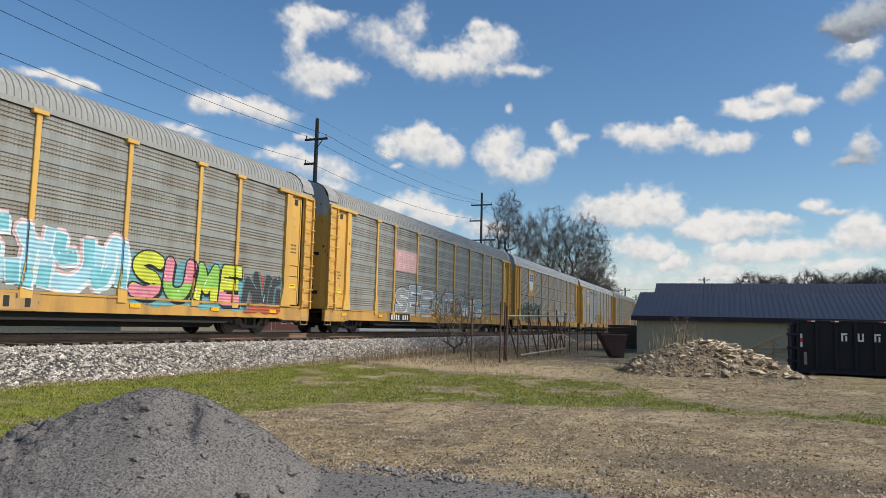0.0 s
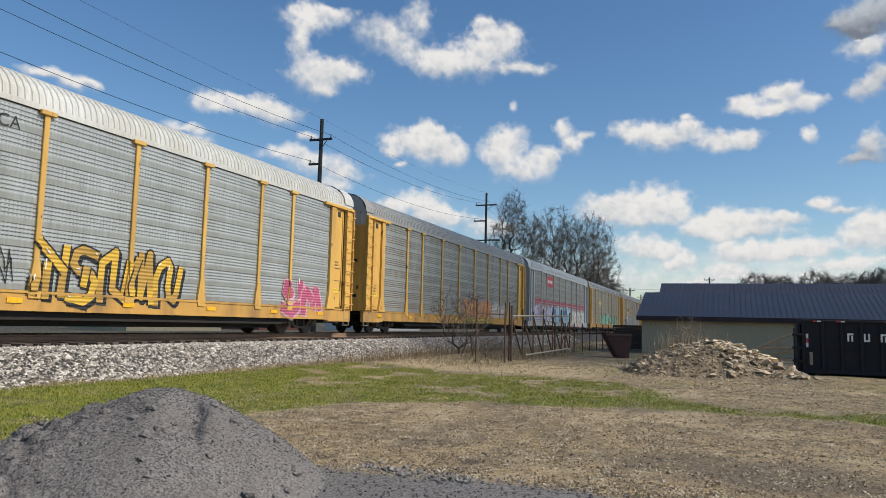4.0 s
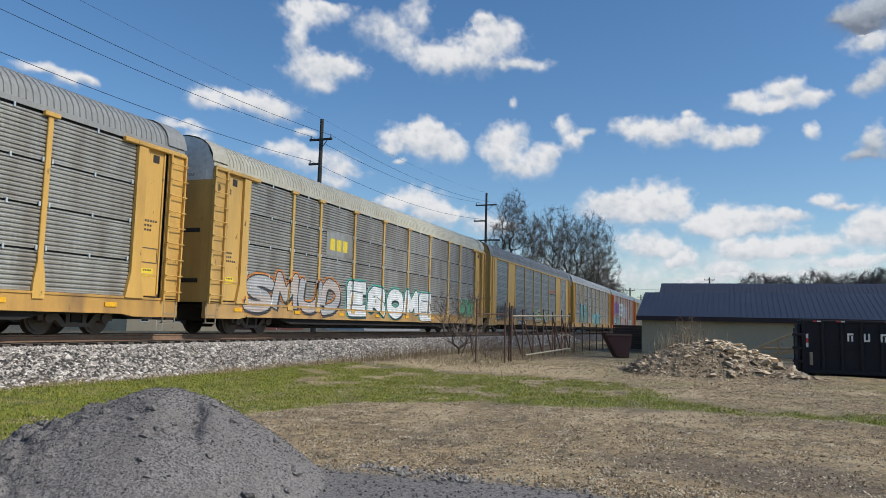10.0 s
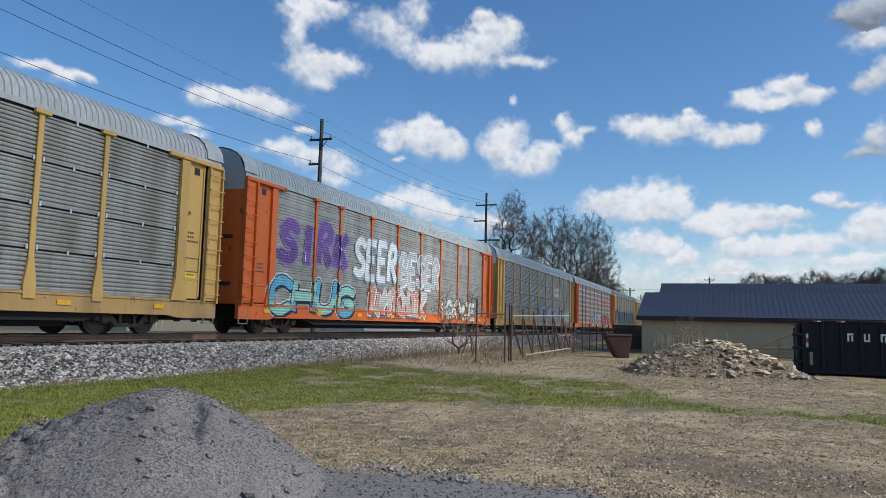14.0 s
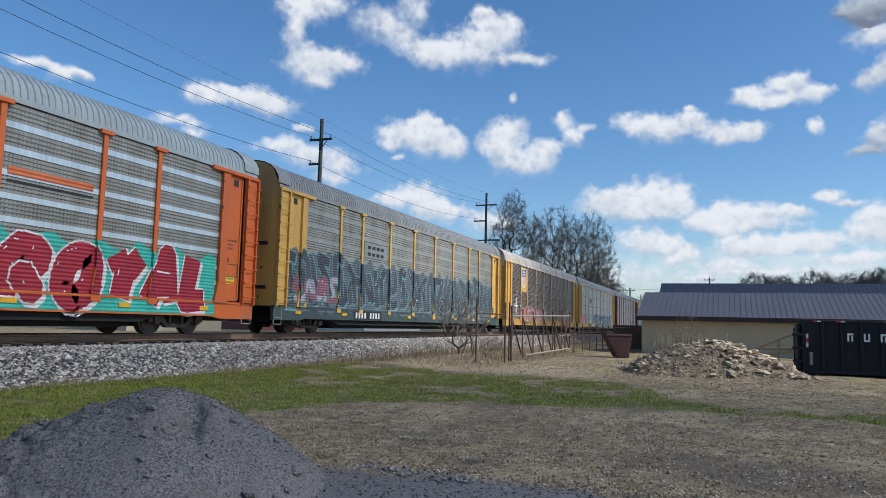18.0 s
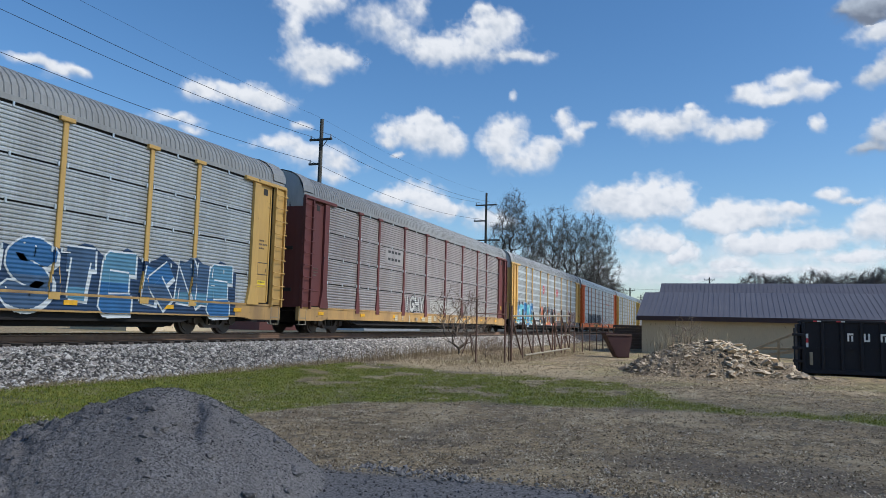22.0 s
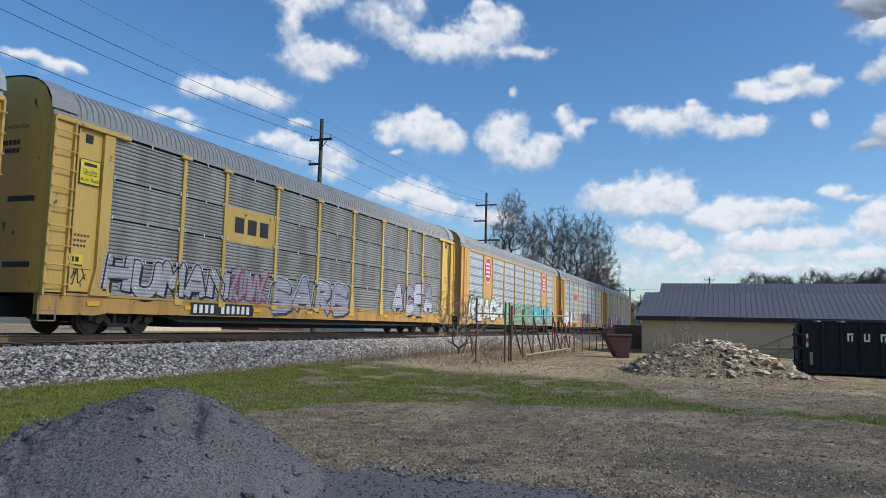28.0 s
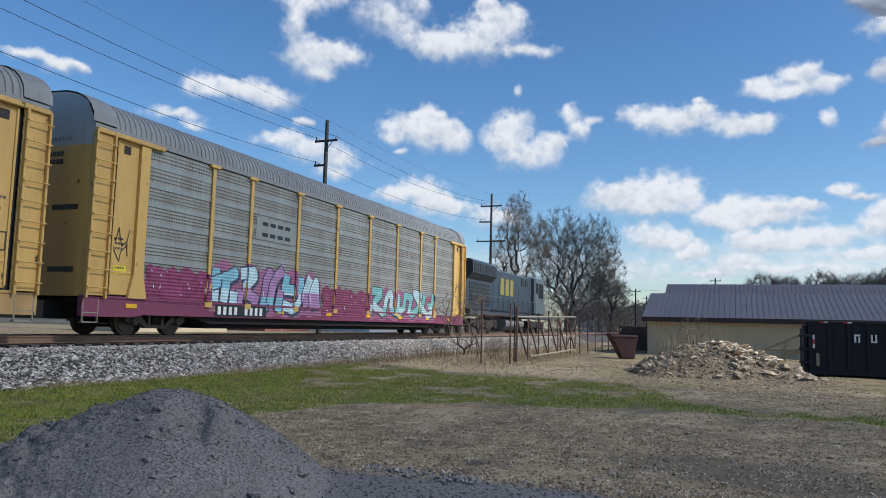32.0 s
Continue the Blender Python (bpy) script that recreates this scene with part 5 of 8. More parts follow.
graffiti(a, 18.2, 24.5, 0.75, 1.95, [(0.62, 0.66, 0.58)], (0.09, 0.12, 0.10), 5, 42, word="ICKNOE", fat=0.3)
cars.append(a)

a = auto_rack(OCHRE, "zinc", "blue", "ochre auto rack car with pink and turquoise graffiti", "slat", end_top=WHITE)
plaque(a, 18.80, 21.73, 3.35, 4.1, paint((0.5, 0.54, 0.56)), paint((0.64, 0.14, 0.05)), share=0.3, d=0.006)
graffiti(a, 12.4, 21.2, 0.8, 2.3, [(0.48, 0.20, 0.36), (0.20, 0.52, 0.56), (0.58, 0.36, 0.42)], (0.05, 0.05, 0.07), 8, 43, back=(0.22, 0.46, 0.46), label="pink and turquoise graffiti")
graffiti(a, 21.2, 26.2, 0.9, 2.1, [(0.40, 0.60, 0.58)], (0.10, 0.2, 0.2), 4, 44, back=(0.44, 0.36, 0.28))
cars.append(a)

a = auto_rack(ORANGE, "zinc_holes", "blue", "orange auto rack car with white bands and red graffiti", "banded", end_top=SILVER)
flat_shape(a, "orange_stripe", [(0.012, rect(18.55, 20.95, 3.62, 3.80), paint((0.62, 0.15, 0.05))), (0.012, rect(18.55, 20.95, 3.45, 3.5), BLACK)])
graffiti(a, 10.6, 16.7, 0.7, 2.25, [(0.68, 0.70, 0.72), (0.40, 0.47, 0.56)], (0.02, 0.03, 0.07), 5, 45, word="LOKEY", glow=(0.10, 0.13, 0.20), fat=0.27, label="white graffiti with navy outline")
graffiti(a, 18.4, 25.9, 0.62, 2.45, [(0.36, 0.02, 0.035)], (0.74, 0.72, 0.70), 4, 46, word="ROYAL", back=(0.06, 0.46, 0.36), fat=0.41, slant=0.3, label="red graffiti on turquoise")
number_bars(a, 5.77, 8.65, 0.74, dark=False)
cars.append(a)

a = auto_rack(YELLOW, "zinc_holes", "dark", "ochre auto rack car painted over in dark teal graffiti", "punched", sill=TEALDARK, end_top=TAN)
plaque(a, 6.90, 9.27, 3.4, 4.0, SHEET["dim"], BLACK, rows=2)
graffiti(a, 0.3, 26.0, 1.0, 3.2, [(0.055, 0.062, 0.068), (0.075, 0.085, 0.09)], (0.16, 0.28, 0.30), 16, 47, back=(0.11, 0.145, 0.15), fat=0.30, slant=-0.35, label="huge dark teal graffiti across the whole side")
graffiti(a, 1.24, 4.53, 1.1, 2.3, [(0.30, 0.10, 0.12), (0.40, 0.36, 0.42)], (0.12, 0.2, 0.2), 3, 48, depth=0.03)
number_bars(a, 6.18, 8.65, 0.74)
cars.append(a)

a = auto_rack(YELLOW, "umber", "rusty", "weathered yellow auto rack car with rusty roof and pink graffiti", "slat", end_top=ROOF["rusty"])
backing(a, 1, 3.2, 5.1, YELLOW)
shield(a, 5.68, 4.3, 1.2)
flat_shape(a, "white_cross", [(0.010, rect(2.75, 4.1, 1.9, 2.15), BLACK), (0.010, rect(3.2, 3.65, 0.95, 2.75), BLACK), (0.014, rect(2.85, 4.0, 1.98, 2.1), WHITE), (0.018, rect(3.3, 3.52, 1.0, 2.65), WHITE)], "white painted cross")
graffiti(a, 5.06, 13.4, 0.75, 2.1, [(0.50, 0.24, 0.25), (0.40, 0.14, 0.15)], (0.62, 0.40, 0.38), 8, 49, fat=0.26, label="pale red outlined graffiti")
tag(a, 15.04, 16.79, 1.1, 1.9, (0.45, 0.52, 0.55), 50)
tag(a, 18.13, 24.72, 1.2, 1.7, (0.5, 0.5, 0.48), 51)
number_bars(a, 6.08, 8.03, 0.7, dark=False)
cars.append(a)

a = auto_rack(OCHRE, "light", "grey", "ochre auto rack car with a blue and white camouflage of graffiti", "slat", end_top=WHITE)
plaque(a, 7.11, 9.48, 3.25, 4.1, SHEET["zinc"], BLACK, share=0.35)
graffiti(a, 2.68, 4.5, 1.05, 2.0, [(0.62, 0.16, 0.30)], (0.6, 0.3, 0.4), 2, 52, label="pink scrawl")
tag(a, 4.94, 6.59, 1.2, 2.1, (0.10, 0.24, 0.36), 53)
graffiti(a, 9.84, 16.8, 0.7, 2.15, [(0.05, 0.10, 0.20), (0.08, 0.10, 0.13), (0.10, 0.25, 0.36)], (0.62, 0.66, 0.66), 4, 54, back=(0.03, 0.04, 0.06), fat=0.34, label="blue and white graffiti")
graffiti(a, 16.9, 25.3, 0.62, 2.25, [(0.03, 0.13, 0.30), (0.05, 0.10, 0.18), (0.10, 0.25, 0.36)], (0.66, 0.70, 0.70), 6, 85, word="STEKNE", back=(0.02, 0.05, 0.11), fat=0.36, label="blue and white block graffiti")
graffiti(a, 0.77, 1.44, 1.9, 2.6, [(0.6, 0.16, 0.30)], (0.6, 0.2, 0.3), 1, 55, depth=0.02)
number_bars(a, 8.45, 11.12, 0.72)
cars.append(a)

a = auto_rack(MAROON, "rose", "dark", "maroon auto rack car with faded white graffiti", "slat", sill=SILLOCH, end_top=SILVER)
plaque(a, 7.42, 9.48, 3.35, 4.05, SHEET["rose"], BLACK, rows=2, share=0.35)
graffiti(a, 9.8, 12.3, 1.05, 1.95, [(0.55, 0.55, 0.52), (0.44, 0.44, 0.4)], BK, 4, 56, word="IGHY", fat=0.26)
graffiti(a, 13.2, 17.9, 1.05, 1.85, [(0.42, 0.40, 0.36)], (0.52, 0.52, 0.48), 6, 57, fat=0.2)
graffiti(a, 18.9, 23.7, 1.05, 1.65, [(0.45, 0.43, 0.40)], (0.3, 0.28, 0.26), 5, 58)
for k in range(14):
    flat_shape(a, "white_block", [(0.064, rect(8.6 + k * 0.85 + 0.12 * math.sin(k * 3.1), 8.9 + k * 0.85 + 0.2 * math.sin(k * 5.3), 0.60 + 0.05 * math.sin(k * 2.3), 0.86 + 0.07 * math.sin(k * 7.7)), paint((0.50, 0.44, 0.31)))])
cars.append(a)

a = auto_rack(OCHRE, "mid", "dark", "ochre auto rack car with blue bubble graffiti", "banded", sill=DARKSILL, end_top=SILVER)
graffiti(a, 1.78, 6.91, 0.62, 2.4, [(0.04, 0.22, 0.48), (0.10, 0.44, 0.50)], (0.70, 0.76, 0.76), 5, 59, word="KNOWS", back=(0.03, 0.03, 0.035), fat=0.4, label="blue and teal bubble graffiti")
graffiti(a, 9.47, 16.16, 0.7, 2.25, [(0.025, 0.03, 0.035)], (0.72, 0.72, 0.70), 5, 60, word="LOTSA", back=(0.5, 0.13, 0.05), glow=(0.05, 0.05, 0.05), fat=0.34, label="black graffiti with white outline")
for x, z in ((10.9, 3.72), (16.45, 3.72)):
    flat_shape(a, "octagon_emblem", [(0.012, octagon(x, z, 0.34, 0.38), RED), (0.016, rect(x - 0.2, x + 0.2, z + 0.08, z + 0.16), WHITE), (0.016, rect(x - 0.2, x + 0.2, z - 0.16, z - 0.08), WHITE)], "red octagon emblem")
graffiti(a, 16.6, 17.7, 1.0, 1.9, [(0.55, 0.30, 0.14)], (0.3, 0.16, 0.1), 2, 61)
graffiti(a, 21.4, 25.7, 0.75, 2.1, [(0.17, 0.085, 0.07), (0.21, 0.11, 0.09)], WH, 3, 62, back=(0.19, 0.095, 0.08), fat=0.5, label="maroon graffiti with a white rim")
number_bars(a, 8.03, 9.68, 0.74)
cars.append(a)

a = auto_rack(ORANGE, "bright", "blue", "orange auto rack car with pale sides and black graffiti", "punched", end_top=SILVER, posts=FADED)
flat_shape(a, "orange_stripe", [(0.012, rect(18.55, 20.95, 3.55, 3.7), paint((0.5, 0.12, 0.05)))])
graffiti(a, 1.7, 4.5, 0.9, 2.0, [(0.5, 0.5, 0.5)], BK, 2, 63, glow=WH, fat=0.18)
graffiti(a, 4.5, 14.4, 0.85, 2.2, [(0.05, 0.05, 0.055), (0.035, 0.035, 0.04)], (0.07, 0.07, 0.075), 9, 64, fat=0.28, label="flat black graffiti")
graffiti(a, 15.3, 19.8, 0.75, 1.9, [(0.06, 0.06, 0.065), (0.5, 0.5, 0.5)], WH, 4, 65, fat=0.22)
graffiti(a, 20.8, 25.0, 0.9, 2.0, [WH, (0.4, 0.5, 0.45)], (0.2, 0.2, 0.2), 3, 66, fat=0.22)
number_bars(a, 8.86, 11.54, 0.74, dark=False)
cars.append(a)

a = auto_rack(LEMON, "bright", "blue", "yellow auto rack car with shiny clean silver sides", "punched")
flat_shape(a, "red_lettering_bars", [(0.064, rect(18.3 + i * 0.34, 18.52 + i * 0.34, 0.66, 0.86), RED) for i in range(3)])
plaque(a, 7.21, 9.27, 3.5, 4.0, SHEET["band"], BLACK, share=0.35)
cars.append(a)

a = auto_rack(LEMON, "zinc", "grey", "lemon yellow auto rack car with purple outlined graffiti", "slat", sill=SILLYEL, end_top=LEMON)
plaque(a, 6.80, 9.62, 3.0, 4.15, LEMON, BLACK, share=0.45, label="yellow panel with dark lettering bars")
graffiti(a, 1.84, 7.04, 1.0, 2.15, [(0.40, 0.40, 0.40), (0.46, 0.43, 0.46)], (0.02, 0.02, 0.025), 5, 67, word="HUMAN", fat=0.27, glow=(0.50, 0.42, 0.46), label="grey graffiti on lilac")
graffiti(a, 7.1, 9.2, 1.0, 2.1, [(0.30, 0.28, 0.30)], (0.28, 0.08, 0.14), 3, 68)
graffiti(a, 9.4, 15.2, 0.75, 2.1, [(0.38, 0.37, 0.38), (0.34, 0.33, 0.4)], (0.06, 0.05, 0.07), 5, 69, word="BARB", glow=(0.45, 0.55, 0.52), label="grey outlined graffiti")
graffiti(a, 19.6, 24.9, 0.85, 2.45, [(0.50, 0.50, 0.52), (0.30, 0.31, 0.34)], BK, 4, 70, word="ACEA", glow=(0.46, 0.24, 0.36), fat=0.34, label="grey block graffiti with a pink rim")
tag(a, 0.6, 1.3, 1.1, 1.9, BK, 71)
quality_sign(a)
plaque(a, 0.6, 1.2, 1.75, 2.0, SIGNYEL, BLACK, d=0.02, name="sign")
number_bars(a, 5.36, 8.24, 0.76)
cars.append(a)

a = auto_rack(TAN, "pale", "grey", "tan auto rack car with red octagon emblems and teal graffiti", "smooth", end_top=OCHRE)
for x in (5.68, 22.21):
    flat_shape(a, "octagon_emblem", [(0.014, octagon(x, 4.2, 0.78, 0.85), WHITE), (0.018, octagon(x, 4.2, 0.72, 0.79), RED)] + [(0.022, rect(x - 0.42, x + 0.42, 3.72 + 0.27 * i, 3.86 + 0.27 * i), WHITE) for i in range(4)], "red octagon emblem with white bars")
graffiti(a, 1.65, 9.1, 0.75, 2.25, [(0.66, 0.68, 0.64)], (0.04, 0.05, 0.05), 5, 72, word="REACH", glow=(0.08, 0.36, 0.20), fat=0.36, depth=0.05, label="white graffiti outlined in green")
graffiti(a, 9.6, 17.6, 0.65, 2.25, [(0.13, 0.46, 0.26), (0.17, 0.52, 0.34)], (0.30, 0.03, 0.04), 7, 73, back=(0.16, 0.42, 0.28), label="green and red graffiti")
graffiti(a, 17.9, 25.5, 0.65, 2.3, [(0.12, 0.50, 0.52), (0.22, 0.60, 0.60)], (0.03, 0.14, 0.16), 6, 74, back=(0.50, 0.28, 0.20), fat=0.36, depth=0.02, label="turquoise graffiti")
cars.append(a)

a = auto_rack(OCHRE, "mid", "dark", "ochre auto rack car with white bands and black graffiti", "banded", end_top=SILVER)
flat_shape(a, "red_emblem", [(0.012, rect(6.85 + i * 0.7, 7.4 + i * 0.7, 3.42, 3.92), RED) for i in range(3)], "red emblem of three plain blocks")
graffiti(a, 1.6, 7.5, 0.66, 2.25, [(0.74, 0.74, 0.74)], BK, 4, 75, fat=0.44, label="white and black graffiti")
graffiti(a, 17.2, 18.9, 0.9, 1.5, [(0.62, 0.10, 0.07)], (0.6, 0.2, 0.14), 1, 84)
graffiti(a, 11.5, 17.4, 0.62, 2.1, [(0.03, 0.032, 0.032), (0.05, 0.052, 0.05)], (0.70, 0.70, 0.68), 4, 76, back=(0.03, 0.03, 0.03), fat=0.38, label="dark graffiti with pale outline")
graffiti(a, 10.4, 11.7, 0.95, 1.6, [(0.66, 0.12, 0.06)], (0.6, 0.2, 0.12), 1, 77)
graffiti(a, 22.9, 25.7, 0.7, 1.9, [(0.6, 0.58, 0.52)], (0.12, 0.12, 0.12), 2, 78)
number_bars(a, 5.77, 8.65, 0.74, dark=False)
cars.append(a)

a = auto_rack(OCHRE, "zinc_holes", "dark", "ochre auto rack car with magenta and cyan graffiti", "punched", sill=MAGSILL, end_top=SILVER)
plaque(a, 7.00, 9.48, 3.25, 4.0, SHEET["dim"], BLACK, rows=2, share=0.35)
graffiti(a, 2.1, 4.7, 0.95, 1.95, [(0.26, 0.05, 0.12), (0.22, 0.04, 0.10)], (0.3, 0.06, 0.14), 3, 79, back=(0.26, 0.05, 0.12), label="magenta paint")
graffiti(a, 4.77, 11.4, 0.75, 2.35, [(0.24, 0.50, 0.60), (0.50, 0.66, 0.70), (0.40, 0.22, 0.40)], (0.06, 0.06, 0.1), 4, 80, back=(0.34, 0.13, 0.22), fat=0.3, label="pale cyan graffiti on magenta")
graffiti(a, 11.5, 15.5, 0.8, 1.9, [(0.22, 0.05, 0.10)], (0.28, 0.06, 0.12), 3, 81, back=(0.24, 0.05, 0.11))
graffiti(a, 15.6, 23.1, 0.75, 2.15, [(0.20, 0.46, 0.44), (0.45, 0.60, 0.60)], (0.07, 0.09, 0.1), 4, 82, back=(0.32, 0.11, 0.19), fat=0.3, label="turquoise graffiti")
tag(a, 0.65, 1.4, 1.9, 2.9, BK, 83)
number_bars(a, 5.15, 7.62, 0.66)
cars.append(a)

for i, a in enumerate(cars):
    end_marks(a)
    corner_marks(a, i)
PLACES = [-2.97, 26.18, 55.38, 84.58, 113.73, 142.93, 172.08, 201.23, 230.39, 259.55, 288.71, 317.78, 346.94, 376.1, 405.26, 434.41, 463.57, 492.72, 521.9, 551.05, 580.21, 609.35, 638.5, 667.65, 696.81, 725.97]
# how far the train has gone: seconds and metres
GONE = [(0, 0.0), (1, 21.03), (2, 42.13), (3, 63.3), (6, 126.88), (7, 147.74), (8, 169.0), (9, 190.49), (10, 211.84), (11, 233.21), (12, 254.71), (13, 276.09), (14, 297.59), (17, 361.7), (18, 383.05), (19, 404.48), (20, 426.0), (21, 447.41), (22, 468.85), (23, 490.2), (24, 510.74), (25, 532.17), (28, 596.74), (29, 618.29), (30, 639.92), (31, 661.58), (32, 683.14)]


# ---- locomotive ----
LBLUE = plain("loco_blue", (0.033, 0.05, 0.068), 0.45, dirt=(0.05, 0.05, 0.05), amount=0.4, streak=True)
LGREY = plain("loco_grey", (0.085, 0.108, 0.12), 0.5, dirt=(0.08, 0.08, 0.08), amount=0.4, streak=True)
LGLASS = plain("loco_glass", (0.02, 0.025, 0.03), 0.1, amount=0.05, bump=0)
loco = tagged(new("locomotive"), "dark blue and yellow diesel locomotive at the rear of the train", "locomotive")
TANK = plain("tank_grey", (0.16, 0.16, 0.16), 0.6, dirt=(0.08, 0.07, 0.06), amount=0.5)
part("frame", boxed((0.0, 22.2, -0.02, 3.07, 1.18, 1.46), bevel=0.03), LBLUE, loco)
part("walkway", boxed((0.0, 22.2, 0.0, 3.05, 1.465, 1.50)), UNDER, loco)
part("long_hood", boxed((0.5, 16.6, 0.42, 2.62, 1.5, 4.5), bevel=0.10), LBLUE, loco)
bm = bmesh.new()
va = [[bm.verts.new((x, y, z)) for y, z in ((0.42, 3.45), (0.0, 3.85), (0.0, 4.55), (0.25, 4.72), (2.8, 4.72), (3.05, 4.55), (3.05, 3.85), (2.62, 3.45))] for x in (0.45, 5.6)]
for k in range(8):
    bm.faces.new((va[0][k], va[0][(k + 1) % 8], va[1][(k + 1) % 8], va[1][k]))
bm.faces.new(va[0][::-1])
bm.faces.new(va[1])
bmesh.ops.recalc_face_normals(bm, faces=bm.faces)
part("radiator", bm, LBLUE, loco)
for k in range(4):
    part("radiator_grille", boxed((0.7 + k * 1.2, 1.75 + k * 1.2, -0.02, 0.01, 3.92, 4.48)), BLACK, loco)
part("cab", boxed((16.6, 19.7, 0.08, 2.97, 1.5, 4.62), bevel=0.12), LGREY, loco)
bm = bmesh.new()
prism(bm, [(19.7, 1.5), (21.6, 1.5), (21.6, 2.5), (20.4, 3.05), (19.7, 3.3)], 0.45, 2.6)
bmesh.ops.recalc_face_normals(bm, faces=bm.faces)
bmesh.ops.bevel(bm, geom=bm.edges[:], offset=0.08, segments=2, affect="EDGES")
part("nose", bm, LGREY, loco)
for x0, x1, z0 in ((16.85, 17.45, 3.3), (17.75, 19.2, 2.95)):
    w = part("window_frame", boxed((x0 - 0.06, x1 + 0.06, 0.05, 0.10, z0 - 0.06, 4.16), bevel=0.01), BLACK, loco)
    part("pane", boxed((x0, x1, 0.035, 0.052, z0, 4.1)), LGLASS, w)
for x0 in (13.4, 14.5):
    part("hood_window", boxed((x0, x0 + 0.7, 0.39, 0.43, 3.7, 4.25)), BLACK, loco)
for x in (6.0, 7.3, 8.6, 9.9, 11.2, 12.5):
    part("hood_door", boxed((x, x + 1.15, 0.395, 0.425, 1.65, 3.5), bevel=0.01), LBLUE, loco)
for k in range(6):
    part("louvre", boxed((1.0, 5.2, 0.395, 0.425, 1.8 + k * 0.26, 1.98 + k * 0.26)), BLACK, loco)
FADEDYEL = plain("faded_emblem_yellow", (0.26, 0.21, 0.05), 0.5, dirt=(0.2, 0.17, 0.06), amount=0.5)
for k in range(3):
    part("emblem_bar", boxed((7.6 + k * 1.25, 8.5 + k * 1.25, 0.365, 0.392, 2.75, 3.95)), FADEDYEL, loco)
bm = bmesh.new()
tube(bm, [(8.6, 1.5, 0.72), (13.6, 1.5, 0.72)], 0.62, sides=20)
bmesh.ops.scale(bm, vec=(1, 2.1, 1), space=Matrix.Translation((0, -1.5, 0)), verts=bm.verts)
part("fuel_tank", bm, TANK, loco)
bm = bmesh.new()
tube(bm, [(0.3, 0.03, 2.5), (16.6, 0.03, 2.5)], 0.022)
part("handrail", bm, LGREY, loco)
for k in range(13):
    bm = bmesh.new()
    tube(bm, [(0.4 + k * 1.34, 0.03, 1.48), (0.4 + k * 1.34, 0.03, 2.5)], 0.02)
    part("stanchion", bm, LGREY, loco)
for x in (4.2, 18.0):
    t = part("truck", boxed((x - 2.5, x + 2.5, 0.30, 2.75, 0.42, 0.95), bevel=0.06), UNDER, loco)
    for dx in (-1.9, 0, 1.9):
        for y in (0.77, 2.28):
            w = put("wheel", CAR["wheel"], t, Matrix.Translation((x + dx, y, 0.5)) @ Matrix.Diagonal((1.19, 1, 1.19, 1)))
        part("axle_box", boxed((x + dx - 0.2, x + dx + 0.2, 0.22, 0.5, 0.32, 0.74), bevel=0.04), UNDER, t)
train = cars + [loco]

# ---- gravel heap ----
HEAP = speckled("heap_chips", [(0.04, 0.038, 0.038), (0.16, 0.155, 0.155), (0.08, 0.076, 0.076), (0.30, 0.29, 0.29)])
m, nt, bs = nodes_of("heap_gravel")
n1, n2, n3 = grain(nt, 1.2, 5.0, world_space=True), grain(nt, 42.0, 8.0, world_space=True), grain(nt, 170.0, 4.0, world_space=True)
c = mixed(nt, ramp(nt, n2, 0.38, 0.62), (0.055, 0.051, 0.049), (0.205, 0.192, 0.183))
c = mixed(nt, ramp(nt, n3, 0.52, 0.72), c, (0.33, 0.313, 0.298))
c = mixed(nt, ramp(nt, n1, 0.45, 0.75), c, (0.14, 0.128, 0.12))
nt.links.new(c, bs.inputs["Base Color"])
bs.inputs["Roughness"].default_value = 0.95
bumped(nt, bs, n2, 0.9, 0.02)
HEAPSOIL = m
HX, HY = 5.90, 5.20


def heap_z(x, y):
    """The heap's surface: a slumped cone with a ridge, a gully and spilt edges."""
    # u to the right as the heap is seen from the drive, v away
    dx, dy = x - HX, y - HY
    u, v = dx * 0.358 - dy * 0.934, dx * 0.934 + dy * 0.358
    r = math.hypot((u - 0.06) / (1.52 if u > 0.06 else 2.04), v / 1.74)
    cone = 1.07 * max(0.0, 1.06 - math.sqrt(r * r + 0.05) + 0.03 * noise.noise((x * 0.9, y * 0.9, 8))) ** 0.88
    way = u - 0.30 - 0.38 * max(0, -v) + 0.05 * noise.noise((x * 4, y * 4, 6))
    gully = (0.13 * math.exp(-(way / (0.10 if way > 0 else 0.22)) ** 2) + 0.03 * math.exp(-((way - 0.35) / 0.07) ** 2)) * smooth(cone, 0.42, 0.72) * smooth(0.35 - v, 0.0, 0.5)
    clods, z0 = smooth(-u, 0.2, 0.9), 8 * cone
    rough = (0.022 + 0.035 * clods) * noise.fractal((x * 1.9, y * 1.9, 0.3), 1.0, 2.0, 4) + (0.011 + 0.036 * clods) * noise.fractal((x * 5.5, y * 5.5, z0), 0.7, 2.1, 5)
    step = 0.022 * clods * smooth(noise.noise((x * 3.2, y * 3.2, 12)), 0.0, 0.15)
    lump = smooth(cone, 0.02, 0.2)
    return ground_z(x, y) - 0.03 - 0.12 * smooth(r, 1.06, 1.5) + cone - gully + step * lump + rough * (0.35 + lump) + 0.025


n = 240
xs2, ys2 = np.linspace(HX - 2.6, HX + 2.6, n), np.linspace(HY - 2.5, HY + 2.9, n)
verts = [(x, y, heap_z(x, y)) for y in ys2 for x in xs2]
me = bpy.data.meshes.new("gravel_heap")
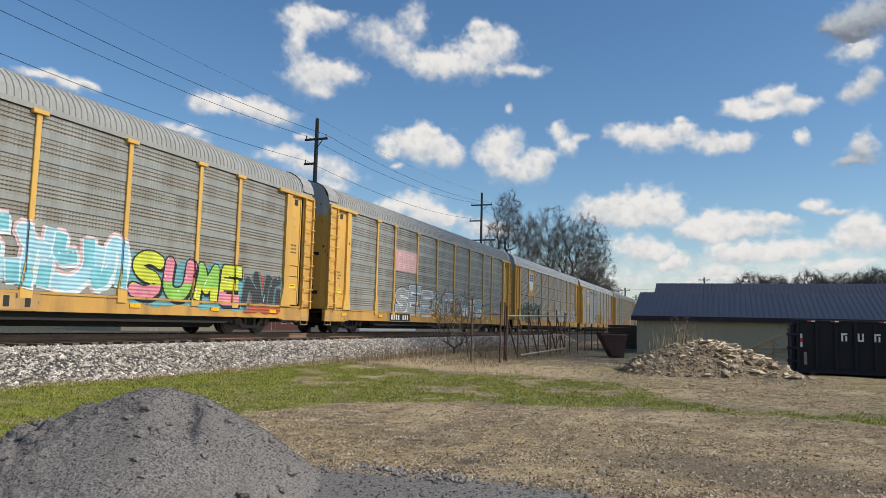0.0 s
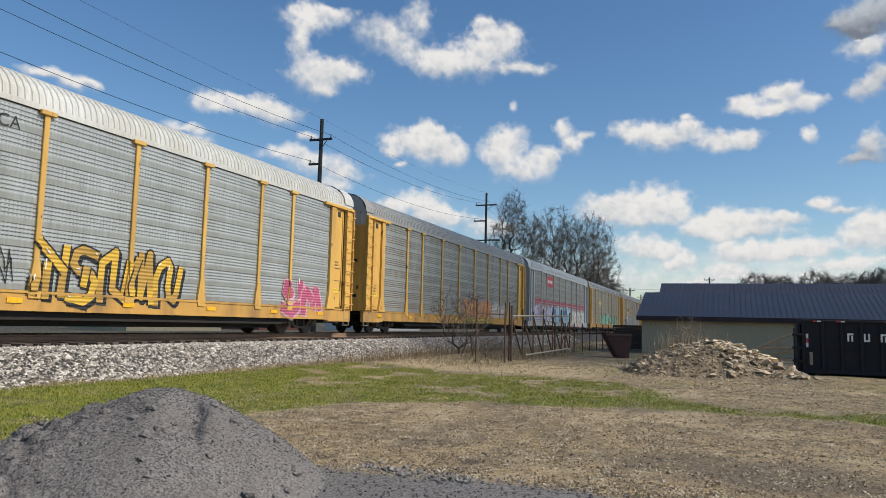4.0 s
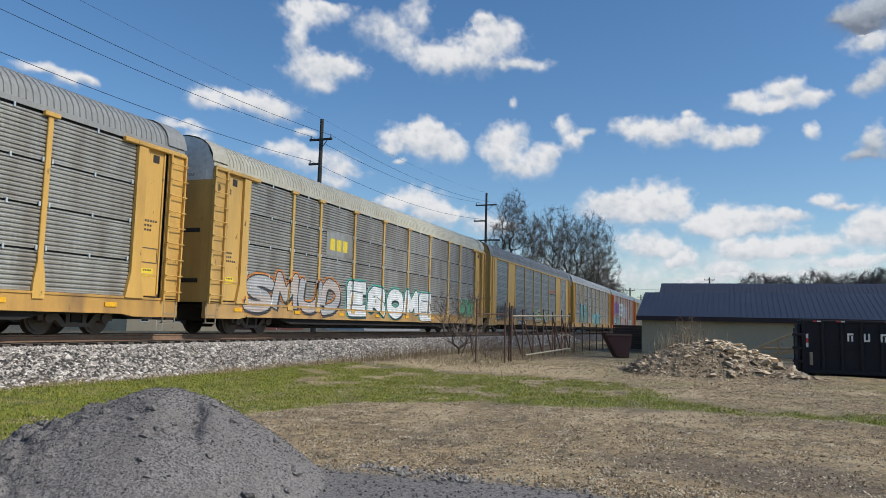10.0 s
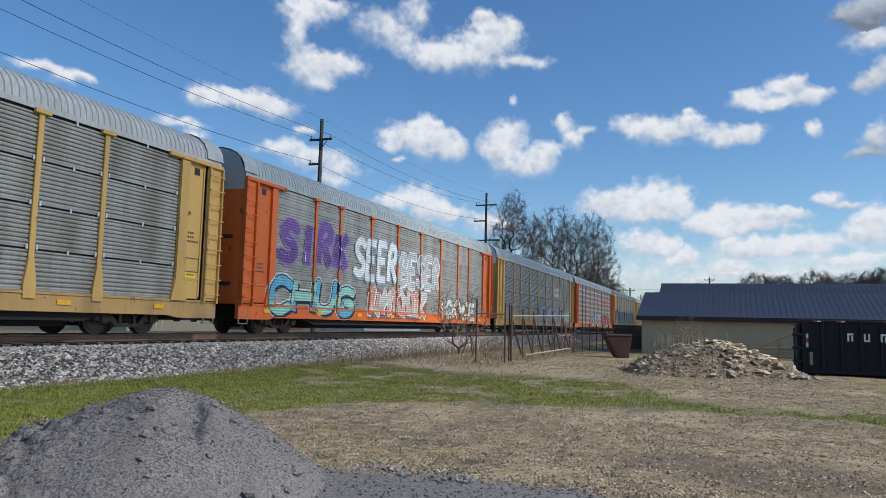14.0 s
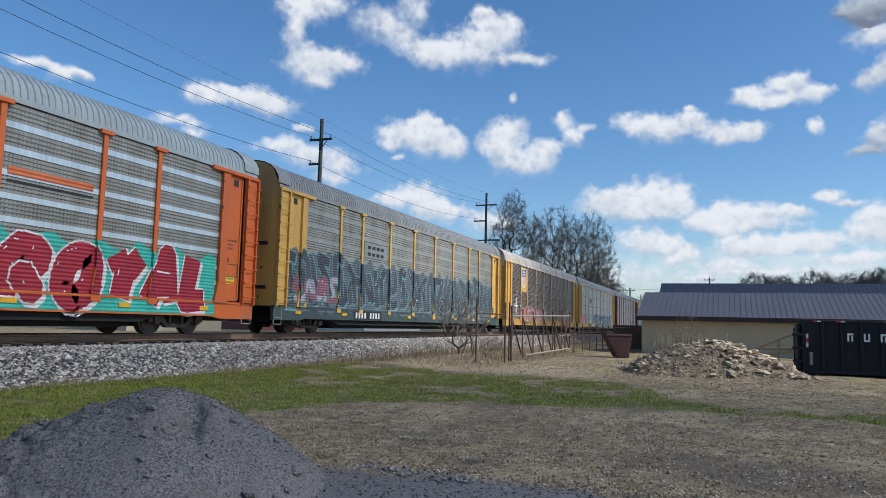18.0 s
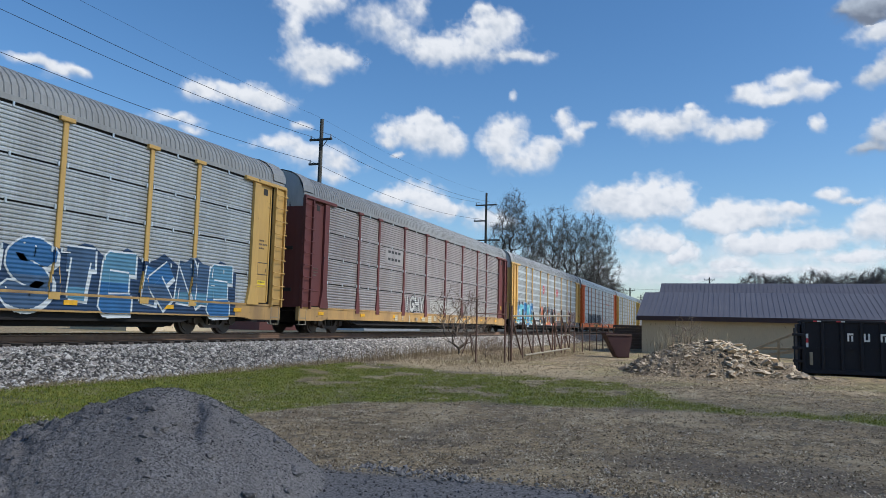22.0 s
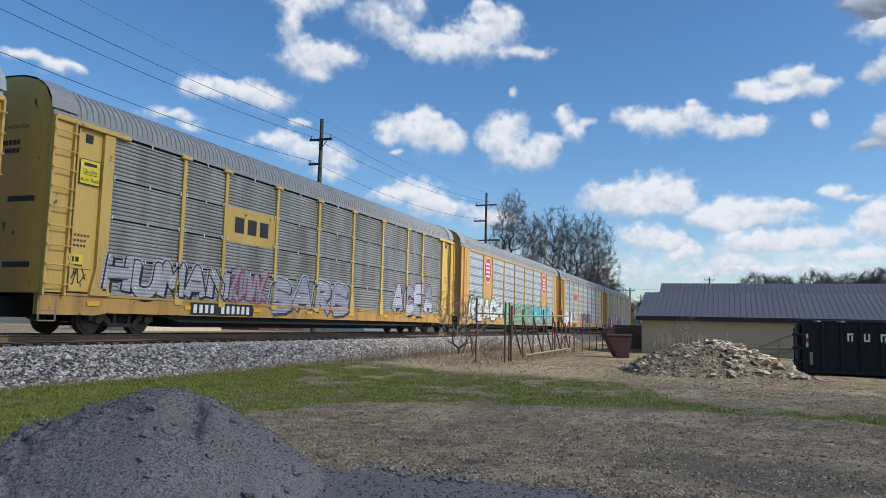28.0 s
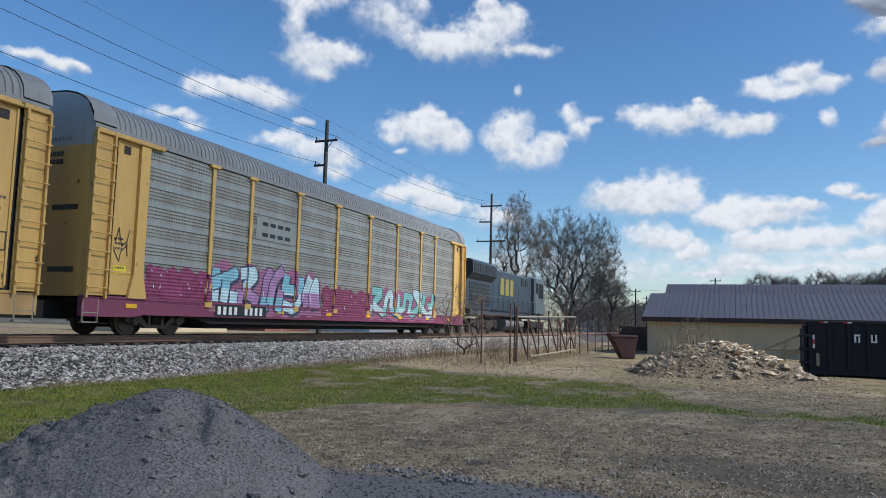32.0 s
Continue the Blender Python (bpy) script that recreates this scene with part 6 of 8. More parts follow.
me.from_pydata(verts, [], [(j * n + i, j * n + i + 1, (j + 1) * n + i + 1, (j + 1) * n + i) for j in range(n - 1) for i in range(n - 1)])
me.materials.append(HEAPSOIL)
for p in me.polygons:
    p.use_smooth = True
heap = tagged(put("gravel_heap", me), "slumped heap of dark grey crushed gravel", "gravel heap")
spots = []
for _ in range(17000):
    x, y = HX + rng.normal(0, 1.1), HY + rng.normal(0, 1.1)
    if abs(x - HX) < 2.4 and abs(y - HY) < 2.4 and heap_z(x, y) > ground_z(x, y):
        spots.append((x, y, heap_z(x, y) + 0.003))
tagged(scatter("gravel_chips", spots, 0.003, 0.010, HEAP), "loose dark chips on the gravel heap", "gravel", kind="stuff")
rr = random.Random(6)
lump = [None] * 6
for k in range(6):
    bm = bmesh.new()
    bmesh.ops.create_icosphere(bm, subdivisions=1, radius=1.0)
    for v in bm.verts:
        v.co *= rr.uniform(0.7, 1.2)
        v.co.z *= 0.55
    lump[k] = mesh_of("gravel_lump", bm, HEAPSOIL)
for k in range(120):
    a, q = rr.uniform(1.2, 5.2), 0.3 + 1.5 * rr.random() ** 0.7
    x, y = HX + q * math.cos(a), HY + q * math.sin(a)
    w = rr.choice([0.015, 0.02, 0.025, 0.03, 0.045, 0.07]) * rr.uniform(0.7, 1.2)
    put("gravel_lump", lump[k % 6], heap, Matrix.Translation((x, y, heap_z(x, y) + w * 0.1)) @ Euler((rr.uniform(-0.4, 0.4), rr.uniform(-0.4, 0.4), a)).to_matrix().to_4x4() @ Matrix.Diagonal((w, w, w, 1)))
spots = []
for _ in range(12000):
    x, y = rng.uniform(3.5, 9.5), rng.uniform(-3.5, 9.5)
    if rng.rand() < gravel_amount(x, y) and heap_z(x, y) < ground_z(x, y) + 0.01:
        spots.append((x, y, ground_z(x, y) + 0.004))
tagged(scatter("drive_gravel", spots, 0.006, 0.02, HEAP), "loose dark gravel on the drive", "gravel", kind="stuff")
PALESTONE = speckled("pale_stones", [(0.06, 0.056, 0.053), (0.30, 0.28, 0.26), (0.13, 0.12, 0.115)])
spots = []
for _ in range(160):
    k = rng.rand()
    x, y = 7.55 + rng.normal(0, 0.10) - 0.25 * k, 3.75 - 1.3 * k + rng.normal(0, 0.05)
    spots.append((x, y, ground_z(x, y) + 0.015))
tagged(scatter("stone_row", spots, 0.016, 0.036, PALESTONE), "row of loose grey stones at the drive", "stones", kind="stuff")
spots = []
for _ in range(420):
    y = rng.uniform(-3, 4.2)
    x = between(y, [(-20, 5.2), (0.9, 7.25), (2.4, 7.4), (4.3, 7.3)]) + rng.normal(0, 0.12)
    spots.append((x, y, ground_z(x, y) + 0.005))
tagged(scatter("edge_stones", spots, 0.009, 0.026, PALESTONE), "grey stones along the edge of the drive", "stones", kind="stuff")
spots = []
for _ in range(15000):
    x, y = 7.5 + 14 * rng.rand() ** 1.3, rng.uniform(-9, 9)
    if rng.rand() < (1 - green_amount(x, y)) * (1 - gravel_amount(x, y)):
        spots.append((x, y, ground_z(x, y) + 0.003))
STRAWSTONE = speckled("field_stones", [(0.05, 0.038, 0.026), (0.34, 0.27, 0.18), (0.16, 0.115, 0.07), (0.60, 0.54, 0.45), (0.08, 0.058, 0.036)])
tagged(scatter("field_pebbles", spots, 0.006, 0.022, STRAWSTONE), "pebbles among the dry straw", "pebbles", kind="stuff")


# ---- grass ----
def blades(name, spots, h0, h1, width, lean, mt, seed, label, category):
    """Thin blades, two triangles each, in one mesh."""
    r = np.random.RandomState(seed)
    p = np.asarray(spots)
    k = len(p)
    a, b = r.uniform(0, 2 * np.pi, k), r.uniform(0, 2 * np.pi, k)
    h, ln = r.uniform(h0, h1, k), r.uniform(0.1, lean, k)
    w = width * r.uniform(0.6, 1.4, k)
    ux, uy = np.cos(a) * w, np.sin(a) * w
    tx, ty = np.cos(b) * ln * h, np.sin(b) * ln * h
    v = np.zeros((k, 5, 3))
    v[:, 0] = p + np.stack([-ux, -uy, 0 * h], 1)
    v[:, 1] = p + np.stack([ux, uy, 0 * h], 1)
    v[:, 2] = p + np.stack([ux * 0.7 + tx * 0.35, uy * 0.7 + ty * 0.35, h * 0.6], 1)
    v[:, 3] = p + np.stack([-ux * 0.7 + tx * 0.35, -uy * 0.7 + ty * 0.35, h * 0.6], 1)
    v[:, 4] = p + np.stack([tx, ty, h * np.sqrt(np.maximum(0.1, 1 - ln ** 2 * 0.5))], 1)
    idx = 5 * np.arange(k)[:, None]
    me = bpy.data.meshes.new(name)
    quads, tris = (idx + np.array([[0, 1, 2, 3]])).tolist(), (idx + np.array([[3, 2, 4]])).tolist()
    me.from_pydata(v.reshape(-1, 3).tolist(), [], quads + tris)
    me.materials.append(mt)
    return tagged(put(name, me), label, category, kind="stuff")


GREEN = speckled("grass_green", [(0.068, 0.09, 0.0056), (0.155, 0.185, 0.0112), (0.215, 0.24, 0.02), (0.36, 0.31, 0.07)], 0.6, 0.5)
STRAW = speckled("grass_straw", [(0.117, 0.081, 0.045), (0.405, 0.306, 0.171), (0.216, 0.153, 0.0855), (0.567, 0.468, 0.302), (0.333, 0.252, 0.14)], 0.7, 0.7)
spots, dry = [], []
for _ in range(230000):
    x, y = 6 + 20 * rng.rand(), -7 + 20.6 * rng.rand()
    g = green_amount(x, y)
    if g > 0.35 and rng.rand() < g * (1 - gravel_amount(x, y)):
        spots.append((x, y, ground_z(x, y) - 0.005))
blades("green_grass", spots, 0.016, 0.06, 0.008, 1.1, GREEN, 1, "short green spring grass in curving strips", "grass")
for _ in range(95000):
    x, y = 7 + 22 * rng.rand() ** 1.4, -9 + 22 * rng.rand()
    g = green_amount(x, y)
    if rng.rand() < (1 - 0.8 * g) * (1 - gravel_amount(x, y)) * (1 - ballast_amount(x, y)) * (1 - 0.85 * soil_amount(x, y)) * clumped(x, y):
        dry.append((x, y, ground_z(x, y) - 0.004))
for _ in range(16000):
    x, y = 28 + 22 * rng.rand(), 1.5 + 11.5 * rng.rand()
    if noise.noise((x * 0.5, y * 0.5, 61)) > -0.15 - 0.3 * rng.rand():
        dry.append((x, y, ground_z(x, y) - 0.004))
blades("dry_stubble", dry, 0.009, 0.04, 0.007, 1.4, STRAW, 2, "flattened dry straw stubble", "dry grass")
flat = []
for _ in range(260000):
    x, y = 7 + 15 * rng.rand() ** 1.3, -8 + 18 * rng.rand()
    if rng.rand() < (1 - 0.7 * green_amount(x, y)) * (1 - gravel_amount(x, y)) * (1 - ballast_amount(x, y)) * (1 - 0.5 * soil_amount(x, y)) * clumped(x, y):
        flat.append((x, y, ground_z(x, y) + rng.uniform(0.0, 0.012)))
for _ in range(9000):
    x, y = 8 + 40 * rng.rand() ** 1.4, TOE - 0.22 + rng.normal(0, 0.16)
    flat.append((x, y, ground_z(x, y) + rng.uniform(0.005, 0.03)))
far_from = len(flat)
for _ in range(14000):
    x, y = 21 + 17 * rng.rand(), -4 + 16.8 * rng.rand()
    if rng.rand() < (1 - 0.6 * green_amount(x, y)) * (1 - ballast_amount(x, y)):
        flat.append((x, y, ground_z(x, y) + rng.uniform(0.0, 0.02)))
p = np.asarray(flat)
k = len(p)
a, tilt, ln, wd = rng.uniform(0, 6.28, k), rng.normal(0, 0.5, k), rng.uniform(0.008, 0.026, k), rng.uniform(0.0035, 0.0105, k)
ln[far_from:] *= 2.4
wd[far_from:] *= 2.0
ux = np.stack([np.cos(a) * ln, np.sin(a) * ln, tilt * ln], 1)
vx = np.stack([-np.sin(a) * wd, np.cos(a) * wd, rng.normal(0, 0.4, k) * wd], 1)
v = np.stack([p - ux - vx * 0.4, p + ux * 0.1 - vx, p + ux, p - ux * 0.1 + vx], 1)
me = bpy.data.meshes.new("straw_litter")
me.from_pydata(v.reshape(-1, 3).tolist(), [], (4 * np.arange(k)[:, None] + np.arange(4)).tolist())
LITTER = speckled("litter", [(0.063, 0.0423, 0.0243), (0.45, 0.342, 0.203), (0.18, 0.124, 0.0684), (0.702, 0.612, 0.459), (0.0765, 0.0549, 0.0324), (0.324, 0.234, 0.126), (0.108, 0.0765, 0.045)], 0.9, 0.6)
me.materials.append(LITTER)
tagged(put("straw_litter", me), "flat dry leaf and straw litter", "litter", kind="stuff")
tall = []
for _ in range(26000):
    k = rng.rand()
    if k < 0.5:
        x, y = 11 + 34 * rng.rand(), TOE - 0.25 + rng.normal(0, 0.22)
        keep = 0.25 + 0.75 * smooth(x, 14, 24)
    else:
        x, y = 26 + 20 * rng.rand(), 8 + 5.4 * rng.rand()
        keep = 0.7
    if rng.rand() < keep:
        tall.append((x, y, ground_z(x, y) - 0.01))
blades("tall_dry_grass", tall, 0.05, 0.17, 0.006, 1.0, STRAW, 3, "tall dead grass along the foot of the ballast", "dry grass")

# ---- buildings and yard things ----
METALROOF = plain("grey_metal_roof", (0.083, 0.081, 0.097), 0.5, metal=0.1, dirt=(0.12, 0.115, 0.125), amount=0.5, broad=0.5)
CREAM = plain("cream_siding", (0.46, 0.385, 0.26), 0.7, dirt=(0.38, 0.31, 0.21), amount=0.4, streak=True)
FASCIA = plain("dark_red_fascia", (0.032, 0.015, 0.018), 0.6, amount=0.3)


def barn(name, label, x, y, length, depth, eave, ridge, turn, wall_mat, roof_mat, trim_mat, ribs=True, openings=()):
    """A long low building: walls, two roof slopes with standing ribs, fascia, windows and doors. Front runs along +x of its own."""
    b = tagged(new(name), label, "building")
    b.matrix_basis = pose(x, y, -1.15, 0, 0, turn)
    bm = boxed((0, length, 0, 0.2, 0, eave), (0, length, depth - 0.2, depth, 0, eave))
    for xx in (0, length - 0.2):
        prism(bm, [(xx, 0), (xx + 0.2, 0), (xx + 0.2, eave), (xx, eave)], 0.2, depth - 0.2)
        v = [bm.verts.new((xx + dx, yy, zz)) for dx in (0, 0.2) for yy, zz in ((0, eave), (depth, eave), (depth / 2, ridge))]
        bm.faces.new(v[:3])
        bm.faces.new(v[3:][::-1])
    part("wall", bm, wall_mat, b)
    for side in (0, 1):
        bm = bmesh.new()
        s = lambda q: depth - q if side else q
        slope = (ridge - eave) / (depth / 2)
        over = 0.45
        pts = [(s(-over), eave - slope * over), (s(depth / 2), ridge), (s(depth / 2), ridge + 0.08), (s(-over), eave - slope * over + 0.08)]
        a = [bm.verts.new((-0.3, p, q + 0.02)) for p, q in pts]
        c = [bm.verts.new((length + 0.3, p, q + 0.02)) for p, q in pts]
        bm.faces.new(a)
        bm.faces.new(c[::-1])
        for i in range(4):
            bm.faces.new((a[i], c[i], c[(i + 1) % 4], a[(i + 1) % 4]))
        bmesh.ops.recalc_face_normals(bm, faces=bm.faces)
        roof = part("roof", bm, roof_mat, b)
        if ribs and side == 0:
            rib = bmesh.new()
            va = [rib.verts.new((dx, p, q + dz)) for dx in (-0.025, 0.025) for p, q, dz in ((s(-over), eave - slope * over, 0.10), (s(depth / 2), ridge, 0.10), (s(depth / 2), ridge, 0.125), (s(-over), eave - slope * over, 0.125))]
            rib.faces.new(va[:4])
            rib.faces.new(va[4:][::-1])
            for i in range(4):
                rib.faces.new((va[i], va[4 + i], va[4 + (i + 1) % 4], va[(i + 1) % 4]))
            bmesh.ops.recalc_face_normals(rib, faces=rib.faces)
            me = mesh_of("roof_rib", rib, roof_mat)
            for k in range(int(length / 0.34)):
                put("roof_rib", me, roof, pose(0.1 + k * 0.34, 0, 0))
    part("fascia", boxed((-0.3, length + 0.3, -0.50, -0.46, eave - 0.32, eave - 0.02)), trim_mat, b)
    for kind, x0, x1, z0, z1 in openings:
        fr = part(kind, boxed((x0, x1, -0.03, 0.02, z0, z1), bevel=0.01), trim_mat, b)
        part("pane" if kind == "window" else "leaf", boxed((x0 + 0.07, x1 - 0.07, -0.035, -0.031, z0 + 0.07, z1 - 0.07)), LGLASS if kind == "window" else wall_mat, fr)
    return b


main = barn("storage_building", "long low cream building with dark grey metal roof", 51.1, 5.2, 40, 10.0, 2.55, 4.25, -90.5, CREAM, METALROOF, FASCIA)
barn("storage_building", "taller metal-roofed building behind the low one", 65.5, 5.1, 60, 9.0, 3.6, 5.75, -90.5, CREAM, METALROOF, FASCIA)
for z, lab in ((0, "a"),):
    seam = bmesh.new()
    box(seam, -0.012, 0.012, -0.008, 0.0, 0.05, 2.2)
    me = mesh_of("siding_batten", seam, CREAM)
    for k in range(70):
        put("siding_batten", me, main, pose(0.3 + k * 0.48, 0, 0))

NAVYM = plain("navy_steel", (0.009, 0.010, 0.015), 0.8, dirt=(0.02, 0.018, 0.017), amount=0.3, streak=True)
dump = tagged(new("dumpster"), "black roll-off dumpster with ribbed sides and white letters", "dumpster")
dump.matrix_basis = pose(31.4, -2.74, -1.12, 0, 0, -92.6)
L2, H2 = 6.7, 2.02
part("body", boxed((0, L2, 0, 0.06, 0.12, H2), (0, L2, 2.34, 2.4, 0.12, H2), (L2 - 0.06, L2, 0.06, 2.34, 0.12, H2), (0, L2, 0.06, 2.34, 0.12, 0.2), (0, 0.06, 0.06, 2.34, 0.12, H2)), NAVYM, dump)
part("top_rail", boxed((-0.03, L2 + 0.03, -0.06, 0.10, H2, H2 + 0.10), bevel=0.015), NAVYM, dump)
part("top_rail", boxed((-0.03, L2 + 0.03, 2.3, 2.46, H2, H2 + 0.10), bevel=0.015), NAVYM, dump)
part("bottom_rail", boxed((0, L2, -0.07, 0.02, 0.10, 0.26), bevel=0.015), NAVYM, dump)
for k in range(11):
    part("rib", boxed((0.02 + k * 0.65, 0.13 + k * 0.65, -0.075, 0.0, 0.26, H2), bevel=0.012), NAVYM, dump)
part("mid_rail", boxed((0.1, L2, -0.045, 0.0, 1.02, 1.08)), NAVYM, dump)
door = part("end_gate", boxed((-0.14, -0.02, 0.02, 2.38, 0.16, H2 - 0.05), bevel=0.02), NAVYM, dump)
for z in (0.5, 1.0, 1.5):
    part("hinge", boxed((-0.32, 0.1, -0.13, -0.04, z, z + 0.1), bevel=0.01), NAVYM, door)
bm = bmesh.new()
tube(bm, [(-0.25, -0.09, 0.3), (-0.25, -0.09, 1.8)], 0.03)
part("latch_bar", bm, NAVYM, door)
part("plate", boxed((0.27, 0.38, -0.03, -0.003, 0.42, 0.9), bevel=0.008), STEP, dump, "bare grey steel plate")
for k, x in enumerate((1.55, 2.09, 2.63, 3.17, 3.71, 4.25)):
    part("letter_bar", boxed((x, x + 0.06, -0.086, -0.078, 1.34, 1.64), (x + 0.14, x + 0.20, -0.086, -0.078, 1.34, 1.64), (x + 0.06, x + 0.14, -0.086, -0.078, 1.34, 1.40)) if k % 2 else boxed((x, x + 0.06, -0.086, -0.078, 1.34, 1.64), (x + 0.06, x + 0.20, -0.086, -0.078, 1.57, 1.64), (x + 0.13, x + 0.19, -0.086, -0.078, 1.34, 1.54)), WHITE, dump, "white letter bar")
for x, mt in ((0.42, RED), (0.55, WHITE), (1.2, RED), (1.35, WHITE), (2.8, RED), (2.95, WHITE)):
    part("marker_tape", boxed((x, x + 0.14, -0.066, -0.061, H2 + 0.025, H2 + 0.075)), mt, dump)
for z, mt in ((1.42, WHITE), (1.25, RED), (1.08, WHITE)):
    part("marker_tape", boxed((0.16, 0.24, -0.012, -0.004, z, z + 0.17)), mt, dump)
for x in (0.6, 6.0):
    bm = bmesh.new()
    disc(bm, (x, 0.3, 0.1), 1, 0.1, 0.2, 14)
    disc(bm, (x, 2.1, 0.1), 1, 0.1, 0.2, 14)
    part("roller", bm, STEP, dump)

RUST = plain("rusty_iron", (0.085, 0.05, 0.038), 0.8, dirt=(0.16, 0.07, 0.04), amount=0.6, bump=0.4)
RUSTRED = plain("rusty_red_paint", (0.042, 0.012, 0.012), 0.7, dirt=(0.075, 0.034, 0.026), amount=0.5, bump=0.3)
tub = tagged(new("dump_hopper"), "rusty red tipping hopper with one sloping side", "hopper")
tub.matrix_basis = pose(41.3, 5.40, -1.1, 0, 0, -69) @ Matrix.Diagonal((0.82, 0.9, 0.96, 1))
outer = [(-0.95, 1.42), (0.85, 1.28), (0.62, 0.08), (-0.12, 0.06), (-0.42, 0.55)]
for y in (0, 1.15):
    bm = bmesh.new()
    prism(bm, outer, y, y + 0.05)
    part("side_plate", bm, RUSTRED, tub)
for (x0, z0), (x1, z1) in zip(outer[1:] + outer[:1], outer[2:] + outer[:2]):
    if (x0, z0) == outer[0] or (x1, z1) == outer[1]:
        continue
    bm = bmesh.new()
    n2 = Vector((z1 - z0, x0 - x1)).normalized() * 0.04
    prism(bm, [(x0, z0), (x1, z1), (x1 - n2.x, z1 - n2.y), (x0 - n2.x, z0 - n2.y)], 0.05, 1.15)
    part("plate", bm, RUSTRED, tub)
part("rim", boxed((-0.9, 0.86, -0.04, 0.0, 1.24, 1.33), bevel=0.01), RUST, tub)
part("base_rail", boxed((-0.1, 0.7, 0.1, 0.2, 0.0, 0.08)), RUST, tub)
part("base_rail", boxed((-0.1, 0.7, 1.0, 1.1, 0.0, 0.08)), RUST, tub)

# rubble pile
CONC = speckled("broken_concrete", [(0.12, 0.09, 0.058), (0.50, 0.41, 0.28), (0.27, 0.205, 0.13), (0.64, 0.54, 0.40)])
m, nt, bs = nodes_of("concrete_chunk")
info = nt.nodes.new("ShaderNodeObjectInfo")
n1, n2 = grain(nt, 3.0, 6.0), grain(nt, 25.0, 5.0)
c = mixed(nt, info.outputs["Random"], (0.22, 0.165, 0.105), (0.66, 0.54, 0.39))
c = mixed(nt, ramp(nt, n1, 0.45, 0.75), c, (0.13, 0.105, 0.08))
c = mixed(nt, ramp(nt, n2, 0.5, 0.8), c, (0.50, 0.43, 0.33))
nt.links.new(c, bs.inputs["Base Color"])
bs.inputs["Roughness"].default_value = 0.9
bumped(nt, bs, n2, 0.4, 0.02)
CHUNK = m
RX, RY = 29.1, 0.7


def rubble_z(x, y):
    dx, dy = x - RX, y - RY
    u, v = dx * 0.358 - dy * 0.934, dx * 0.934 + dy * 0.358
    k = max(0, 1 - abs((u - 0.05) / 2.95) ** 1.6) * max(0, 1 - abs(v / 2.2) ** 1.6)
    tail = 0.22 * max(0, 1 - abs((u - 2.9) / 0.9)) * max(0, 1 - abs((v + 0.5) / 1.4))
    return ground_z(x, y) - 0.06 + (1.22 * k ** 0.75 if k > 0 else 0) + tail + 0.10 * noise.noise((x * 1.8, y * 1.8, 4)) * (k > 0)


rubble = tagged(new("rubble_pile"), "heap of broken concrete slabs, stones and dirt", "rubble")
n = 60
verts = [(RX + x, RY + y, rubble_z(RX + x, RY + y)) for y in np.linspace(-4, 4, n) for x in np.linspace(-3.4, 3.4, n)]
me = bpy.data.meshes.new("dirt_mound")
me.from_pydata(verts, [], [(j * n + i, j * n + i + 1, (j + 1) * n + i + 1, (j + 1) * n + i) for j in range(n - 1) for i in range(n - 1)])
me.materials.append(plain("rubble_dirt", (0.19, 0.142, 0.092), 0.95, dirt=(0.32, 0.25, 0.165), amount=0.6, bump=0.6))
put("dirt_mound", me, rubble)


def chunk_mesh(seed):
    rr = random.Random(seed)
    bm = bmesh.new()
    k = rr.choice([5, 6, 7])
    a0 = rr.random() * 6
    poly = [(math.cos(a0 + 2 * math.pi * i / k) * rr.uniform(0.7, 1.2), math.sin(a0 + 2 * math.pi * i / k) * rr.uniform(0.5, 1.0)) for i in range(k)]
    t = rr.uniform(0.14, 0.4)
    lo = [bm.verts.new((x + rr.uniform(-.1, .1), y + rr.uniform(-.1, .1), -t)) for x, y in poly]
    hi = [bm.verts.new((x * 0.92, y * 0.92, t * rr.uniform(0.7, 1.1))) for x, y in poly]
    bm.faces.new(lo[::-1])
    bm.faces.new(hi)
    for i in range(k):
        bm.faces.new((lo[i], lo[(i + 1) % k], hi[(i + 1) % k], hi[i]))
    bmesh.ops.triangulate(bm, faces=[f for f in bm.faces if len(f.verts) > 4])
    return mesh_of("concrete_chunk", bm, CHUNK)


CH = [chunk_mesh(i) for i in range(14)]
PALESLAB = plain("pale_slab", (0.66, 0.55, 0.40), 0.9, dirt=(0.24, 0.18, 0.12), amount=0.5, broad=2.5, bump=0.4)
SLAB = []
for i in range(7):
    me = CH[i].copy()
    me.materials.clear()
    me.materials.append(PALESLAB)
    SLAB.append(me)
rr = random.Random(8)
for i in range(620):
    u, v = rr.uniform(-2.9, 3.4), rr.uniform(-2.1, 0.6)
    if u < -1.1 and rr.random() < 0.6 or v < -1.2 and rr.random() < 0.4:
        continue
    x, y = RX + u * 0.358 + v * 0.934, RY - u * 0.934 + v * 0.358
    z = rubble_z(x, y)
    if z < ground_z(x, y) + 0.02 and rr.random() < 0.8:
        continue
    s = rr.choice([0.07, 0.09, 0.12, 0.15, 0.19, 0.25]) * rr.uniform(0.8, 1.2) * (0.6 if u < 0.1 else 0.9)
    put("concrete_chunk", CH[i % 14], rubble, Matrix.Translation((x, y, z + s * 0.15)) @ Euler((rr.uniform(-0.6, 0.6), rr.uniform(-0.6, 0.6), rr.uniform(0, 6))).to_matrix().to_4x4() @ Matrix.Diagonal((s * 1.15, s, s * rr.uniform(0.4, 0.9), 1)))
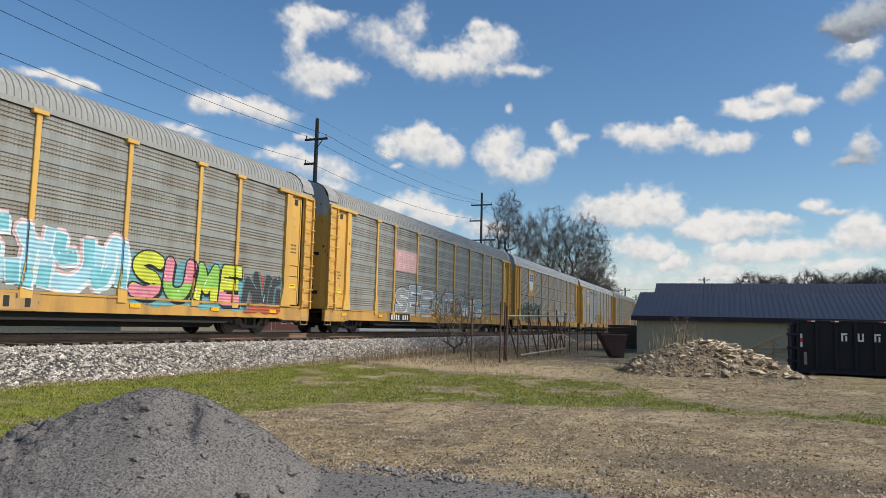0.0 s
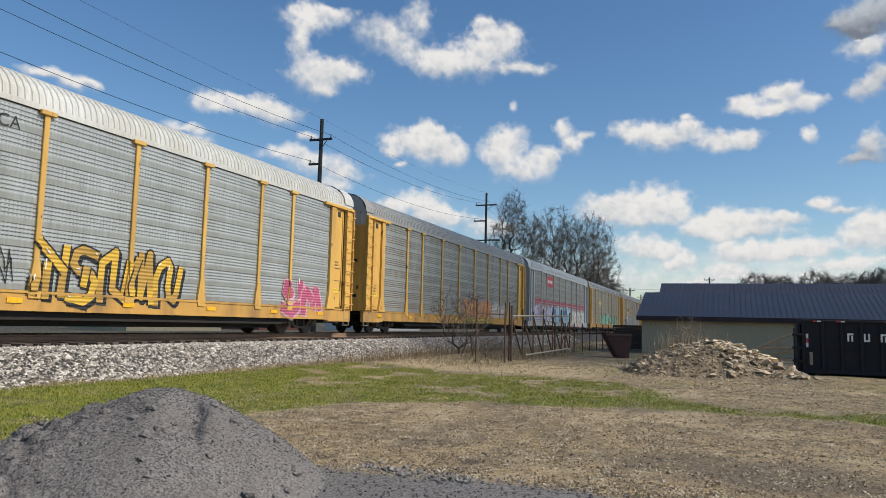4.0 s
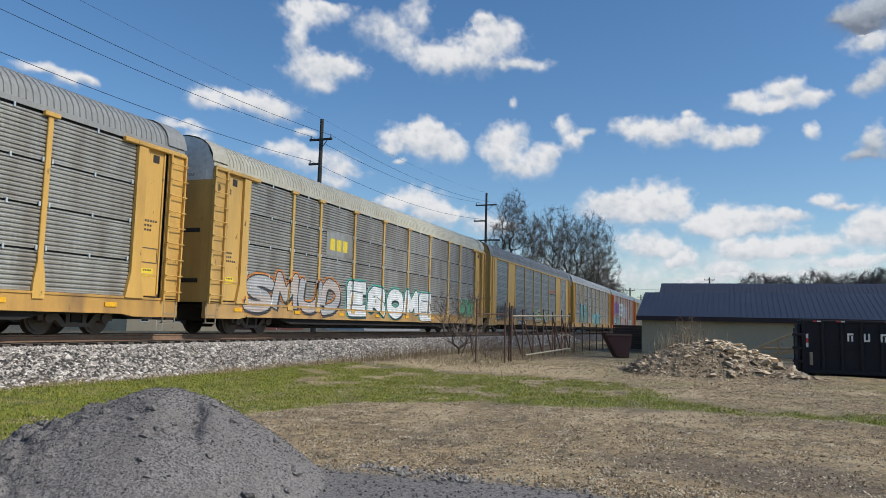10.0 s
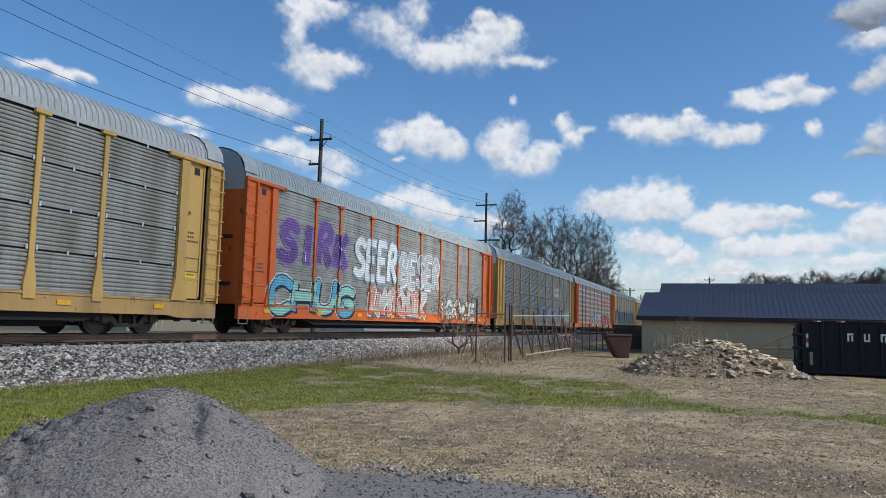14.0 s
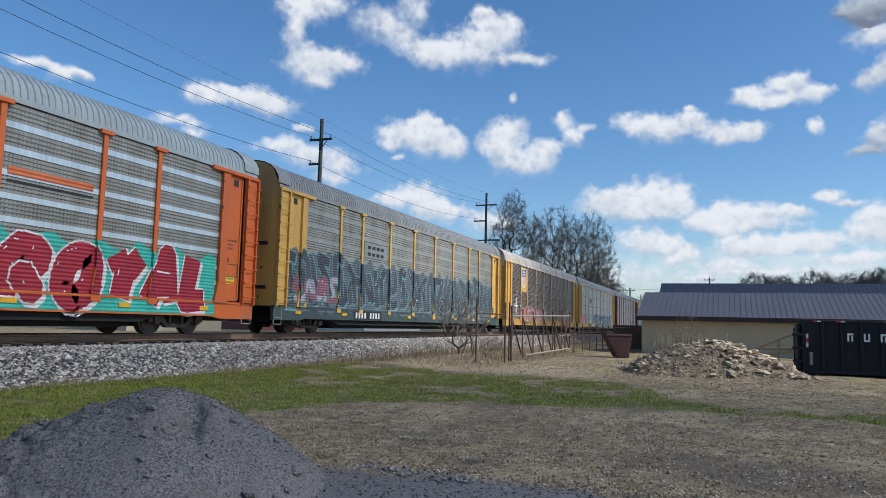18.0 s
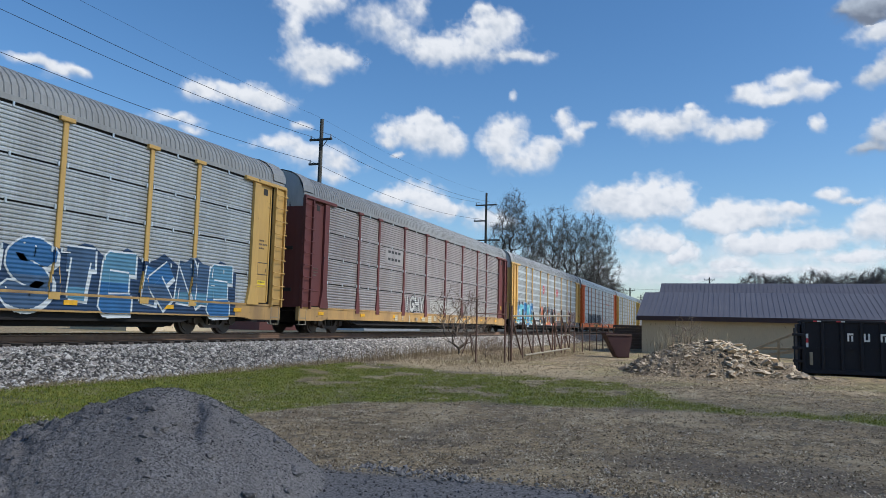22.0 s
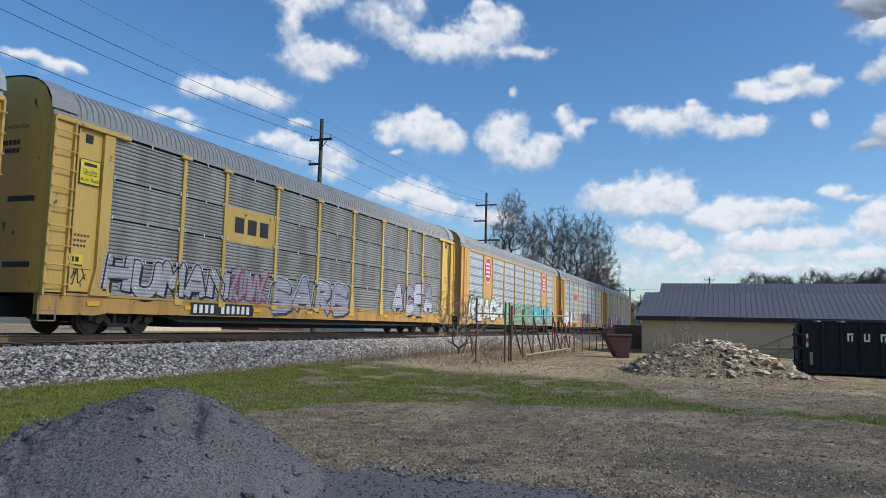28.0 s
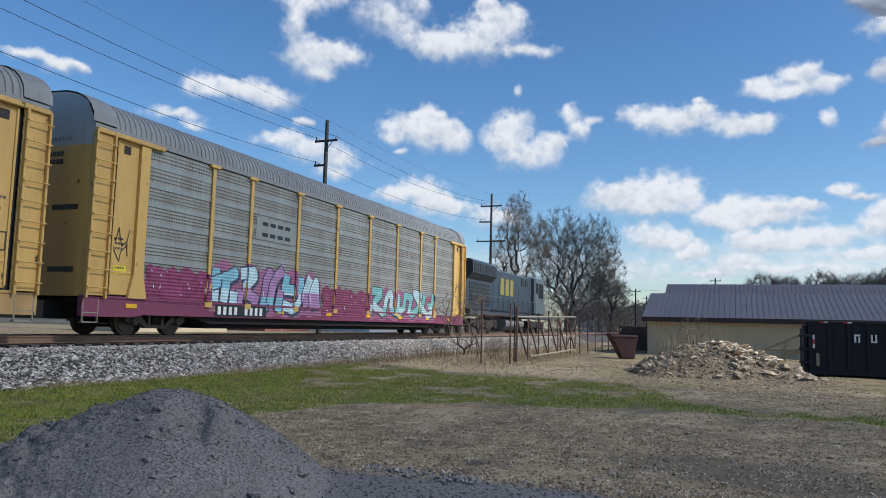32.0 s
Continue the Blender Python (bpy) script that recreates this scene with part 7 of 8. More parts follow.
for i in range(64):
    u, v = rr.uniform(-0.1, 3.2), rr.uniform(-1.2, 0.35)
    x, y = RX + u * 0.358 + v * 0.934, RY - u * 0.934 + v * 0.358
    s = rr.uniform(0.14, 0.28)
    put("concrete_slab", SLAB[i % 7], rubble, Matrix.Translation((x, y, rubble_z(x, y) + 0.05)) @ Euler((rr.uniform(-0.5, 0.5), rr.uniform(-0.2, 0.7), rr.uniform(-0.5, 0.9))).to_matrix().to_4x4() @ Matrix.Diagonal((s * 1.4, s, s * 0.42, 1)))
spots = []
for _ in range(2600):
    u, v = rng.uniform(-3.4, 4.2), rng.uniform(-2.4, 1.0)
    x, y = RX + u * 0.358 + v * 0.934, RY - u * 0.934 + v * 0.358
    spots.append((x, y, rubble_z(x, y) + 0.01))
tagged(scatter("rubble_bits", spots, 0.02, 0.075, CONC), "small broken bits of concrete", "rubble", kind="stuff")
DEADWEED = speckled("dead_weed", [(0.08, 0.058, 0.036), (0.30, 0.225, 0.135), (0.16, 0.118, 0.072), (0.44, 0.35, 0.22)], 0.8)
weeds = []
for _ in range(240):
    u, v = rng.normal(-0.8, 0.75), rng.normal(0.2, 0.4)
    x, y = RX + u * 0.358 + v * 0.934, RY - u * 0.934 + v * 0.358
    weeds.append((x, y, rubble_z(x, y) - 0.02))
for _ in range(1500):
    u, v = rng.uniform(-3.2, 3.0), rng.normal(-1.5, 0.5)
    x, y = RX + u * 0.358 + v * 0.934, RY - u * 0.934 + v * 0.358
    weeds.append((x, y, rubble_z(x, y) - 0.02))
blades("dead_weeds", weeds[:240], 0.25, 0.95, 0.006, 0.5, STRAW, 5, "tall dead weeds on the rubble", "weeds")
blades("weed_tufts", weeds[240:], 0.05, 0.24, 0.006, 0.9, DEADWEED, 6, "dead weeds at the foot of the rubble", "weeds")

# lumber behind the rubble
LUMBER = plain("raw_lumber", (0.56, 0.41, 0.23), 0.7, dirt=(0.25, 0.16, 0.09), amount=0.35)
frame_ = tagged(new("wooden_truss"), "raw wooden roof truss lying on edge beside the dumpster", "truss")
frame_.matrix_basis = pose(34.6, -0.9, -1.12, 0, 0, -88)
for x0, z0, x1, z1 in ((0.2, 0.83, 2.9, 2.05), (0.2, 0.1, 2.9, 0.1), (0.4, 0.92, 2.9, 0.90), (1.2, 0.12, 1.25, 1.3), (0.6, 0.62, 2.9, 0.98), (1.9, 0.15, 2.0, 1.6)):
    d = Vector((x1 - x0, 0, z1 - z0))
    bm = boxed((0, d.length, -0.02, 0.02, -0.055, 0.055), bevel=0.006)
    ob = part("board", bm, LUMBER, frame_)
    ob.matrix_basis = Matrix.Translation((x0, 0.04 * (z0 > z1), z0)) @ Matrix.Rotation(-math.atan2(d.z, d.x), 4, "Y")

# stack of old ties
stack = tagged(new("tie_stack"), "dark stack of old railway ties", "timber stack")
stack.matrix_basis = pose(60.0, 7.2, -1.1, 0, 0, -85)
OLDTIE = plain("old_tie_wood", (0.115, 0.082, 0.062), 0.9, dirt=(0.05, 0.04, 0.034), amount=0.6, bump=0.5)
tm = mesh_of("old_tie", boxed((-1.3, 1.3, -0.11, 0.11, 0, 0.2), bevel=0.015), OLDTIE)
for k in range(9):
    for j in range(3):
        put("old_tie", tm, stack, pose(random.uniform(-0.1, 0.1) + 0.3, j * 0.27, k * 0.206 + 0.02, 0, 0, random.uniform(-2, 2)))


# ---- fence ----
fence = tagged(new("pipe_fence"), "rusty iron pipe fence with leaning braces", "fence")


def pipe(name, pts, r, parent, mt=RUST):
    bm = bmesh.new()
    tube(bm, pts, r, sides=8)
    return part(name, bm, mt, parent)


gz = lambda x, y: ground_z(x, y) - 0.05
for x, y, h, r in ((29.65, 9.79, 2.75, 0.035), (30.64, 8.82, 2.65, 0.04), (32.3, 9.0, 2.55, 0.055), (32.35, 9.12, 2.7, 0.03)):
    pipe("post", [(x, y, gz(x, y)), (x + 0.02, y, gz(x, y) + h)], r, fence)
pipe("cross_bar", [(29.65, 9.79, 0.98), (30.64, 8.82, 0.98)], 0.025, fence)
gate = tagged(new("pipe_gate"), "sagging rusty pipe gate with slanting braces", "gate")
g0, g1 = Vector((32.3, 9.0, 0.0)), Vector((39.9, 7.85, 0.0))
for k in range(7):
    q = g0.lerp(g1, k / 6)
    zt, zb = 0.94 + 0.16 * k / 6, -0.88 + 0.22 * k / 6
    pipe("upright", [(q.x, q.y, zb - (0.15 if k % 2 else 0)), (q.x, q.y, zt + (0.32 if k % 2 else 0.18))], 0.032, gate)
    if k < 6:
        q2 = g0.lerp(g1, (k + 0.92) / 6)
        pipe("brace", [(q.x, q.y, zt - 0.05), (q2.x, q2.y, zb + 0.05)], 0.038, gate)
pipe("top_rail", [(g0.x, g0.y, 0.94), (g1.x, g1.y, 1.10)], 0.038, gate, STEP)
pipe("bottom_rail", [(g0.x + 1.6, g0.y - 0.24, -0.86), (g1.x, g1.y, -0.64)], 0.045, gate, STEP)
pipe("mid_rail", [(38.3, 8.1, 0.05), (g1.x, g1.y, 0.08)], 0.035, gate, STEP)
pipe("brace", [(38.5, 8.07, -0.6), (g1.x, g1.y, 0.9)], 0.035, gate)
wire_fence = tagged(new("wire_fence"), "low rusty posts with sagging wire", "fence")
for k in range(9):
    x, y = 41.5 + k * 2.6, 9.0 - 0.05 * k
    pipe("post", [(x, y, gz(x, y)), (x, y, gz(x, y) + 1.9)], 0.04, wire_fence)
for z in (-0.4, 0.05, 0.5):
    pipe("wire", [(41.5 + k * 2.6, 9.0 - 0.05 * k, z - 0.05 * (k % 2)) for k in range(9)], 0.012, wire_fence)
stand = tagged(new("survey_stand"), "thin rusty tripod stand beside the track", "stand")
for a in range(3):
    pipe("leg", [(34.2, 11.6, 0.05), (34.2 + 0.45 * math.cos(a * 2.1), 11.6 + 0.45 * math.sin(a * 2.1), -1.05)], 0.02, stand)

brush = []
for _ in range(5200):
    k = rng.rand()
    if k < 0.6:
        x, y = 21 + 24 * rng.rand(), 12.75 + rng.normal(0, 0.35)
        keep = smooth(x, 21, 27)
    elif k < 0.85:
        x, y = 31 + 10 * rng.rand(), 9.6 + rng.normal(0, 0.8)
        keep = 0.5
    else:
        x, y = 40 + 18 * rng.rand(), 9.2 + rng.normal(0, 0.9)
        keep = 1
    if rng.rand() < keep * smooth(noise.noise((x * 0.8, y * 0.8, 95)), -0.35, 0.25):
        brush.append((x, y, ground_z(x, y) - 0.02))
blades("fence_brush", brush, 0.2, 0.75, 0.0055, 0.6, DEADWEED, 10, "grey-brown brush of dead stems between fence and ballast", "weeds")

far_weeds = []
for _ in range(9000):
    x, y = -12 + 130 * rng.rand(), 20.2 + 2.4 * rng.rand()
    far_weeds.append((x, y, ground_z(x, y) - 0.02))
blades("trackside_weeds", far_weeds, 0.35, 0.95, 0.016, 0.7, DEADWEED, 9, "tall dead weeds beyond the track", "weeds")

# ---- poles and wires ----
POLE = plain("weathered_pole", (0.055, 0.055, 0.047), 0.9, dirt=(0.03, 0.03, 0.027), amount=0.5, streak=True, bump=0.4)
CERAMIC = plain("insulator_grey", (0.22, 0.22, 0.23), 0.3, amount=0.1)


def utility_pole(x, y, top, arms, base=-1.1):
    p = tagged(new("utility_pole"), "weathered wooden utility pole with crossarms", "utility pole", "poles along the track")
    p.matrix_basis = pose(x, y, base)
    bm = bmesh.new()
    tube(bm, [(0, 0, -0.3), (0, 0, (top - base) * 0.5), (0.02, 0, top - base)], 0.19, 0.12, sides=10)
    part("shaft", bm, POLE, p)
    for z, y0, y1 in arms:
        arm = part("crossarm", boxed((-0.09, 0.03, y0, y1, z - base - 0.07, z - base + 0.07), bevel=0.012), POLE, p)
        for yy in (y0 + 0.1, y1 - 0.1):
            bm = bmesh.new()
            tube(bm, [(-0.03, yy, z - base + 0.07), (-0.03, yy, z - base + 0.30)], 0.05, 0.035, sides=8)
            part("insulator", bm, CERAMIC, arm)
        bm = bmesh.new()
        tube(bm, [(-0.05, 0.0, z - base - 0.7), (-0.05, y0 * 0.6, z - base - 0.06)], 0.025)
        part("brace", bm, POLE, arm)
    return p


utility_pole(5.4, 25, 13.9, [(12.45, -0.85, 0.85), (10.75, -0.1, 0.85)])
utility_pole(41.9, 25, 13.95, [(12.55, -0.85, 0.85), (10.9, -0.1, 0.85)])
utility_pole(78.4, 25, 15.4, [(14.0, -1.25, 1.25), (12.2, -0.1, 1.4), (10.0, -1.7, 1.7)])
utility_pole(152, 25, 15.0, [(13.6, -1.25, 1.25)])
utility_pole(149, 2.6, 10.6, [(10.1, -1.0, 1.0)])
utility_pole(150, 17.5, 8.6, [(8.1, -1.0, 1.0)])
utility_pole(190, 19.5, 9.0, [(8.4, -1.0, 1.0)])
WIRE = plain("wire_black", (0.03, 0.03, 0.03), 0.5, amount=0.1, bump=0)


def wire(a, b, sag, r=0.013):
    bm = bmesh.new()
    pts = [Vector(a).lerp(Vector(b), k / 16) - Vector((0, 0, sag * 4 * (k / 16) * (1 - k / 16))) for k in range(17)]
    tube(bm, pts, r, sides=4, cap=False)
    me = mesh_of("overhead_wire", bm, WIRE)
    return tagged(put("overhead_wire", me), "thin black overhead power line", "power line", "overhead wires")


for y, z, z2 in ((24.25, 12.8, 14.3), (25.75, 12.8, 14.3), (25.75, 11.15, 12.45)):
    wire((5.4, y, z), (41.9, y, z), 0.75)
    wire((41.9, y, z), (78.4, y, z2), 0.75)
    wire((78.4, y, z2), (152, y, 13.9), 1.6)
wire((5.4, 25, 14.0), (41.9, 25, 14.0), 0.4, 0.006)
wire((41.9, 25, 14.0), (78.4, 25, 15.4), 0.5, 0.006)
wire((150, 17.5, 8.4), (149, 2.6, 10.2), 0.8)

# ---- trees ----
BARK = plain("bark", (0.075, 0.063, 0.052), 0.95, dirt=(0.03, 0.025, 0.022), amount=0.5, bump=0.5)
TWIG = plain("twigs", (0.16, 0.132, 0.105), 0.9, dirt=(0.08, 0.064, 0.05), amount=0.4, bump=0)


def crown_tree(name, label, trunk_h, balls, n, seed, trunk_r, twigs=5, twig_len=0.9, thin=0.014, lean=(0, 0), group="", step=1.3, twig_mat=None):
    """A leafless tree: limbs reach out for points spread through the crown's lobes, thick where many branches meet, with fine twigs at the tips.
    balls: the lobes, as centre and half sizes."""
    r = np.random.RandomState(seed)
    pts = [(0, 0, -0.4), (lean[0] * 0.4, lean[1] * 0.4, trunk_h * 0.5), (lean[0], lean[1], trunk_h)]
    up = [-1, 0, 1]
    vol = np.array([b[3] * b[4] * b[5] for b in balls])
    goals = []
    for b in r.choice(len(balls), n, p=vol / vol.sum()):
        c = balls[b]
        d = r.normal(size=3)
        d /= np.linalg.norm(d)
        goals.append(np.array(c[:3]) + d * np.array(c[3:]) * r.rand() ** 0.42)
    goals.sort(key=lambda g: np.linalg.norm(g - np.array(pts[2])))
    arr = np.zeros((n * 14 + 10, 3))
    arr[:3] = pts
    m = 3
    parent = np.full(len(arr), -1)
    parent[1], parent[2] = 0, 1
    path = np.zeros(len(arr))
    for g in goals:
        d = np.linalg.norm(arr[2:m] - g, axis=1) + 1.1 * np.maximum(0, arr[2:m, 2] - g[2]) + 0.42 * path[2:m]
        k = 2 + int(np.argmin(d))
        p = arr[k].copy()
        span = np.linalg.norm(g - p)
        nn = min(12, max(1, int(span / step)))
        side = r.normal(0, 0.045, 3) * span
        last = k
        for q in range(1, nn + 1):
            t = q / nn
            arr[m] = p + (g - p) * t + side * math.sin(math.pi * t) + np.array([0, 0, 0.10 * span * math.sin(math.pi * t)]) + r.normal(0, 0.03, 3) * step
            parent[m] = last
            path[m] = path[last] + np.linalg.norm(arr[m] - arr[last])
            last = m
            m += 1
    load = np.zeros(m)
    for k in range(m - 1, 0, -1):
        load[k] = max(load[k], 1)
        load[parent[k]] += load[k]
    power = math.log(trunk_r / thin) / math.log(load[1])
    rad = thin * np.maximum(1, load) ** power
    tree = tagged(new(name), label, "tree", group)
    wood, fine = bmesh.new(), bmesh.new()
    for k in range(1, m):
        a, b = Vector(arr[parent[k]]), Vector(arr[k])
        if (b - a).length < 1e-4:
            continue
        big = rad[k]
        tube(wood if big > thin * 2.2 else fine, [a, b], min(rad[parent[k]], big * 1.35), big, sides=8 if big > 0.12 else (5 if big > 0.05 else 3), cap=False)
    part("trunk", wood, BARK, tree)
    crown = mesh_of("crown", fine)
    tips = np.array([k for k in range(3, m) if load[k] <= 6])
    tips = np.repeat(tips, twigs)
    d0 = arr[tips] - arr[parent[tips]]
    d0 /= np.maximum(1e-4, np.linalg.norm(d0, axis=1))[:, None]
    k = len(tips)
    d = d0 * 0.8 + r.normal(0, 0.72, (k, 3)) + np.array([0, 0, 0.2])
    d /= np.linalg.norm(d, axis=1)[:, None]
    a = arr[tips] - (arr[tips] - arr[parent[tips]]) * r.rand(k)[:, None]
    ln = (twig_len * r.uniform(0.35, 1.15, k))[:, None]
    u = np.cross(d, r.normal(size=(k, 3)))
    u /= np.linalg.norm(u, axis=1)[:, None]
    w = np.cross(d, u)
    q = thin * 0.62
    bend = r.normal(0, 0.12, (k, 3)) * ln
    v = np.stack([a + u * q, a - u * q * 0.5 + w * q * 0.87, a - u * q * 0.5 - w * q * 0.87, a + d * ln * 0.55 + bend + u * q * 0.6, a + d * ln * 0.55 + bend - u * q * 0.6, a + d * ln], 1)
    base = np.array([co for vert in crown.vertices for co in vert.co]).reshape(-1, 3)
    faces = [list(p.vertices) for p in crown.polygons]
    tri = np.array([(0, 1, 3), (1, 4, 3), (1, 2, 4), (2, 0, 3), (2, 3, 4), (3, 4, 5)])
    faces += (tri[None] + (len(base) + 6 * np.arange(k))[:, None, None]).reshape(-1, 3).tolist()
    me = bpy.data.meshes.new("crown")
    me.from_pydata(np.concatenate([base, v.reshape(-1, 3)]).tolist(), [], faces)
    me.materials.append(twig_mat or TWIG)
    put("crown", me, tree)
    return tree


t = crown_tree("bare_tree", "tall slender leafless tree behind the track", 4.0, [(0, -0.2, 15.2, 2.6, 2.0, 4.4), (0.5, 1.6, 11.5, 2.0, 2.0, 4), (0.3, -2.6, 12.8, 2, 2.4, 3.6), (0, 0.3, 8, 1.5, 2.5, 3)], 900, 3, 0.44, twigs=24, twig_len=1.2, thin=0.0085)
t.matrix_basis = pose(92, 26.0, -1.1)
t = crown_tree("bare_tree", "broad leafless tree with a dense grey twig crown", 3.5, [(0, 1.5, 15.5, 6.2, 5.0, 7.8), (1, -4.0, 15.2, 5.6, 5.0, 6.6), (0, 5.5, 11.5, 4, 3.0, 5.5), (0, -1, 9, 5, 6, 5), (1, -6.5, 11.5, 4.5, 3.6, 4.5)], 2300, 5, 0.95, twigs=30, twig_len=1.4, thin=0.010)
t.matrix_basis = pose(128, 26.2, -1.1)
t = crown_tree("bare_tree", "leafless tree with low drooping limbs", 2.5, [(0, 1.5, 10.5, 4, 3.5, 4.0), (0, -1.6, 8.6, 4, 3, 2.6), (0, 4, 9, 3, 3, 4)], 800, 9, 0.55, twigs=24, twig_len=1.4, thin=0.011)
t.matrix_basis = pose(150, 22.5, -1.1)
t = crown_tree("bare_tree", "small leafless tree beside the track", 2.0, [(0, 0, 6.5, 3, 3, 4.5)], 200, 12, 0.2, twigs=6, thin=0.022)
t.matrix_basis = pose(176, 25, -1.1)
sap = crown_tree("sapling", "slender leafless sapling beside the track", 2.5, [(0, 0, 6, 1.0, 1.0, 3.6)], 50, 15, 0.08, twigs=5, thin=0.016, group="saplings by the track")
sap.matrix_basis = pose(150, 23, -1.1)
for k in range(12):
    copy_thing(sap, pose(120 + k * 11 + random.uniform(-3, 3), 22.0 + random.uniform(-1, 2), -1.1, 0, 0, k * 47))
# twig colour paled for distance: the haze is mixed into it
HAZETWIG = plain("far_twigs", (0.17, 0.145, 0.125), 0.9, dirt=(0.12, 0.10, 0.09), amount=0.4, bump=0)
far = crown_tree("far_tree", "distant leafless tree in a row behind the buildings", 3.0, [(0, 0, 12.0, 5.5, 5.0, 5.6), (2, 1, 8, 5, 5, 4)], 300, 21, 0.45, twig_mat=HAZETWIG, twigs=26, twig_len=2.0, thin=0.036, group="distant trees")
far.matrix_basis = pose(212, -8, -1.1)
far2 = crown_tree("far_tree", "distant leafless tree in a row behind the buildings", 3.0, [(0, 0, 11.5, 4.8, 5.4, 5.2), (-2, 2, 8, 4, 5, 4)], 300, 25, 0.45, twig_mat=HAZETWIG, twigs=26, twig_len=2.0, thin=0.036, group="distant trees")
far2.matrix_basis = pose(216, -13, -1.1)
for k in range(22):
    copy_thing(far if k % 2 else far2, pose(214 + random.uniform(-8, 22), -5.5 - k * 3.4, -1.1, 0, 0, k * 67) @ Matrix.Diagonal((1, 1, random.uniform(0.84, 1.0) + 0.016 * min(k, 12), 1)))
BUSHTWIG = plain("bush_twigs", (0.20, 0.155, 0.12), 0.9, dirt=(0.12, 0.09, 0.07), amount=0.4, bump=0)
bush = crown_tree("bush", "leafless grey bush beside the ballast", 0.25, [(0, 0, 1.6, 1.5, 1.3, 1.4)], 190, 31, 0.045, twigs=6, twig_len=0.4, thin=0.0075, step=0.25, twig_mat=BUSHTWIG)
bush.matrix_basis = pose(35.3, 12.55, -1.02) @ Matrix.Scale(1.2, 4)
for k in range(11):
    copy_thing(far2 if k % 2 else far, pose(238 + random.uniform(-8, 26), 14 + k * 3.3, -1.1, 0, 0, k * 71) @ Matrix.Diagonal((1, 1, random.uniform(0.45, 0.8), 1)))
for k in range(16):
    copy_thing(bush, pose(96 + k * 7.5, 22.3 + random.uniform(-0.6, 1.5), -1.1, 0, 0, k * 59) @ Matrix.Scale(random.uniform(1.5, 2.3), 4))
small = crown_tree("bush", "low leafless bush at the fence", 0.15, [(0, 0, 0.7, 0.9, 0.8, 0.6)], 80, 33, 0.02, twigs=5, twig_len=0.28, thin=0.006, step=0.2, twig_mat=BUSHTWIG)
small.matrix_basis = pose(38.5, 11.8, -1.05)
for x, y, s in ((44, 11.6, 1.1), (52, 11.2, 1.2), (29.8, 1.4, 0.9), (33.5, 10.6, 0.7), (58, 11, 1.3)):
    copy_thing(small, pose(x, y, (rubble_z(x, y) if y < 3 else -1.05) - 0.02, 0, 0, x * 30))

# ---- beyond the track ----
PALE = plain("pale_siding", (0.55, 0.56, 0.56), 0.6, amount=0.2, dirt=(0.4, 0.4, 0.38))
BRICKRED = plain("dull_red_wall", (0.22, 0.08, 0.06), 0.8, amount=0.3)
ops = [("window", 2, 3.2, 1.1, 2.2), ("door", 4.4, 5.4, 0.05, 2.1), ("window", 7, 8.4, 1.1, 2.2), ("window", 10, 11.4, 1.1, 2.2)]
for lab, x, y, ln, wm, rm in (("white low house beyond the track", 34, 62, 13, PALE, METALROOF), ("pale shop building beyond the track", 62, 60, 16, CREAM, ROOF["grey"]),
                              ("dull red house beyond the track", 92, 64, 12, BRICKRED, ROOF["dark"]), ("white warehouse beyond the track", 118, 60, 26, PALE, ROOF["white"]),
                              ("white house at the far end of the track", 215, 33, 14, PALE, ROOF["grey"])):
    barn("house", lab, x, y, ln, 8, 2.8, 4.6, 0, wm, rm, WHITE, ribs=False, openings=ops)
NEEDLE = speckled("needles", [(0.015, 0.03, 0.014), (0.03, 0.05, 0.022), (0.045, 0.065, 0.03)], 0.8)
spruce = tagged(new("spruce"), "small dark green spruce beyond the track", "tree")
spruce.matrix_basis = pose(24.5, 41, -1.05)
bm = bmesh.new()
tube(bm, [(0, 0, 0), (0, 0, 4.6)], 0.1, 0.02)
part("trunk", bm, BARK, spruce)
rr = random.Random(4)
bm = bmesh.new()
for i in range(900):
    z = 4.6 * rr.random() ** 1.4
    r = 1.5 * (1 - z / 4.7) * rr.uniform(0.4, 1.0)
    a = rr.uniform(0, 6.28)
    c0 = Vector((r * math.cos(a), r * math.sin(a), z + 0.2))
    d = Vector((math.cos(a), math.sin(a), -0.35)) * 0.28
    s = Vector((-math.sin(a), math.cos(a), 0)) * 0.09
    bm.faces.new([bm.verts.new(q) for q in (c0 - s, c0 + s, c0 + d + s * 0.3, c0 + d - s * 0.3)])
part("crown", bm, NEEDLE, spruce)

# ---- clouds ----
m = bpy.data.materials.new("cloud_vapour")
m.use_nodes = True
nt = m.node_tree
nt.nodes.clear()
out = nt.nodes.new("ShaderNodeOutputMaterial")
dens, lit = nt.nodes.new("ShaderNodeAttribute"), nt.nodes.new("ShaderNodeAttribute")
dens.attribute_name, lit.attribute_name = "vapour", "lit"
g = grain(nt, 0.012, 8.0)
g2 = grain(nt, 0.004, 6.0)
add = nt.nodes.new("ShaderNodeMath")
add.operation = "MULTIPLY_ADD"
add.inputs[1].default_value = 0.85
nt.links.new(g, add.inputs[0])
nt.links.new(dens.outputs["Fac"], add.inputs[2])
alpha = nt.nodes.new("ShaderNodeMapRange")
alpha.interpolation_type = "SMOOTHSTEP"
alpha.inputs[1].default_value, alpha.inputs[2].default_value = 0.44, 1.55
nt.links.new(add.outputs[0], alpha.inputs[0])
br = nt.nodes.new("ShaderNodeMath")
br.operation = "MULTIPLY_ADD"
br.inputs[1].default_value = 0.55
nt.links.new(g2, br.inputs[0])
nt.links.new(lit.outputs["Fac"], br.inputs[2])
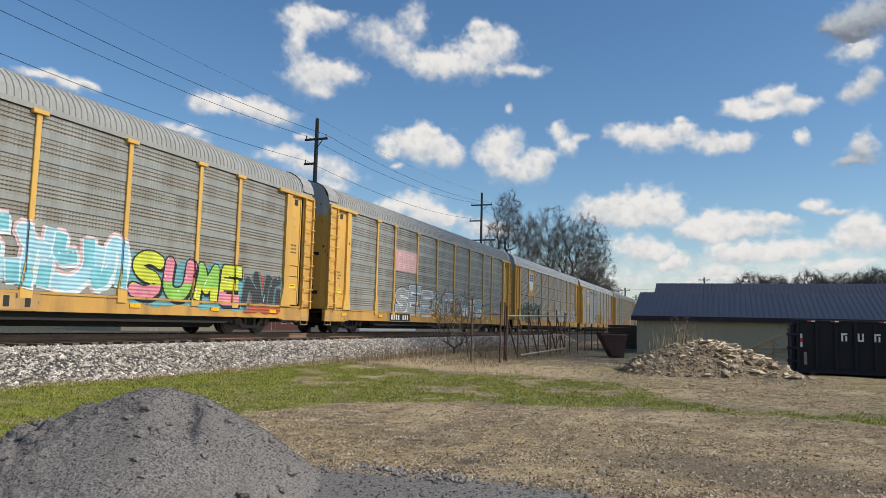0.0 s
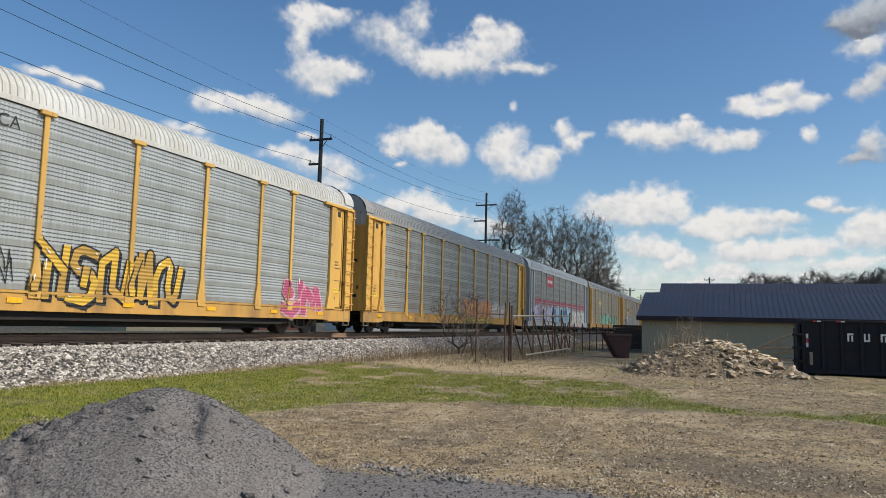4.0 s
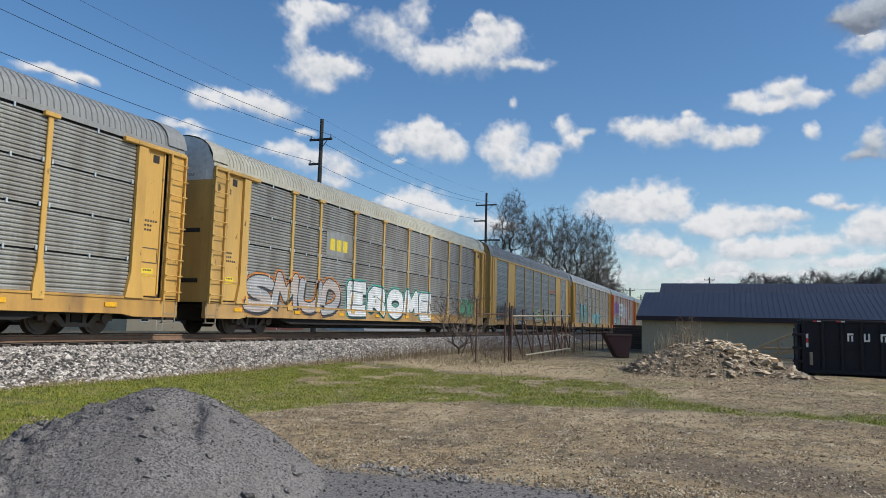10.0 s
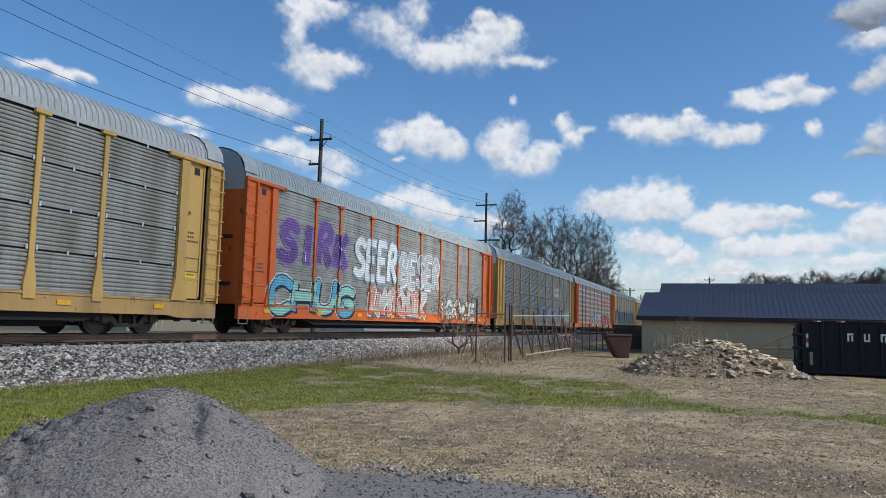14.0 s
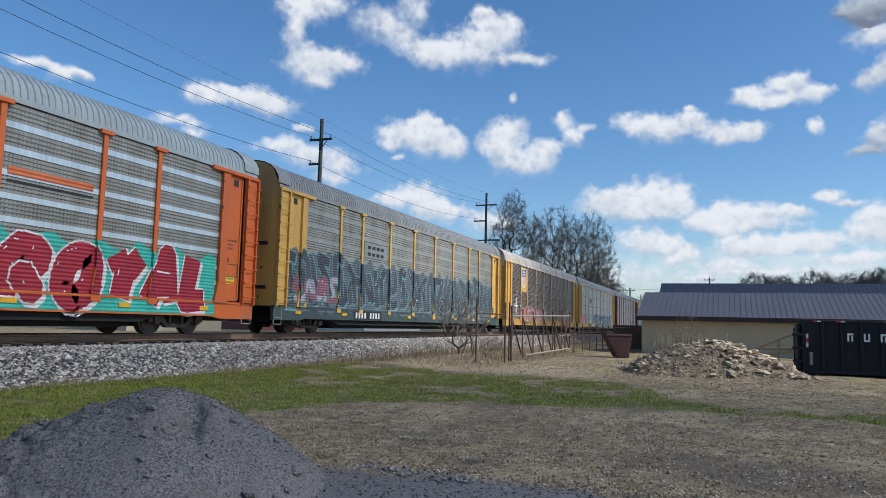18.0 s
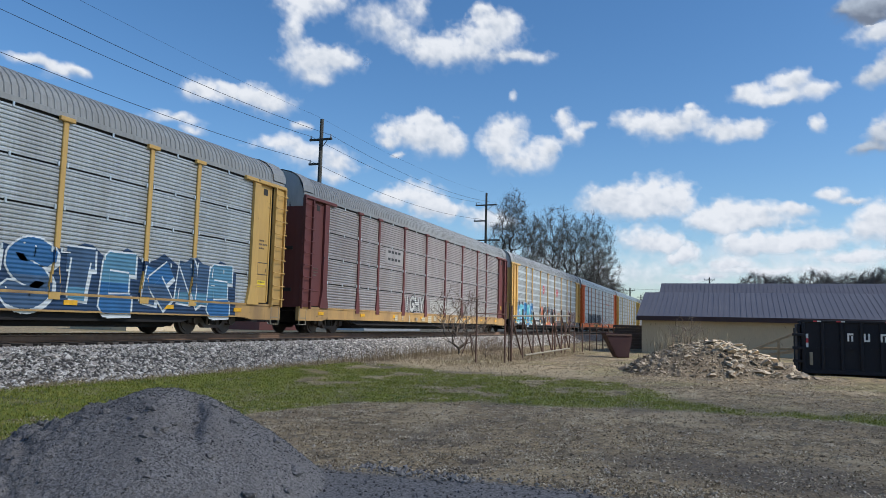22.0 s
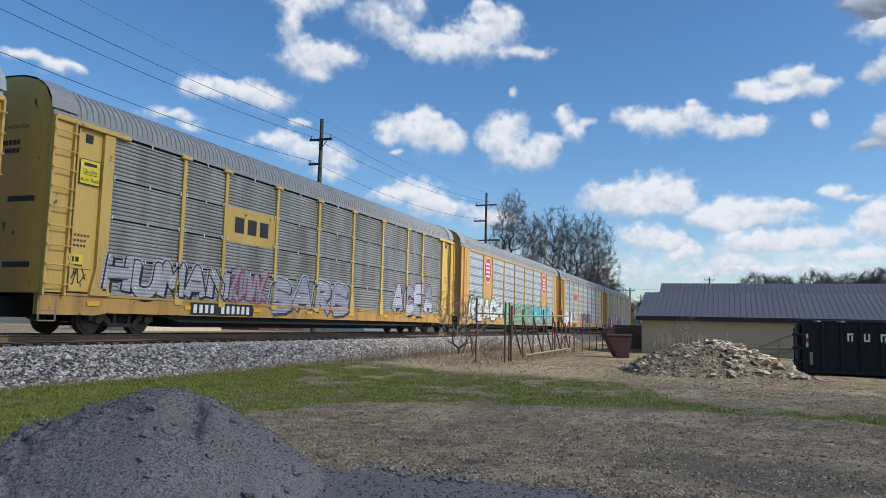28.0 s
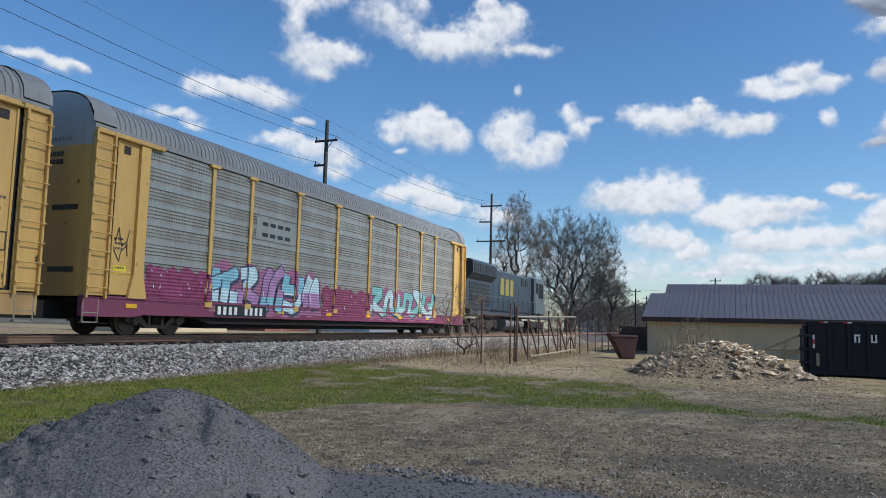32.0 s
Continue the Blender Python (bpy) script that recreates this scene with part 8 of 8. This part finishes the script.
col = mixed(nt, ramp(nt, br.outputs[0], 0.25, 1.0), (0.42, 0.475, 0.55), (0.75, 0.76, 0.78))
col = mixed(nt, ramp(nt, br.outputs[0], -0.45, 0.2), (0.17, 0.20, 0.26), col)
em, tr, mx = nt.nodes.new("ShaderNodeEmission"), nt.nodes.new("ShaderNodeBsdfTransparent"), nt.nodes.new("ShaderNodeMixShader")
nt.links.new(col, em.inputs[0])
em.inputs[1].default_value = 1.0
nt.links.new(alpha.outputs[0], mx.inputs[0])
nt.links.new(tr.outputs[0], mx.inputs[1])
nt.links.new(em.outputs[0], mx.inputs[2])
nt.links.new(mx.outputs[0], out.inputs[0])
CLOUD = m
clouds = []


def cloud(puffs, grey=0, thin=0.0):
    """One cumulus far off, as a bulging sheet of vapour. puffs: azimuth, elevation, half width and half height in degrees."""
    far_off = 2600.0
    seed = len(clouds) * 7.3
    a0, a1 = min(p[0] - p[2] * 1.5 for p in puffs) - 1.1, max(p[0] + p[2] * 1.5 for p in puffs) + 1.1
    e0, e1 = min(p[1] - p[3] * 1.4 for p in puffs) - 0.9, max(p[1] + p[3] * 1.5 for p in puffs) + 0.9
    step = 0.11
    na, ne = int((a1 - a0) / step) + 2, int((e1 - e0) / step) + 2
    base = min(p[1] - p[3] for p in puffs)
    top = max(p[1] + p[3] for p in puffs)
    verts, dv, lv, ids = [], [], [], {}
    for j in range(ne):
        for i in range(na):
            a, e = a0 + i * step, e0 + j * step
            wob = noise.fractal((a * 0.55, e * 0.55, seed), 1.0, 2.1, 4)
            wob2 = noise.fractal((a * 0.55 + 50, e * 0.55, seed), 1.0, 2.1, 4)
            aa, ee = a + wob * 0.45, e + wob2 * 0.35
            d, rise, share = -1.0, 0.0, 0.0
            for pa, pe, ra, re in puffs:
                ra, re = (ra * 1.36, re * 1.34)
                low = 0.85 if ee < pe else 1.0
                q = 1 - math.hypot((aa - pa) / ra, (ee - pe) / (re * low))
                d = max(d, q) if d < 0 or q < 0 else 1 - (1 - d) * (1 - q)
                wt = math.exp(5 * min(q, 1))
                rise, share = rise + wt * (ee - pe) / re, share + wt
            rise /= share
            lump = noise.fractal((a * 1.5, e * 1.7, seed + 9), 0.8, 2.1, 5)
            billow = 1 - abs(noise.fractal((a * 0.95, e * 1.15, seed + 4), 0.9, 2.1, 3)) * 1.6
            d = 1.25 * d + 0.20 * lump + 0.16 * (billow - 0.5)
            crisp = smooth(rise, -0.75, 0.55)
            d = d * (0.62 + 0.75 * crisp) * (1 - 0.75 * thin) + 0.03 - 0.10 * thin
            if d < -0.42:
                continue
            l = (e - base) / max(0.5, top - base)
            l = 0.02 + 0.24 * l + 0.42 * crisp + 0.20 * billow + 0.14 * wob2 + 0.10 * lump - 0.38 * grey * (0.5 + 0.5 * (1 - l)) * (1 if grey < 2 else 0.9)
            bulge = max(0.0, d) * 60
            r = far_off - bulge
            ca, ce = radians(a), radians(e)
            ids[(i, j)] = len(verts)
            verts.append((r * math.cos(ce) * math.cos(ca), r * math.cos(ce) * math.sin(ca), r * math.sin(ce)))
            dv.append(d)
            lv.append(l)
    faces = []
    for (i, j), v in ids.items():
        q = [ids.get(k) for k in ((i, j), (i + 1, j), (i + 1, j + 1), (i, j + 1))]
        if None not in q:
            faces.append(q)
    me = bpy.data.meshes.new("cloud")
    me.from_pydata(verts, [], faces)
    for key, val in (("vapour", dv), ("lit", lv)):
        me.attributes.new(key, "FLOAT", "POINT").data.foreach_set("value", val)
    me.materials.append(CLOUD)
    for p in me.polygons:
        p.use_smooth = True
    ob = tagged(put("cloud", me), "white cumulus cloud drifting in a blue sky" if not grey else "grey-bellied cumulus cloud drifting in a blue sky", "cloud", "fair weather clouds")
    clouds.append(ob)
    return ob


cloud([(50.6, 16.5, 1.59, 0.47), (48.6, 16.1, 1.46, 0.63), (47.5, 16.2, 0.52, 0.35)], 0, 0.1)
cloud([(39.6, 16.1, 1.23, 0.79), (36.9, 16.0, 2.76, 0.98), (34.3, 15.6, 1.73, 0.83), (37.7, 16.7, 1.05, 0.4), (32.1, 14.3, 0.78, 0.38)], 0, 0.1)
cloud([(33.3, 12.7, 2.38, 0.76), (31.1, 12.0, 2.63, 1.03), (29.3, 11.5, 1.76, 0.6), (29.7, 10.6, 1.58, 0.6)], 0, 0.25)
cloud([(41.2, 13.9, 2.02, 0.55), (40.0, 13.2, 1.01, 0.36)], 0, 0.3)
cloud([(32.3, 22.7, 2.0, 1.15), (33.0, 20.9, 0.88, 1.48), (31.4, 18.8, 2.3, 1.43), (29.4, 19.1, 1.88, 1.01), (31.0, 23.3, 2.24, 0.58), (30.9, 17.8, 1.24, 0.51)], 0, 0.1)
cloud([(26.2, 22.0, 2.27, 1.52), (23.5, 23.3, 1.28, 1.51), (24.5, 21.0, 1.82, 1.06)], 0, 0.4)
cloud([(17.9, 21.2, 2.72, 1.61), (18.4, 23.1, 0.78, 0.76), (20.6, 20.0, 3.86, 1.19), (15.2, 19.8, 2.46, 0.55), (22.2, 20.3, 1.82, 1.19), (16.8, 22.1, 1.54, 1.09)], 0, 0.15)
cloud([(23.6, 14.2, 2.47, 1.13), (21.8, 13.7, 2.02, 1.48), (22.5, 15.2, 1.35, 0.65), (20.5, 13.4, 1.26, 1.22), (25.2, 13.4, 0.98, 0.52), (24.5, 12.4, 0.63, 0.31)], 0, 0.05)
cloud([(16.0, 14.5, 1.47, 1.21), (16.5, 13.3, 1.69, 1.47), (14.9, 12.1, 2.42, 1.12), (13.0, 13.0, 1.23, 0.94), (11.6, 15.3, 0.79, 0.84), (11.2, 14.1, 0.87, 0.85), (10.0, 14.8, 0.65, 0.34)], 0, 0.05)
cloud([(6.2, 15.0, 1.76, 0.89), (4.1, 14.3, 2.37, 1.19), (2.2, 14.9, 1.13, 0.86), (0.1, 13.9, 1.87, 0.76), (-2.0, 13.8, 1.03, 0.66), (2.5, 15.9, 0.49, 0.39)], 0, 0.05)
cloud([(-1.7, 16.4, 1.27, 0.74), (-4.4, 16.8, 1.4, 0.85), (-6.2, 16.2, 1.07, 0.55), (-3.6, 15.9, 2.65, 0.5)], 0, 0.05)
cloud([(-9.8, 19.4, 1.42, 0.96), (-9.5, 16.6, 1.08, 0.71), (-10.4, 17.3, 0.83, 0.95)], 1, 0.1)
cloud([(-8.6, 20.9, 1.5, 0.9), (-10.5, 21.3, 2.5, 1.2), (-9.4, 20.2, 1.2, 0.7)], 4, 0)
cloud([(-9.8, 12.8, 0.96, 1.15), (-9.2, 11.9, 1.05, 0.50)], 2, 0)
cloud([(8.3, 9.3, 2.17, 1.16), (5.2, 9.6, 2.56, 1.34), (4.0, 9.1, 1.72, 0.92), (6.0, 8.5, 3.90, 0.93)], 0, 0)
cloud([(0.4, 7.9, 2.07, 1.18), (-1.9, 8.0, 2.42, 0.84), (-4.5, 8.2, 1.21, 0.55), (1.2, 7.3, 1.75, 0.90), (-1.2, 7.2, 3.27, 0.67)], 0, 0)
cloud([(-6.7, 9.0, 1.09, 0.52), (-7.9, 8.6, 1.14, 0.26)], 0, 0)
cloud([(-9.6, 7.6, 1.24, 1.16), (-8.7, 6.7, 1.41, 0.84), (-10.2, 6.7, 1.44, 1.14)], 0, 0)
cloud([(-2.3, 6.0, 2.27, 0.84), (-5.2, 6.2, 2.28, 0.76), (-3.8, 5.7, 3.79, 0.73), (-0.8, 5.7, 1.61, 0.87)], 0, 0)
cloud([(5.6, 6.1, 1.93, 1.14), (4.2, 5.8, 1.71, 0.72)], 0, 0)
cloud([(23.3, 9.4, 2.09, 1.13), (25.3, 9.2, 1.29, 0.61), (21.9, 8.4, 1.50, 1.01), (20.4, 8.2, 1.59, 0.90), (17.2, 7.6, 1.98, 0.90)], 0, 0)
cloud([(15.8, 17.1, 0.4, 0.56)], 0, 0.5)
cloud([(-6.0, 13.9, 0.44, 0.76)], 0, 0)
cloud([(2.8, 5.1, 0.95, 0.95), (3.5, 4.7, 0.8, 0.5)], 0, 0)
cloud([(-0.7, 4.5, 1.3, 0.5), (0.2, 4.3, 0.9, 0.4)], 0, 0.2)
cloud([(-2.6, 4.0, 4.30, 0.40), (-8.0, 4.9, 2.96, 0.46), (1.6, 3.5, 2.32, 0.33)], 0, 0.1)
# horizon haze, added as one broad, thin glowing sheet, not a cumulus
cloud([(-6.0, 3.6, 9.0, 2.6), (6.0, 3.4, 9.0, 2.5), (15.0, 3.4, 7.0, 2.2)], 0, 0.7)


def broad_cloud(length, width, thick, edge=(-14, 22), ragged=14):
    """A broad cloud that passes before the sun; its plan is that of its shadow on the ground."""
    nx2, ny2 = 60, 40
    verts, dv, lv = [], [], []
    for j in range(ny2):
        for i in range(nx2):
            x, y = -40 + (length + 80) * i / (nx2 - 1), -width / 2 + width * j / (ny2 - 1)
            w = ragged * noise.fractal((x * 0.012, y * 0.012, 3), 1.0, 2.0, 3)
            d = thick * smooth(x + w, *edge) * (1 - smooth(x + w, length - 14, length + 14)) * (1 - smooth(abs(y), width * 0.4, width * 0.5))
            verts.append((x, y, 14 * d))
            dv.append(d if d > 0.005 else -0.6)
            lv.append(0.3)
    me = bpy.data.meshes.new("cloud")
    me.from_pydata(verts, [], [(j * nx2 + i, j * nx2 + i + 1, (j + 1) * nx2 + i + 1, (j + 1) * nx2 + i) for j in range(ny2 - 1) for i in range(nx2 - 1)])
    for key, val in (("vapour", dv), ("lit", lv)):
        me.attributes.new(key, "FLOAT", "POINT").data.foreach_set("value", val)
    me.materials.append(CLOUD)
    return tagged(put("cloud", me), "broad thin cloud drifting across the sun", "cloud", "fair weather clouds")


OVERHEAD = 520.0
veil = broad_cloud(150, 120, 0.66, (-3, 8), 3)
SLANT = 70.0
bank = broad_cloud(420, 700, 0.78, (-6, 6), 6)


def motions():
    """All that moves: the train along its track, the clouds on the wind."""
    for i, thing in enumerate(train):
        walk(thing, [(t, pose(PLACES[i] - gone, 14.93, 0)) for t, gone in GONE])
    for thing in clouds:
        walk(thing, [(t, pose(-3.6 * (t - 9), -0.9 * (t - 9), 0.9 * (t - 9))) for t in (0, 16, 32)])
    foot = sun_way * (OVERHEAD / sun_way.z)
    ahead = Vector((math.cos(radians(SLANT)), math.sin(radians(SLANT)), 0))
    aside = Vector((-ahead.y, ahead.x, 0))
    walk(veil, [(t, Matrix.Translation(foot + ahead * u + aside * 27) @ pose(0, 0, 0, 0, 0, SLANT)) for t, u in ((0, 32.3), (8, 17.3), (13, 6.2), (16.5, -8), (32, -36))])
    walk(bank, [(t, pose(foot.x + x, foot.y + 60, foot.z + 15)) for t, x in ((0, 34), (10, 38), (19, 64), (32, 96))])


motions()
